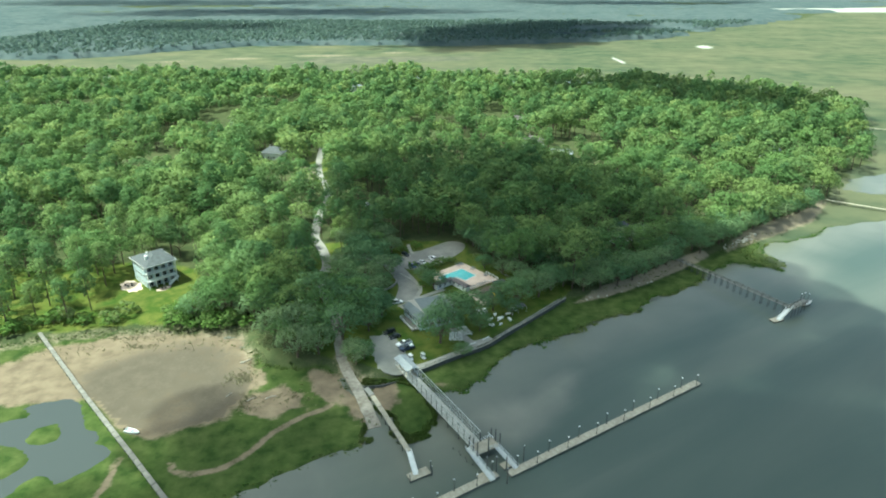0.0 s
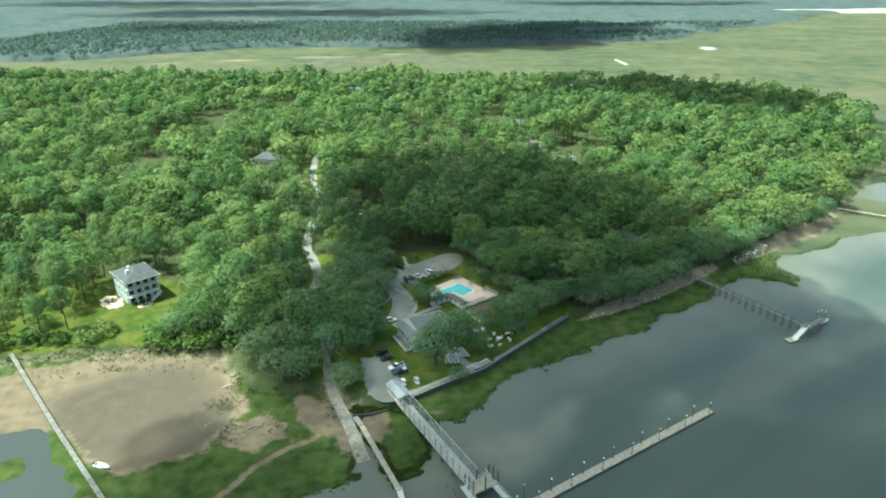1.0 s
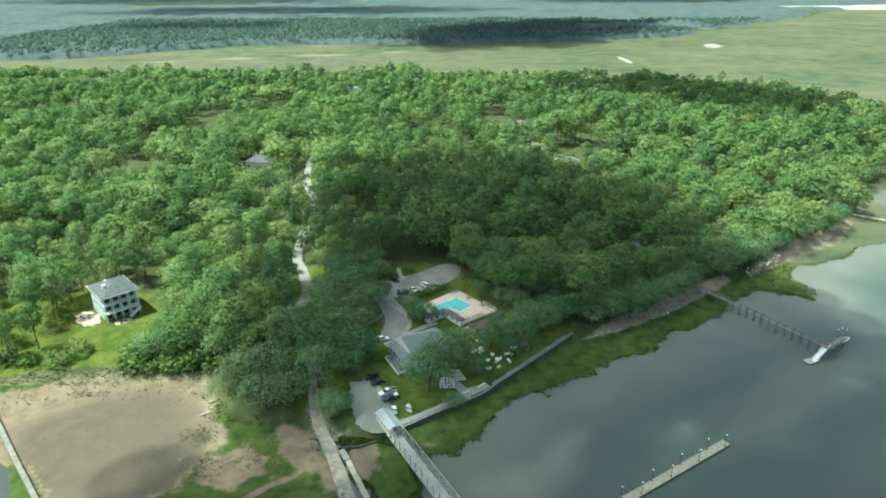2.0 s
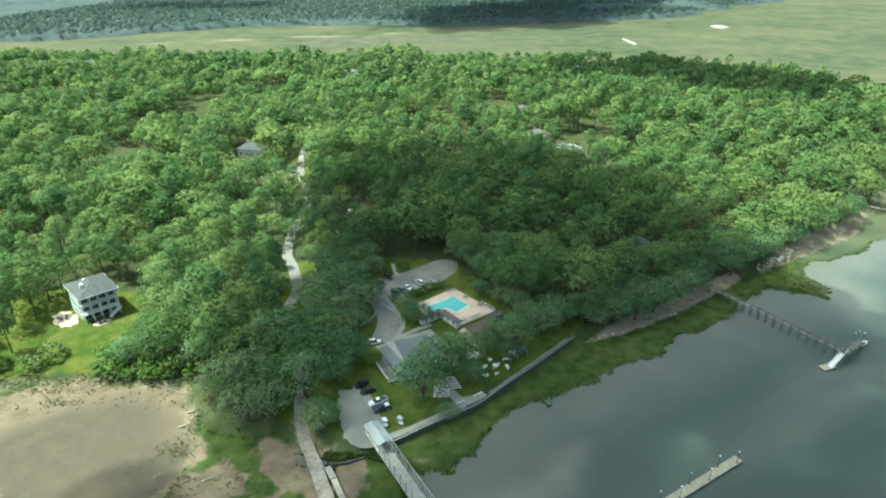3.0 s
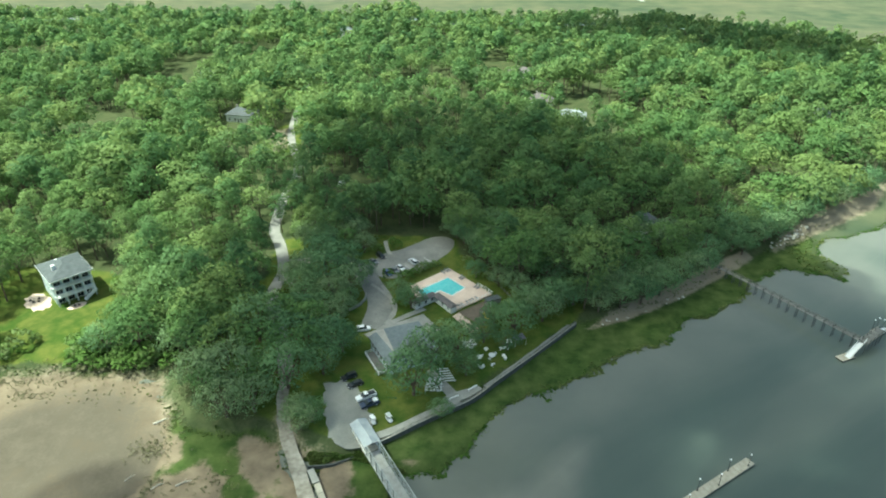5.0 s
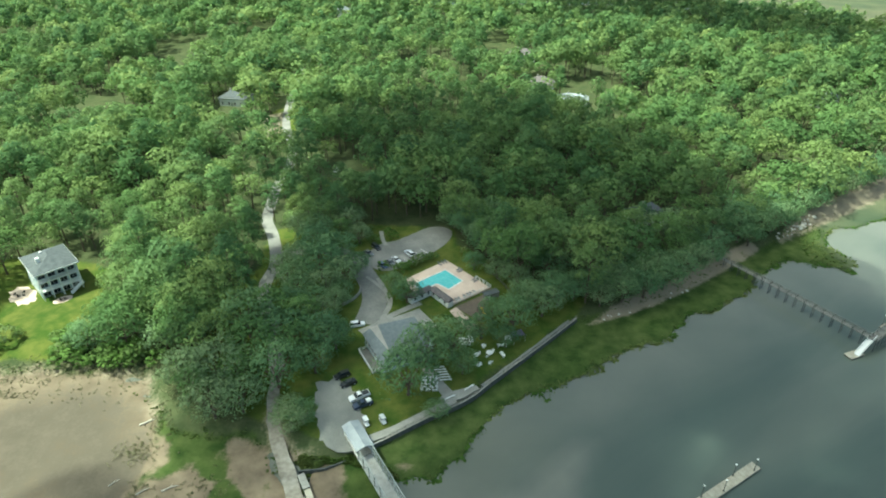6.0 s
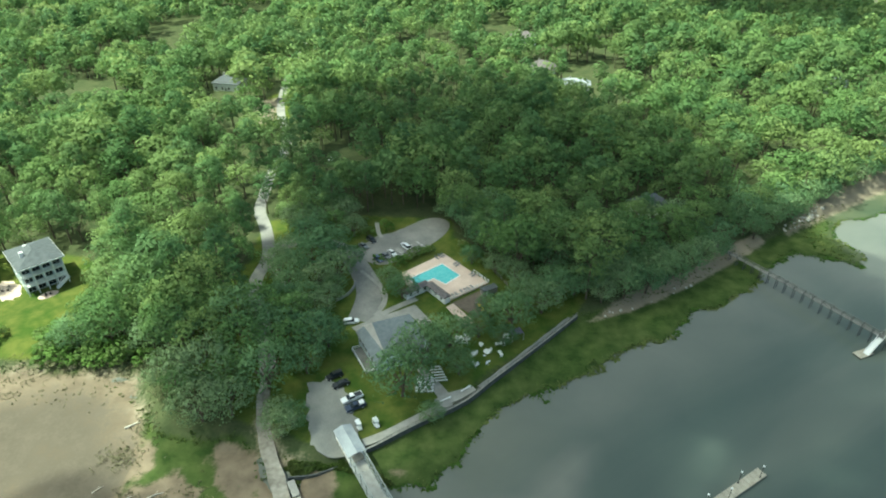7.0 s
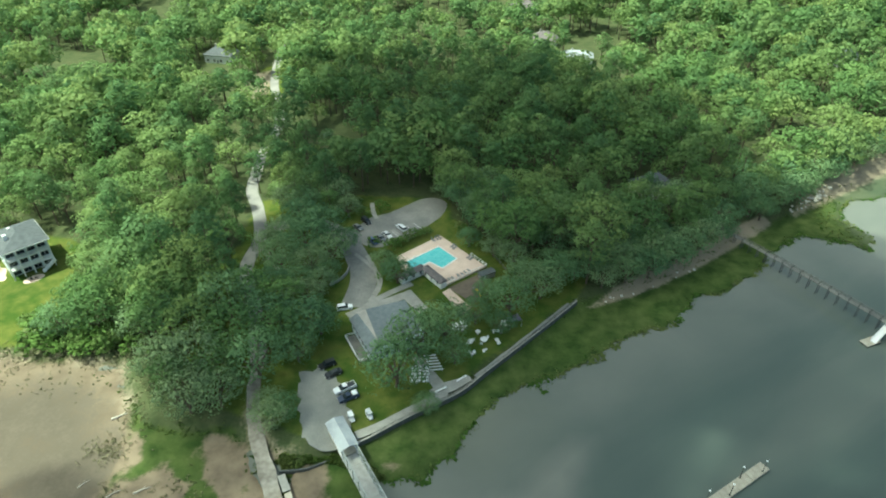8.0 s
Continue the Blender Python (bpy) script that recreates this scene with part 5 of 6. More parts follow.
# pale rocks along the wooded shore
rng = np.random.RandomState(77)
ROCKS = []
for v in range(4):
    bm = bmesh.new()
    bmesh.ops.create_icosphere(bm, subdivisions=2, radius=1.0)
    for q in bm.verts:
        q.co *= 0.8 + 0.45 * noise.noise(q.co * 1.4 + Vector((v * 3.1, 0, 0)))
        q.co.z *= 0.6
    ROCKS.append(mesh_of("rock", bm, M_ROCK))
for k in range(44):
    f = rng.rand()
    x, y = 141 + 25 * f + rng.uniform(-1.8, 1.8), 289.5 + 18.5 * f + rng.uniform(-1.8, 1.8)
    if k > 33:
        x, y = 60 + 40 * f + rng.uniform(-1.5, 1.5), 234 + 21 * f + rng.uniform(-1.5, 1.5)
    s = rng.uniform(0.35, 1.0) * (0.6 if k > 33 else 1)
    ob = new("shore_rock", ROCKS[k % 4])
    ob.matrix_basis = Matrix.LocRotScale((x, y, height(x, y) + 0.1 * s), Euler((0, 0, rng.uniform(0, 6.28))), (s * 1.3, s, s))
    tagged(ob, "pale weathered boulder on the shore below the trees", "rock", "shore rocks")

# ---- buildings ----
def window(parent, m, w, h, muntin=True):
    """A window on the plane y = 0 of m, looking along -y."""
    fr = new("window")
    fr.parent = parent
    fr.matrix_basis = m
    bm = bmesh.new()
    t = 0.12
    for x0, x1, z0, z1 in ((-w / 2 - t, -w / 2, -t, h + t), (w / 2, w / 2 + t, -t, h + t), (-w / 2, w / 2, -t, 0), (-w / 2, w / 2, h, h + t)):
        box(bm, x0, x1, -0.08, 0.02, z0, z1)
    if muntin:
        box(bm, -0.03, 0.03, -0.05, 0.0, 0, h)
    part("frame", bm, M_WHITE, fr)
    bm = bmesh.new()
    box(bm, -w / 2, w / 2, -0.03, 0.015, 0, h)
    part("pane", bm, M_DARKGLASS, fr)
    return fr


def hip_roof(bm, x0, x1, y0, y1, z0, z1, over=0.6, ridge_in=None, thick=0.18):
    """A hip roof whose ridge runs along the longer side."""
    x0, x1, y0, y1 = x0 - over, x1 + over, y0 - over, y1 + over
    w, d = x1 - x0, y1 - y0
    if w >= d:
        k = d / 2 if ridge_in is None else ridge_in
        r = [(x0 + k, (y0 + y1) / 2, z1), (x1 - k, (y0 + y1) / 2, z1)]
        e = [bm.verts.new(c) for c in ((x0, y0, z0), (x1, y0, z0), (x1, y1, z0), (x0, y1, z0))]
        a, b = [bm.verts.new(c) for c in r]
        for f in ((e[0], e[1], b, a), (e[1], e[2], b), (e[2], e[3], a, b), (e[3], e[0], a)):
            bm.faces.new(f)
    else:
        k = w / 2 if ridge_in is None else ridge_in
        e = [bm.verts.new(c) for c in ((x0, y0, z0), (x1, y0, z0), (x1, y1, z0), (x0, y1, z0))]
        a, b = bm.verts.new(((x0 + x1) / 2, y0 + k, z1)), bm.verts.new(((x0 + x1) / 2, y1 - k, z1))
        for f in ((e[0], e[1], a), (e[1], e[2], b, a), (e[2], e[3], b), (e[3], e[0], a, b)):
            bm.faces.new(f)
    lo = [bm.verts.new((v.co.x, v.co.y, z0 - thick)) for v in e]
    for i in range(4):
        j = (i + 1) % 4
        bm.faces.new((lo[i], lo[j], e[j], e[i]))
    bm.faces.new(lo[::-1])
    bmesh.ops.recalc_face_normals(bm, faces=bm.faces)


# three-storey house on the lawn; its front runs along local x, the porch looks along -y
H = pose(-125.6, 240.6, LAND_Z, 0, 0, 45.0)
house = thing("three_storey_house", "white three-storey house with stacked porches and grey hip roof", "house", H)
W, DEP, FL = 12.4, 15.6, 3.4
bm = bmesh.new()
box(bm, 0, W, 2.4, DEP, -0.3, 3 * FL)
part("wall", bm, M_PALEBLUE, house)
bm = bmesh.new()
hip_roof(bm, 0, W, 0, DEP, 3 * FL + 0.2, 3 * FL + 2.9, 0.8)
roof = part("roof", bm, M_SHINGLE, house)
bm = bmesh.new()
box(bm, -0.85, W + 0.85, -0.85, -0.8, 3 * FL - 0.1, 3 * FL + 0.22)
box(bm, -0.85, -0.8, -0.8, DEP + 0.8, 3 * FL - 0.1, 3 * FL + 0.22)
box(bm, W + 0.8, W + 0.85, -0.8, DEP + 0.8, 3 * FL - 0.1, 3 * FL + 0.22)
part("gutter", bm, M_WHITE, house)
bm = bmesh.new()
box(bm, 2.2, 3.3, 5.0, 6.1, 3 * FL + 1.0, 3 * FL + 3.2)
part("chimney", bm, M_WHITE, house)
bm = bmesh.new()
box(bm, 4.5, 5.4, 10.0, 10.7, 3 * FL + 1.6, 3 * FL + 2.8)
part("roof_vent", bm, M_WHITE, house)
for f in range(3):
    z = f * FL
    if f:
        bm = bmesh.new()
        box(bm, 0, W, 0, 2.4, z - 0.3, z)
        part("porch_floor", bm, M_WHITE, house)
        bm = bmesh.new()
        box(bm, 0, W, 0.02, 0.1, z + 0.95, z + 1.05)
        for k in range(40):
            box(bm, 0.1 + k * (W - 0.2) / 39 - 0.03, 0.1 + k * (W - 0.2) / 39 + 0.03, 0.03, 0.09, z, z + 0.95)
        part("balustrade", bm, M_WHITE, house)
    for k in range(5):
        x = 0.15 + k * (W - 0.3) / 4
        bm = bmesh.new()
        box(bm, x - 0.17, x + 0.17, 0, 0.34, z - 0.3 * (f == 0), z + FL - (0.3 if f < 2 else 0))
        part("porch_post", bm, M_WHITE, house)
    for k in range(4):
        window(house, pose(0.15 + (k + 0.5) * (W - 0.3) / 4, 2.4, z + 0.25, 0, 0, 0), 2.2, 2.6)
    for k in range(4):
        window(house, pose(0, 4.2 + k * 2.9, z + 0.8, 0, 0, -90), 1.1, 1.6)
        window(house, pose(W, 4.2 + k * 2.9, z + 0.8, 0, 0, 90), 1.1, 1.6)
st = new("stair")
st.parent = house
for k in range(14):
    bm = bmesh.new()
    z = 3.0 - k * 0.215
    box(bm, W - 2.9 - k * 0.32 + 2.6, W - 2.55 - k * 0.32 + 2.6, -1.7, -0.1, z - 0.15, z)
    part("step", bm, M_WHITE, st)
for y in (-1.75, -0.1):
    bm = bmesh.new()
    beam(bm, (W + 0.2, y, 3.0), (W - 4.3, y, 0.1), 0.08, 0.4)
    beam(bm, (W + 0.2, y, 3.9), (W - 4.3, y, 1.0), 0.1)
    part("stringer", bm, M_WHITE, st)
bm = bmesh.new()
bmesh.ops.create_circle(bm, cap_ends=True, radius=2.4, segments=24, matrix=pose(4.6, -3.0, 0.06) @ Matrix.Diagonal((1.3, 0.8, 1, 1)))
ex = bmesh.ops.extrude_face_region(bm, geom=bm.faces[:])
bmesh.ops.translate(bm, vec=(0, 0, -0.3), verts=[v for v in ex["geom"] if isinstance(v, bmesh.types.BMVert)])
bmesh.ops.recalc_face_normals(bm, faces=bm.faces)
pt = part("patio", bm, M_PAVING)
pt.matrix_basis = H
tagged(pt, "pale pink oval patio in front of the house", "patio", "", "structure")
bm = bmesh.new()
bmesh.ops.create_circle(bm, cap_ends=True, radius=4.0, segments=26, matrix=pose(-4.4, 9.0, 0.06) @ Matrix.Diagonal((0.95, 1.7, 1, 1)))
for k, v in enumerate(bm.verts):
    v.co += Vector((0.5 * math.sin(k * 1.7), 0.7 * math.sin(k * 2.3 + 1), 0))
ex = bmesh.ops.extrude_face_region(bm, geom=bm.faces[:])
bmesh.ops.translate(bm, vec=(0, 0, -0.3), verts=[v for v in ex["geom"] if isinstance(v, bmesh.types.BMVert)])
bmesh.ops.recalc_face_normals(bm, faces=bm.faces)
pt = part("side_patio", bm, M_PAVING)
pt.matrix_basis = H
tagged(pt, "cream-pink paved terrace beside the house", "patio", "", "structure")


def armchair(m, material, label, group):
    """A low outdoor chair: seat, back, arms, legs."""
    ob = thing("outdoor_chair", label, "chair", m, group)
    for nm, c in (("seat", (-0.3, 0.3, -0.3, 0.3, 0.34, 0.42)), ("backrest", (-0.3, 0.3, 0.26, 0.34, 0.42, 0.95)), ("armrest", (-0.36, -0.28, -0.3, 0.3, 0.55, 0.62)), ("armrest", (0.28, 0.36, -0.3, 0.3, 0.55, 0.62))):
        bm = bmesh.new()
        box(bm, *c)
        part(nm, bm, material, ob)
    for x in (-0.3, 0.3):
        for y in (-0.28, 0.28):
            bm = bmesh.new()
            box(bm, x - 0.03, x + 0.03, y - 0.03, y + 0.03, 0, 0.55)
            part("leg", bm, material, ob)
    return ob


CH_DARK = armchair(H @ pose(4.0, -3.4, 0.06, 0, 0, 20), M_IRON, "dark outdoor chair on the patio", "patio chairs")
for x, y, a in ((-5.6, 9.0, 40), (-4.2, 8.4, 160), (-3.6, 10.6, 230), (-6.2, 11.2, 300), (5.3, -3.6, 120)):
    copy_thing(CH_DARK, H @ pose(x, y, 0.06, 0, 0, a))

# clubhouse: local x runs north-east along the front, local y away from the river
C = pose(-8.6, 204.8, LAND_Z, 0, 0, 28.0)
club = thing("clubhouse", "pale blue clubhouse with broad low grey shingle roofs", "clubhouse", C)
bm = bmesh.new()
box(bm, 0.6, 16.4, 1.0, 15.4, -0.3, 3.9)
part("wall", bm, M_PALEBLUE, club)
bm = bmesh.new()
a = [bm.verts.new(c) for c in ((0.2, 0, 4.0), (0.2, 16.2, 4.0), (2.6, 15.6, 5.5), (3.3, 1.6, 5.9))]
b = [bm.verts.new(c) for c in ((0.2, 0, 3.75), (0.2, 16.2, 3.75), (2.6, 15.6, 3.75), (3.3, 1.6, 3.75))]
bm.faces.new(a), bm.faces.new(b[::-1])
for i in range(4):
    bm.faces.new((a[i], a[(i + 1) % 4], b[(i + 1) % 4], b[i]))
bmesh.ops.recalc_face_normals(bm, faces=bm.faces)
part("west_roof", bm, M_SHINGLE_C, club)
bm = bmesh.new()
a = [bm.verts.new(c) for c in ((3.31, 1.6, 5.9), (2.61, 15.6, 5.5), (2.5, 16.4, 5.3), (5.4, 16.4, 5.3))]
b = [bm.verts.new((v.co.x, v.co.y, 3.7)) for v in a]
bm.faces.new(a), bm.faces.new(b[::-1])
for i in range(4):
    bm.faces.new((a[i], a[(i + 1) % 4], b[(i + 1) % 4], b[i]))
bmesh.ops.recalc_face_normals(bm, faces=bm.faces)
part("valley_flashing", bm, M_SANDROAD, club, "pale wedge of flat roofing between the slopes")
bm = bmesh.new()
a = [bm.verts.new(c) for c in ((3.33, 1.6, 5.88), (17.6, 1.6, 3.6), (17.6, 16.4, 4.3), (5.42, 16.4, 5.32))]
b = [bm.verts.new((v.co.x, v.co.y, 3.4)) for v in a]
bm.faces.new(a), bm.faces.new(b[::-1])
for i in range(4):
    bm.faces.new((a[i], a[(i + 1) % 4], b[(i + 1) % 4], b[i]))
bmesh.ops.recalc_face_normals(bm, faces=bm.faces)
part("main_roof", bm, M_SHINGLE_C, club)
for k in range(6):
    window(club, pose(0.6, 2.4 + k * 2.3, 1.3, 0, 0, -90), 1.5, 1.9)
for k in range(5):
    window(club, pose(2.6 + k * 2.9, 1.0, 0.9, 0, 0, 0), 1.6, 1.6)
bm = bmesh.new()
box(bm, -2.4, 0.58, 2.0, 13.0, 0.3, 0.5)
part("porch_deck", bm, M_TIMBER, club)
for k in range(8):
    bm = bmesh.new()
    y = 2.1 + k * 10.8 / 7
    box(bm, -2.4, -2.28, y - 0.06, y + 0.06, -0.3, 1.45)
    part("porch_post", bm, M_WHITE, club)
bm = bmesh.new()
for z in (0.9, 1.4):
    box(bm, -2.42, -2.26, 2.0, 13.0, z, z + 0.09)
    box(bm, -2.4, 0.5, 12.95, 13.05, z, z + 0.09)
    box(bm, -2.4, 0.5, 1.95, 2.05, z, z + 0.09)
part("porch_rail", bm, M_WHITE, club)
bm = bmesh.new()
slab(bm, [(-14.5, 221.5), (-12, 226.5), (-1.5, 233.0), (3.5, 226.2), (6.2, 228.6), (0.2, 237.8), (-4.5, 234.8), (-12.5, 230.2), (-18.5, 226)], LAND_Z - 0.2, LAND_Z + 0.11)
tagged(part("forecourt", bm, M_CONCRETE), "pale concrete walk round the clubhouse", "paving", "", "structure")
bm = bmesh.new()
slab(bm, [(10.2, 236.5), (12.4, 238.6), (19.0, 229.2), (16.4, 226.0), (13.4, 231.0)], LAND_Z - 0.2, LAND_Z + 0.10)
tagged(part("pool_path", bm, M_PAVING), "pinkish paved path below the pool", "paving", "", "structure")

# pool, deck, pool house
DECK_Z = 3.0
DECK = [(-5.2, 255.0), (9.0, 268.0), (24.2, 249.8), (11.2, 239.6), (4.0, 249.2), (0.0, 245.4), (-3.0, 248.6)]
POOL = [(-2.4, 251.8), (8.6, 261.2), (14.8, 254.0), (10.0, 248.6), (5.8, 252.0), (0.2, 247.4)]


def ring_slab(name, outer, hole, z0, z1, material):
    """Paving with a basin cut out of it."""
    bm = bmesh.new()
    for z, flip in ((z1, False), (z0, True)):
        vs = [bm.verts.new((x, y, z)) for x, y in outer]
        hs = [bm.verts.new((x, y, z)) for x, y in hole]
        ed = [bm.edges.new((v[i], v[(i + 1) % len(v)])) for v in (vs, hs) for i in range(len(v))]
        bmesh.ops.triangle_fill(bm, edges=ed, use_beauty=True)
        if not flip:
            top, toph = vs, hs
        else:
            for t, l in ((top, vs), (toph, hs)):
                for i in range(len(t)):
                    j = (i + 1) % len(t)
                    bm.faces.new((t[i], t[j], l[j], l[i]))
    bmesh.ops.recalc_face_normals(bm, faces=bm.faces)
    return part(name, bm, material)


tagged(ring_slab("pool_deck", DECK, POOL, LAND_Z - 0.3, DECK_Z, M_PAVING), "pale pink paved deck round the swimming pool", "pool deck", "", "structure")
pool = thing("swimming_pool", "turquoise swimming pool with an angled end and white coping", "pool")
bm = bmesh.new()
slab(bm, POOL, LAND_Z - 0.25, DECK_Z - 0.14)
part("pool_water", bm, M_POOL, pool)
for i in range(len(POOL)):
    a, b = POOL[i], POOL[(i + 1) % len(POOL)]
    bm = bmesh.new()
    beam(bm, (*a, DECK_Z + 0.012), (*b, DECK_Z + 0.012), 0.32, 0.06)
    part("coping", bm, M_WHITE, pool)
for x, y, a in ((12.2, 250.6, 130), (0.6, 254.0, -45)):
    ld = new("ladder")
    ld.parent = pool
    ld.matrix_basis = pose(x, y, DECK_Z, 0, 0, a)
    for k in (-0.3, 0.3):
        bm = bmesh.new()
        tube(bm, (k, 0, -0.5), (k, 0, 0.8), 0.04, 0.04, 6)
        tube(bm, (k, 0, 0.8), (k, 0.5, 0.8), 0.04, 0.04, 6)
        tube(bm, (k, 0.5, 0.8), (k, 0.5, 0), 0.04, 0.04, 6)
        part("rail", bm, M_ALU, ld)

ph = thing("pool_house", "low L-shaped pool house with a dark roof and pale walls", "pool house")
for a, b in (((-3.2, 241.0), (3.8, 246.8)), ((4.4, 246.4), (10.6, 238.6))):
    a, b = Vector((*a, LAND_Z)), Vector((*b, LAND_Z))
    d = (b - a).normalized()
    m = Matrix.Translation(a) @ pose(0, 0, 0, 0, 0, math.degrees(math.atan2(d.y, d.x)))
    L = (b - a).length
    bm = bmesh.new()
    box(bm, 0.1, L - 0.1, -1.0, 1.0, -0.3, 2.5, m)
    part("wall", bm, M_WHITE, ph)
    bm = bmesh.new()
    hip_roof(bm, 0, L, -1.2, 1.2, 2.55, 3.1, 0.25, 0.4)
    bmesh.ops.transform(bm, matrix=m, verts=bm.verts)
    part("roof", bm, M_SHINGLE_B, ph)
    for k in range(3):
        w = window(ph, m @ pose(L * (k + 0.6) / 3.2, -1.0, 0.8), 0.9, 1.2)
bm = bmesh.new()
slab(bm, [(12.0, 238.8), (22.4, 246.6), (23.4, 240.0), (20.0, 231.0)], LAND_Z - 0.2, LAND_Z + 0.06)
tagged(part("play_area", bm, M_MULCH), "brown mulch playground below the pool fence", "playground", "", "structure")
sl = thing("slide", "small playground slide with a yellow chute", "slide", pose(20.4, 236.2, LAND_Z + 0.06, 0, 0, -50))
bm = bmesh.new()
beam(bm, (0, 0, 1.7), (2.4, 0, 0.25), 0.7, 0.12)
beam(bm, (0, 0.35, 1.85), (2.4, 0.35, 0.4), 0.08, 0.25)
beam(bm, (0, -0.35, 1.85), (2.4, -0.35, 0.4), 0.08, 0.25)
part("chute", bm, M_YELLOW, sl)
bm = bmesh.new()
box(bm, -1.2, 0, -0.6, 0.6, 1.6, 1.72)
part("platform", bm, M_TIMBER, sl)
for x in (-1.1, -0.1):
    for y in (-0.5, 0.5):
        bm = bmesh.new()
        box(bm, x - 0.06, x + 0.06, y - 0.06, y + 0.06, 0, 2.6)
        part("post", bm, M_TIMBER, sl)

sh = thing("pump_shed", "low grey timber shed with a dark flat roof beside the pool", "shed", pose(22.4, 242.2, LAND_Z, 0, 0, 30))
bm = bmesh.new()
box(bm, 0.2, 5.4, 0.2, 2.4, -0.3, 1.9)
part("wall", bm, M_TIMBER, sh)
bm = bmesh.new()
box(bm, 0, 5.6, 0, 2.6, 1.9, 2.1)
part("roof", bm, M_SHINGLE, sh)
bm = bmesh.new()
box(bm, 1.0, 1.9, 0.15, 0.25, 0, 1.8)
part("door", bm, M_GALV, sh)


def fence(pts, name, label, z=LAND_Z, h=1.2, step=1.6, material=None):
    ob = thing(name, label, "fence")
    for a, b in zip(pts, pts[1:]):
        a, b = Vector((*a, z)), Vector((*b, z))
        n = max(1, int((b - a).length / step))
        for i in range(n + 1):
            p = a.lerp(b, i / n)
            bm = bmesh.new()
            box(bm, p.x - 0.07, p.x + 0.07, p.y - 0.07, p.y + 0.07, z - 0.2, z + h)
            part("post", bm, material or M_WHITE, ob)
        bm = bmesh.new()
        for k in (0.35, 0.95):
            beam(bm, a + Vector((0, 0, h * k)), b + Vector((0, 0, h * k)), 0.09)
        part("rail", bm, material or M_WHITE, ob)
    return ob


fence([(11.4, 239.4), (24.4, 249.8), (19.5, 255.6)], "pool_fence", "white post-and-rail fence along the pool deck", DECK_Z)
fence([(19.0, 272.0), (28.0, 254.0), (30.6, 248.0)], "garden_fence", "pale timber fence behind the pool lawn", LAND_Z, 1.3, 2.0, M_TIMBER)
bm = bmesh.new()
ribbon(bm, smooth_line([(-20.6, 250.0), (-20.6, 246.4), (-22.2, 242.6), (-25.2, 239.4)], 1.0), 0.45, LAND_Z + 0.9, 1.1)
tagged(part("garden_wall", bm, M_CONCRETE), "curved low pale garden wall beside the drive", "wall", "", "structure")
bm = bmesh.new()
ribbon(bm, smooth_line([(-52, 265), (-51.4, 261.6), (-48.5, 256.5), (-43.6, 248.6), (-37.2, 240.6)], 1.5), 0.35, LAND_Z + 0.22, 0.5)
tagged(part("kerb", bm, M_CONCRETE), "pale curved concrete kerb at the edge of the road", "kerb", "", "structure")
bm = bmesh.new()
ribbon(bm, smooth_line([(-15.4, 256.0), (-13, 251), (-10.8, 245), (-9.8, 240), (-11, 235)], 1.5), 1.3, LAND_Z + 0.16, 0.4)
tagged(part("kerb_walk", bm, M_CONCRETE), "pale concrete walk edging the curved driveway", "kerb", "", "structure")
bm = bmesh.new()
ribbon(bm, smooth_line([(-14.5, 279.5), (-16.2, 284), (-17.5, 291)], 1.5), 1.6, LAND_Z + 0.085, 0.3)
tagged(part("footpath", bm, M_CONCRETE), "narrow pale footpath leaving the parking lot", "path", "", "structure")
for k in range(6):
    f = 0.12 + 0.13 * k
    p = Vector((-12, 261)).lerp(Vector((6, 277)), f)
    bm = bmesh.new()
    beam(bm, (p.x, p.y, LAND_Z + 0.075), (p.x - 3.0, p.y + 3.6, LAND_Z + 0.075), 0.18, 0.012)
    tagged(part("parking_line", bm, M_LINE), "faded white parking bay line", "road marking", "parking lines", "structure")
bm = bmesh.new()
beam(bm, (-5.6, 268.8, LAND_Z + 0.09), (-8.4, 272.2, LAND_Z + 0.09), 1.5, 0.04)
tagged(part("bay_walk", bm, M_CONCRETE), "pale concrete strip between the parking bays", "paving", "", "structure")


# pool furniture
def lounger(m):
    ob = thing("sun_lounger", "dark slatted sun lounger on the pool deck", "sun lounger", m, "pool loungers")
    bm = bmesh.new()
    box(bm, -0.33, 0.33, -0.9, 0.5, 0.3, 0.38)
    part("bed", bm, M_CARGREY, ob)
    bm = bmesh.new()
    beam(bm, (0, 0.5, 0.36), (0, 1.05, 0.85), 0.64, 0.07)
    part("backrest", bm, M_CARGREY, ob)
    for x in (-0.28, 0.28):
        for y in (-0.8, 0.4):
            bm = bmesh.new()
            box(bm, x - 0.03, x + 0.03, y - 0.03, y + 0.03, 0, 0.3)
            part("leg", bm, M_IRON, ob)
    return ob


LG = lounger(pose(6.6, 264.6, DECK_Z, 0, 0, 45))
for x, y, a in ((7.8, 265.6, 45), (8.8, 266.2, 40), (13.2, 261.0, -40), (14.0, 260.0, -45), (18.6, 254.6, -40), (19.4, 253.6, -42), (12.4, 242.2, 220), (13.4, 242.9, 216), (15.2, 244.3, 210), (16.4, 245.2, 214), (17.4, 246.0, 214), (18.6, 247.0, 220)):
    copy_thing(LG, pose(x, y, DECK_Z, 0, 0, a))


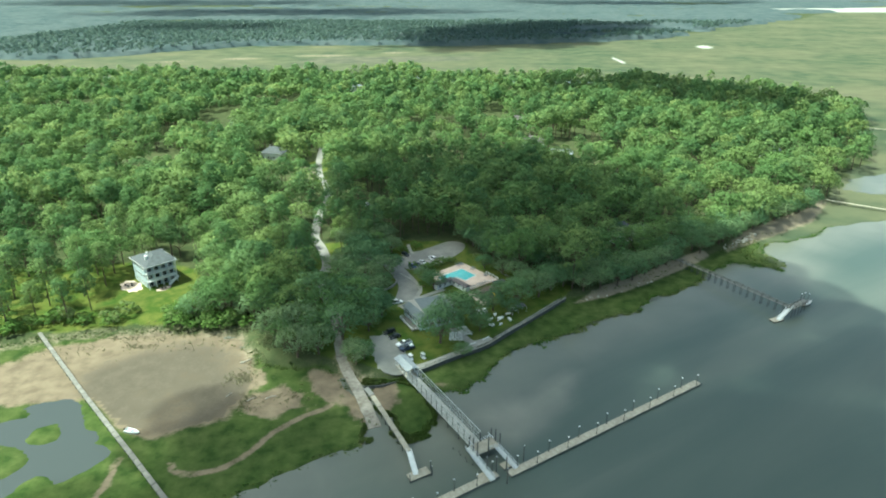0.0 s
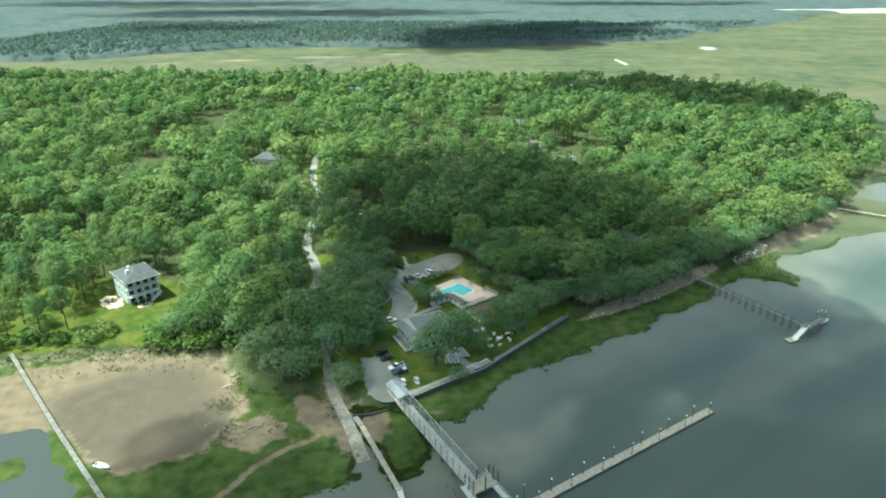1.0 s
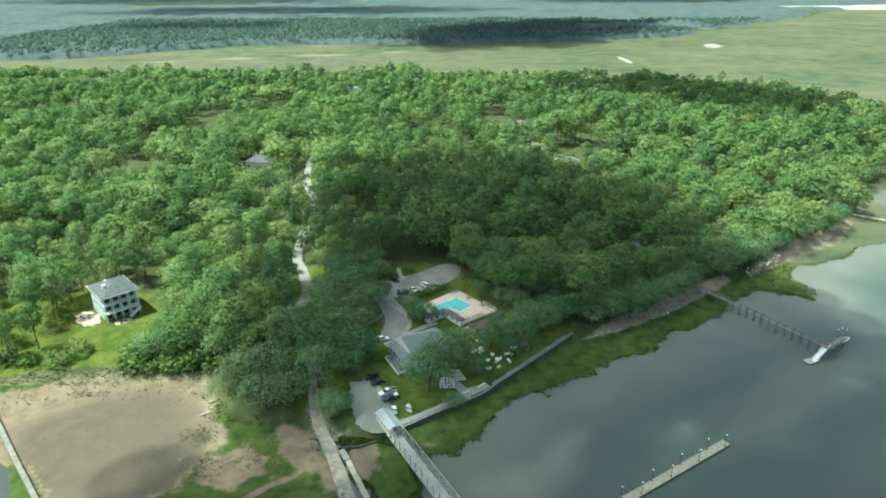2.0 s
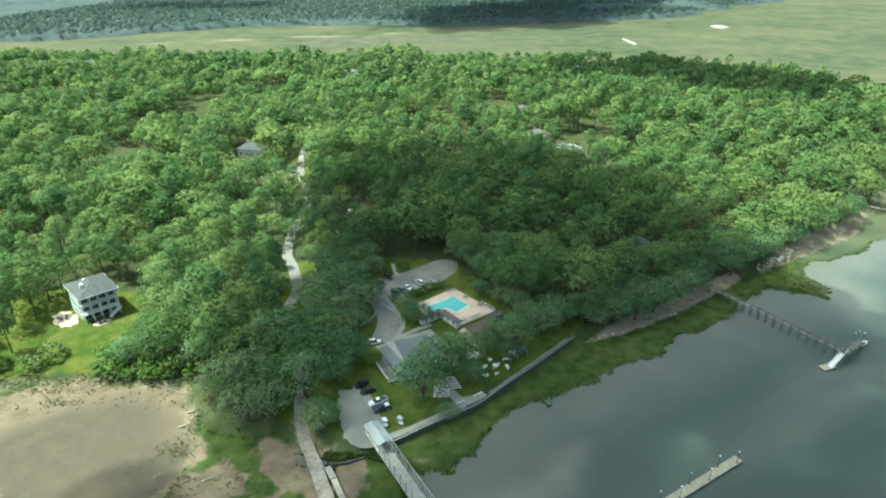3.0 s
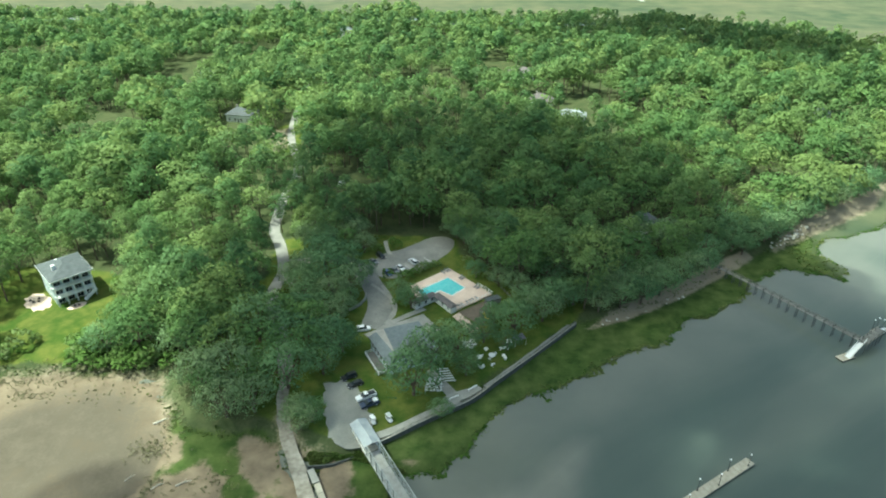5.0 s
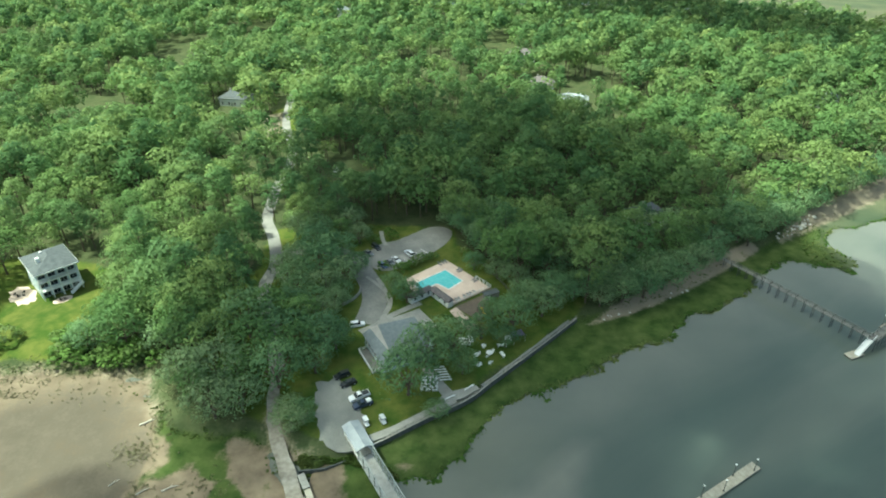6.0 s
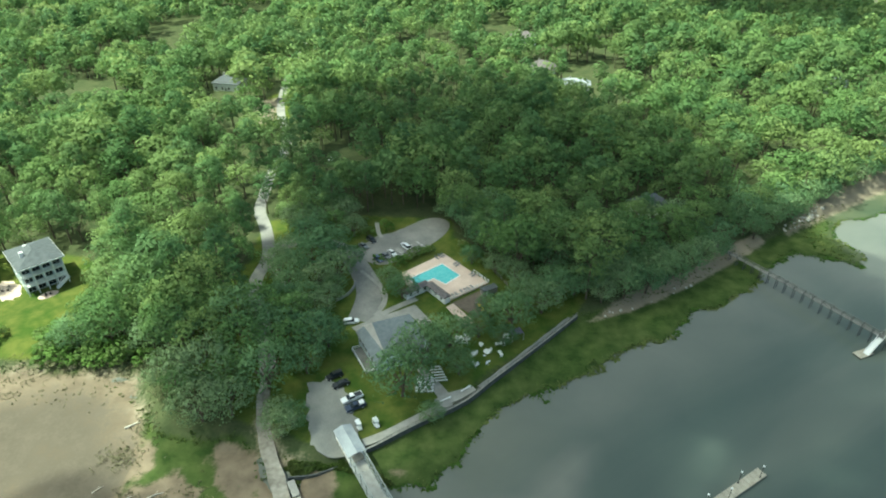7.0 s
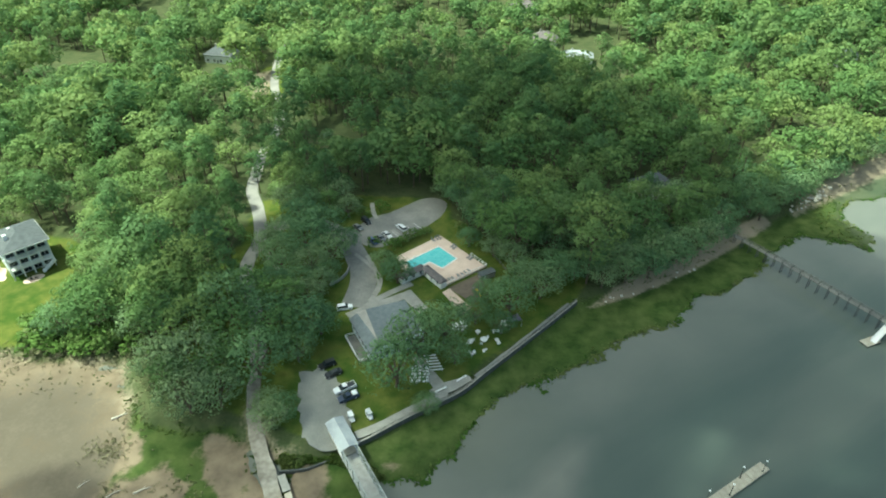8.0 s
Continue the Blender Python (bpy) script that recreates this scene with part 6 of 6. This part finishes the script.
def patio_table(m, r, square=False, long=0.0):
    ob = thing("patio_table", "white outdoor table on the shaded lawn", "table", m, "lawn tables")
    bm = bmesh.new()
    if square:
        box(bm, -long / 2, long / 2, -r, r, 0.7, 0.78)
    else:
        tube(bm, (0, 0, 0.7), (0, 0, 0.78), r, r, 20)
    part("tabletop", bm, M_WHITE, ob)
    if square:
        for x in (-long / 2 + 0.2, long / 2 - 0.2):
            bm = bmesh.new()
            box(bm, x - 0.06, x + 0.06, -r * 0.7, r * 0.7, 0, 0.7)
            part("leg", bm, M_WHITE, ob)
    else:
        bm = bmesh.new()
        tube(bm, (0, 0, 0.06), (0, 0, 0.7), 0.08, 0.06, 8)
        part("leg", bm, M_WHITE, ob)
        bm = bmesh.new()
        tube(bm, (0, 0, 0), (0, 0, 0.06), 0.4, 0.36, 10)
        part("base", bm, M_WHITE, ob)
    return ob


patio_table(pose(22.2, 214.8, LAND_Z), 1.05)
patio_table(pose(18.4, 214.0, LAND_Z), 0.8)
patio_table(pose(28.2, 222.2, LAND_Z), 0.9)
patio_table(pose(20.6, 218.0, LAND_Z), 0.75)
patio_table(pose(26.2, 218.4, LAND_Z, 0, 0, 8), 0.55, True, 2.9)
patio_table(pose(26.0, 214.2, LAND_Z, 0, 0, -72), 0.5, True, 2.2)
WH = armchair(pose(22.0, 210.2, LAND_Z), M_WHITE, "white outdoor chair on the lawn", "white lawn chairs")
rng = np.random.RandomState(41)
spots = [(22.6, 211.0), (18.8, 209.2), (19.4, 209.8), (18.1, 209.9), (17.6, 213.2), (19.2, 214.9), (21.4, 213.4), (23.3, 215.9), (28.9, 221.2), (27.3, 221.5), (29.2, 223.0)]
spots += [(15.4 + rng.uniform(-2.4, 2.4), 220.8 + rng.uniform(-2.0, 2.0)) for k in range(16)]
spots += [(2.8 + (k % 5) * 1.0 + rng.uniform(-0.2, 0.2), 199.0 + (k // 5) * 1.2 + rng.uniform(-0.2, 0.2)) for k in range(25)]
for x, y in spots:
    copy_thing(WH, pose(x, y, LAND_Z + (0.0), 0, 0, rng.uniform(0, 360)))
patio_table(pose(14.6, 220.4, LAND_Z), 1.2)
patio_table(pose(16.4, 222.0, LAND_Z), 1.0)


def bench(m, L=3.4):
    ob = thing("bench", "long white plank bench", "bench", m, "white benches")
    bm = bmesh.new()
    box(bm, -L / 2, L / 2, -0.22, 0.22, 0.42, 0.5)
    part("seat", bm, M_WHITE, ob)
    for x in (-L / 2 + 0.3, L / 2 - 0.3):
        bm = bmesh.new()
        box(bm, x - 0.05, x + 0.05, -0.18, 0.18, 0, 0.42)
        part("leg", bm, M_WHITE, ob)
    return ob


BN = bench(pose(7.2, 208.4, LAND_Z, 0, 0, 8))
for k in range(1, 6):
    copy_thing(BN, pose(7.2 + 0.42 * k, 208.4 - 1.05 * k, LAND_Z, 0, 0, 8))
copy_thing(BN, pose(10.4, 196.0, LAND_Z + 0.10, 0, 0, 32))
copy_thing(BN, pose(15.8, 200.0, LAND_Z + 0.10, 0, 0, 40))
sail = thing("shade_sail", "dull violet canvas shade sail on poles", "shade sail", pose(31.0, 221.4, LAND_Z, 0, 0, 25))
bm = bmesh.new()
vs = [bm.verts.new(c) for c in ((-1.9, -1.3, 2.9), (1.9, -1.3, 2.5), (1.9, 1.3, 2.9), (-1.9, 1.3, 2.5), (0, 0, 2.55))]
for i in range(4):
    bm.faces.new((vs[i], vs[(i + 1) % 4], vs[4]))
bmesh.ops.solidify(bm, geom=bm.faces[:], thickness=0.03)
part("canvas", bm, M_SAIL, sail)
for x, y, z in ((-1.9, -1.3, 2.95), (1.9, -1.3, 2.55), (1.9, 1.3, 2.95), (-1.9, 1.3, 2.55)):
    bm = bmesh.new()
    tube(bm, (x, y, -0.2), (x, y, z), 0.06, 0.05, 6)
    part("pole", bm, M_GALV, sail)


# ---- houses among the trees ----
def cottage(x, y, rot, w, d, h, rise, roof_m, label):
    ob = thing("wood_house", label, "house", pose(x, y, LAND_Z, 0, 0, rot), "houses in the woods")
    bm = bmesh.new()
    box(bm, 0, w, 0, d, -0.3, h)
    part("wall", bm, M_WHITE, ob)
    bm = bmesh.new()
    hip_roof(bm, 0, w, 0, d, h + 0.18, h + rise, 0.7)
    rf = part("roof", bm, roof_m, ob)
    bm = bmesh.new()
    box(bm, w * 0.3, w * 0.3 + 0.9, d * 0.45, d * 0.45 + 0.9, h + rise * 0.5, h + rise + 0.9)
    part("chimney", bm, M_CONCRETE, rf)
    for k in range(4):
        window(ob, pose(w * (k + 0.5) / 4, 0, 0.9), 1.3, 1.5)
    for k in range(2):
        window(ob, pose(0, d * (k + 0.5) / 2, 0.9, 0, 0, -90), 1.3, 1.5)
        window(ob, pose(w, d * (k + 0.5) / 2, 0.9, 0, 0, 90), 1.3, 1.5)
    bm = bmesh.new()
    box(bm, w * 0.5 - 0.5, w * 0.5 + 0.5, -0.06, 0.0, 0, 2.1)
    part("door", bm, M_CARGREY, ob)
    return ob


cottage(-136, 457, -12, 17, 12, 4.6, 4.4, M_SHINGLE, "white house with a grey hip roof in a clearing")
cottage(62, 490, -18, 16, 12, 5.0, 4.6, M_SHINGLE_B, "white house with a dark brown roof among trees")
cottage(78, 458, -10, 18, 9, 4.2, 3.0, M_METALROOF, "white house with a pale metal roof among trees")
cottage(58, 566, 8, 18, 12, 6.0, 4.0, M_SHINGLE_B, "white house with a dark roof deep in the woods")
cottage(-108, 752, 0, 12, 8, 9.0, 3.0, M_SHINGLE_C, "tall pale house showing above the woods")
cottage(86, 292, 24, 14, 10, 5.0, 4.2, M_SHINGLE, "grey-roofed house hidden among shaded trees")
cottage(242, 450, 35, 14, 10, 6.0, 4.0, M_SHINGLE_C, "grey-roofed house near the wooded shore")

bm = bmesh.new()
slab(bm, [(-206, 612), (-198, 618), (-186, 604), (-181, 572), (-188, 562), (-197, 576), (-203, 594)], LAND_Z - 0.3, LAND_Z + 0.04)
tagged(part("forest_pond", bm, M_WATER), "small dark teal pond in a forest clearing", "pond", "", "structure")


# ---- vehicles ----
def loft(bm, sections):
    """A hull through rectangular sections (x, half width, z low, z high)."""
    rows = [[bm.verts.new(c) for c in ((x, -w, a), (x, w, a), (x, w * t, b), (x, -w * t, b))] for x, w, a, b, t in sections]
    for p, q in zip(rows, rows[1:]):
        for k in range(4):
            bm.faces.new((p[k], p[(k + 1) % 4], q[(k + 1) % 4], q[k]))
    bm.faces.new(rows[0]), bm.faces.new(rows[-1][::-1])
    bmesh.ops.recalc_face_normals(bm, faces=bm.faces)


def vehicle(name, label, m, material, shape, cargo=None, L=4.8):
    ob = thing(name, label, "car" if name != "pickup_truck" else "pickup truck", m, "parked vehicles")
    k = L / 4.8
    hw = 0.93 if shape != "pickup" else 1.0
    bm = bmesh.new()
    loft(bm, [(-2.4 * k, hw * 0.9, 0.42, 0.80, 0.92), (-2.2 * k, hw, 0.30, 0.98, 0.93), (-1.0 * k, hw, 0.28, 1.02, 0.94), (0.9 * k, hw, 0.28, 1.0, 0.94), (2.0 * k, hw, 0.30, 0.90, 0.92), (2.4 * k, hw * 0.86, 0.42, 0.68, 0.9)] if shape != "pickup" else
         [(-2.4 * k, hw * 0.95, 0.5, 1.15, 0.96), (-2.3 * k, hw, 0.45, 1.2, 0.96), (-0.55 * k, hw, 0.42, 1.2, 0.95), (0.95 * k, hw, 0.42, 1.15, 0.94), (2.1 * k, hw, 0.45, 1.08, 0.93), (2.4 * k, hw * 0.92, 0.5, 0.9, 0.92)])
    body = part("body", bm, material, ob)
    x0, x1, zr = {"sedan": (-1.75, 1.0, 1.45), "suv": (-2.25, 1.05, 1.72), "pickup": (-0.55, 1.15, 1.85)}[shape]
    zb = 1.0 if shape != "pickup" else 1.17
    sl = 0.55 if shape == "sedan" else 0.2
    bm = bmesh.new()
    loft(bm, [(x0 * k, hw * 0.9, zb, zb + 0.04, 0.97), ((x0 + sl) * k, hw * 0.86, zb, zr - 0.05, 0.82), ((x1 - 0.75) * k, hw * 0.86, zb, zr - 0.05, 0.82), (x1 * k, hw * 0.9, zb, zb + 0.04, 0.97)])
    part("glasshouse", bm, M_DARKGLASS, ob, "dark tinted windows")
    bm = bmesh.new()
    box(bm, (x0 + sl - 0.05) * k, (x1 - 0.70) * k, -hw * 0.70, hw * 0.70, zr - 0.05, zr)
    part("roof", bm, material, ob)
    if shape == "pickup":
        bm = bmesh.new()
        box(bm, -2.25 * k, -0.65 * k, -hw * 0.82, hw * 0.82, 1.19, 1.215)
        part("bed", bm, M_CARBLACK, ob, "dark open cargo bed")
        if cargo:
            bm = bmesh.new()
            box(bm, -2.1 * k, -1.0 * k, -hw * 0.7, hw * 0.7, 1.22, 1.55)
            part("bed_box", bm, M_CARWHITE, ob, "white box in the bed")
    for x in (-1.5 * k, 1.5 * k):
        for y in (-hw + 0.06, hw - 0.06):
            bm = bmesh.new()
            tube(bm, (x, y - 0.11, 0.34), (x, y + 0.11, 0.34), 0.34, 0.34, 14)
            wh = part("wheel", bm, M_TYRE, ob)
            bm = bmesh.new()
            tube(bm, (x, y - 0.12, 0.34), (x, y + 0.12, 0.34), 0.2, 0.2, 10)
            part("rim", bm, M_ALU, wh)
    for y in (-hw * 0.62, hw * 0.62):
        bm = bmesh.new()
        box(bm, 2.3 * k, 2.41 * k, y - 0.17, y + 0.17, 0.66, 0.8)
        part("headlight", bm, M_LAMPGLOBE, ob)
    return ob


G = LAND_Z + 0.05
vehicle("pickup_truck", "white crew-cab pickup truck with a dark bed", pose(-14.2, 196.0, G, 0, 0, 212), M_CARWHITE, "pickup", None, 5.9)
vehicle("pickup_truck", "navy pickup truck carrying a white box", pose(-12.9, 193.0, G, 0, 0, 210), M_CARNAVY, "pickup", True, 5.4)
vehicle("car", "black sedan parked on the gravel lot", pose(-18.0, 201.2, G, 0, 0, 212), M_CARBLACK, "sedan")
vehicle("car", "black sport utility car under the oaks", pose(-20.2, 204.4, G, 0, 0, 212), M_CARBLACK, "suv")
vehicle("car", "white sport utility car beside the driveway", pose(-18.9, 228.2, LAND_Z + 0.06, 0, 0, 14), M_CARWHITE, "suv", None, 4.7)
G = LAND_Z + 0.07
vehicle("car", "white car parked in the asphalt lot", pose(-5.0, 272.6, G, 0, 0, 128), M_CARWHITE, "suv", None, 4.9)
vehicle("car", "silver-white car parked nose to the hedge", pose(-9.6, 267.8, G, 0, 0, -52), M_ALU, "sedan", None, 4.5)
vehicle("car", "dark grey car parked nose to the hedge", pose(-11.6, 265.8, G, 0, 0, -52), M_CARGREY, "sedan", None, 4.5)
vehicle("car", "blue car parked nose to the hedge", pose(-14.2, 264.0, G, 0, 0, -52), M_CARBLUE, "sedan", None, 4.6)
vehicle("car", "black car parked across the lot", pose(-18.0, 277.0, G, 0, 0, -50), M_CARBLACK, "suv", None, 4.8)
vehicle("car", "dark grey car at the shaded end of the lot", pose(-20.4, 272.6, G, 0, 0, -46), M_CARGREY, "sedan", None, 4.6)
vehicle("car", "white car on a driveway among the trees", pose(-45.0, 352, LAND_Z + 0.02, 0, 0, 70), M_CARWHITE, "suv", None, 4.8)


def golf_cart(m, roof_m, label):
    ob = thing("golf_cart", label, "golf cart", m, "golf carts")
    bm = bmesh.new()
    loft(bm, [(-1.2, 0.55, 0.3, 0.75, 0.95), (-0.4, 0.6, 0.25, 0.8, 0.95), (0.35, 0.6, 0.25, 0.4, 0.95), (0.75, 0.6, 0.25, 0.75, 0.9), (1.2, 0.5, 0.3, 0.6, 0.85)])
    part("body", bm, M_CARWHITE, ob)
    bm = bmesh.new()
    box(bm, -1.15, 0.7, -0.6, 0.6, 1.82, 1.9)
    part("canopy", bm, roof_m, ob)
    bm = bmesh.new()
    box(bm, -0.6, -0.1, -0.55, 0.55, 0.78, 0.9)
    box(bm, -0.68, -0.58, -0.55, 0.55, 0.85, 1.3)
    part("seat", bm, M_CARGREY, ob)
    for x, y in ((-1.05, -0.52), (-1.05, 0.52), (0.62, -0.52), (0.62, 0.52)):
        bm = bmesh.new()
        tube(bm, (x, y, 0.6), (x, y, 1.84), 0.03, 0.03, 6)
        part("canopy_post", bm, M_ALU, ob)
    for x in (-0.8, 0.8):
        for y in (-0.52, 0.52):
            bm = bmesh.new()
            tube(bm, (x, y - 0.1, 0.24), (x, y + 0.1, 0.24), 0.24, 0.24, 12)
            part("wheel", bm, M_TYRE, ob)
    return ob


golf_cart(pose(-6.9, 187.2, LAND_Z + 0.02, 0, 0, -58), M_GALV, "white golf cart with a grey canopy on the grass")
golf_cart(pose(-11.2, 186.4, LAND_Z + 0.02, 0, 0, -60), M_CARWHITE, "white golf cart parked behind the pier shelter")

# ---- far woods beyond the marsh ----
def woods_lay(x, y):
    up = sstep(-4, 14, woods_edge(x, y))
    gaps = sstep(-0.22, -0.06, fbm(x * 0.6 + 900, y, 380.0))
    z = -3 + up * gaps * (12 + 9 * fbm(x, y, 22.0) + 6 * (LATTICE[(x * 3.7).astype(int) % 256, (y * 2.9).astype(int) % 256] - 0.5))
    return z, {}


# distance haze is put into this base colour, bluer and paler than leaves
M_HAZYWOODS = surface("far_woods", (0.054, 0.080, 0.084), (0.092, 0.116, 0.116), 0.012, 0.95, 4.0, 0.6, 3.0, 0.0, 0.0, 0.05)
sheet("far_woods", graded(-5200, -1100, 1000, 5200, 13.0, 1.06), graded(1040, 1050, 2000, 6800, 13.0, 1.05), woods_lay, M_HAZYWOODS, "green woods stretching to the horizon, tinted blue with distance haze", "woodland", "stuff")



def far_crowns(seed):
    """The nearer part of those woods as rounded crowns of a few large sprays each."""
    g = np.random.RandomState(seed)
    x, y = np.meshgrid(np.arange(-950, 1000, 13.0), np.arange(1130, 2150, 16.0))
    x, y = (x + g.uniform(-5, 5, x.shape)).ravel(), (y + g.uniform(-6, 6, y.shape)).ravel()
    ok = (woods_edge(x, y) > 2) & (np.abs(x) < 0.74 * y + 30) & (fbm(x * 0.6 + 900, y, 380.0) > -0.10) & (g.rand(len(x)) < 0.9)
    x, y = x[ok], y[ok]
    cen = np.array([(0, 0, 0.62), (0.16, 0.1, 0.8), (-0.17, 0.05, 0.72), (0.02, -0.18, 0.66)])
    rad = np.array([(0.3, 0.3, 0.3), (0.2, 0.2, 0.18), (0.2, 0.2, 0.2), (0.22, 0.22, 0.2)])
    forms = [leaf_quads(g, cen, rad, 3, 0.21, 0.1, (0.9, 1.03)) for k in range(8)]
    size = 17 + 9 * fbm(x, y, 60.0) + g.uniform(-3, 3, len(x))
    pick = g.randint(8, size=len(x))
    q = np.stack([forms[k][0] for k in pick]) * size[:, None, None, None] + np.stack([x, y, 0.4 + 0 * x], 1)[:, None, None, :]
    nrm = np.stack([forms[k][1] for k in pick])
    tagged(new("far_tree_crowns", quads_mesh("far_tree_crowns", q.reshape(-1, 4, 3), M_HAZYLEAF, np.repeat(g.rand(len(x)), q.shape[1]), nrm.reshape(-1, 4, 3))), "rounded dull green crowns of distant woods, paled by a haze tint", "woodland", "", "stuff")


# leaf tones of the far crowns carry the same bluish haze
M_HAZYLEAF = foliage("hazy_far_leaves", [(0.0, (0.092, 0.140, 0.124)), (0.5, (0.102, 0.152, 0.128)), (1.0, (0.114, 0.162, 0.130))], 0.5)
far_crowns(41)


# ---- clouds whose shade lies on the woods ----
def cloud(shade, seed, cell=20.0, h=520.0, material=None):
    """A flat-bottomed heap of puffs whose shadow covers the outline shade."""
    rng = np.random.RandomState(seed)
    p = np.array(shade, float)
    x, y = np.meshgrid(np.arange(p[:, 0].min() - cell, p[:, 0].max() + cell, cell), np.arange(p[:, 1].min() - cell, p[:, 1].max() + cell, cell))
    x, y = (x + rng.uniform(-0.4, 0.4, x.shape) * cell).ravel(), (y + rng.uniform(-0.4, 0.4, y.shape) * cell).ravel()
    d = sdf(shade, x, y)
    bm = bmesh.new()
    up = SUN_DIR * (h / SUN_DIR.z)
    for a, b, e in zip(x, y, d):
        if e > rng.uniform(-1.6, 0.6) * cell * (cell > 21):
            r = cell * (0.72 + 0.50 * max(-0.8, min(1.0, e / (2.0 * cell)))) * rng.uniform(0.9, 1.15)
            m = pose(a + up.x, b + up.y, h + rng.uniform(0, 0.6) * max(0, min(e, 60)), rng.uniform(0, 90)) @ Matrix.Diagonal((r, r, r * 0.8, 1))
            bmesh.ops.create_icosphere(bm, subdivisions=2, radius=1.0, matrix=m)
    ob = part("cloud", bm, material or M_CLOUD, None, "", True)
    return tagged(ob, "flat-bottomed white fair-weather cloud", "cloud", "", "stuff")


cloud([(-60, 226), (-54, 197), (-66, 172), (-92, 140), (-130, 60), (60, 20), (215, 60), (198, 180), (164, 256), (142, 294), (131, 340), (112, 392), (80, 428), (30, 446), (-14, 444), (-52, 418), (-54, 350), (-48, 280), (-64, 250)], 1)
cloud([(130, 735), (205, 690), (252, 660), (268, 595), (322, 560), (395, 615), (400, 680), (330, 720), (300, 800), (205, 838), (140, 790)], 2, 24.0, 520.0)
cloud([(-90, 1330), (0, 1290), (250, 1370), (500, 1650), (640, 2080), (420, 2080), (200, 2020), (-30, 1720)], 3, 44.0, 520.0)
cloud([(-830, 1720), (-600, 1700), (-430, 1800), (-500, 1950), (-800, 1900)], 4, 50.0, 520.0, M_CLOUD_THIN)
cloud([(-1400, 2600), (-300, 2500), (300, 2900), (-200, 3300), (-1300, 3100)], 5, 130.0, 700.0, M_CLOUD_THIN)
cloud([(600, 3900), (1600, 3900), (2200, 4600), (500, 4700)], 6, 160.0, 700.0, M_CLOUD_THIN)
cloud([(-2600, 3900), (-900, 4000), (-700, 4700), (-2600, 4800)], 7, 190.0, 700.0, M_CLOUD_THIN)
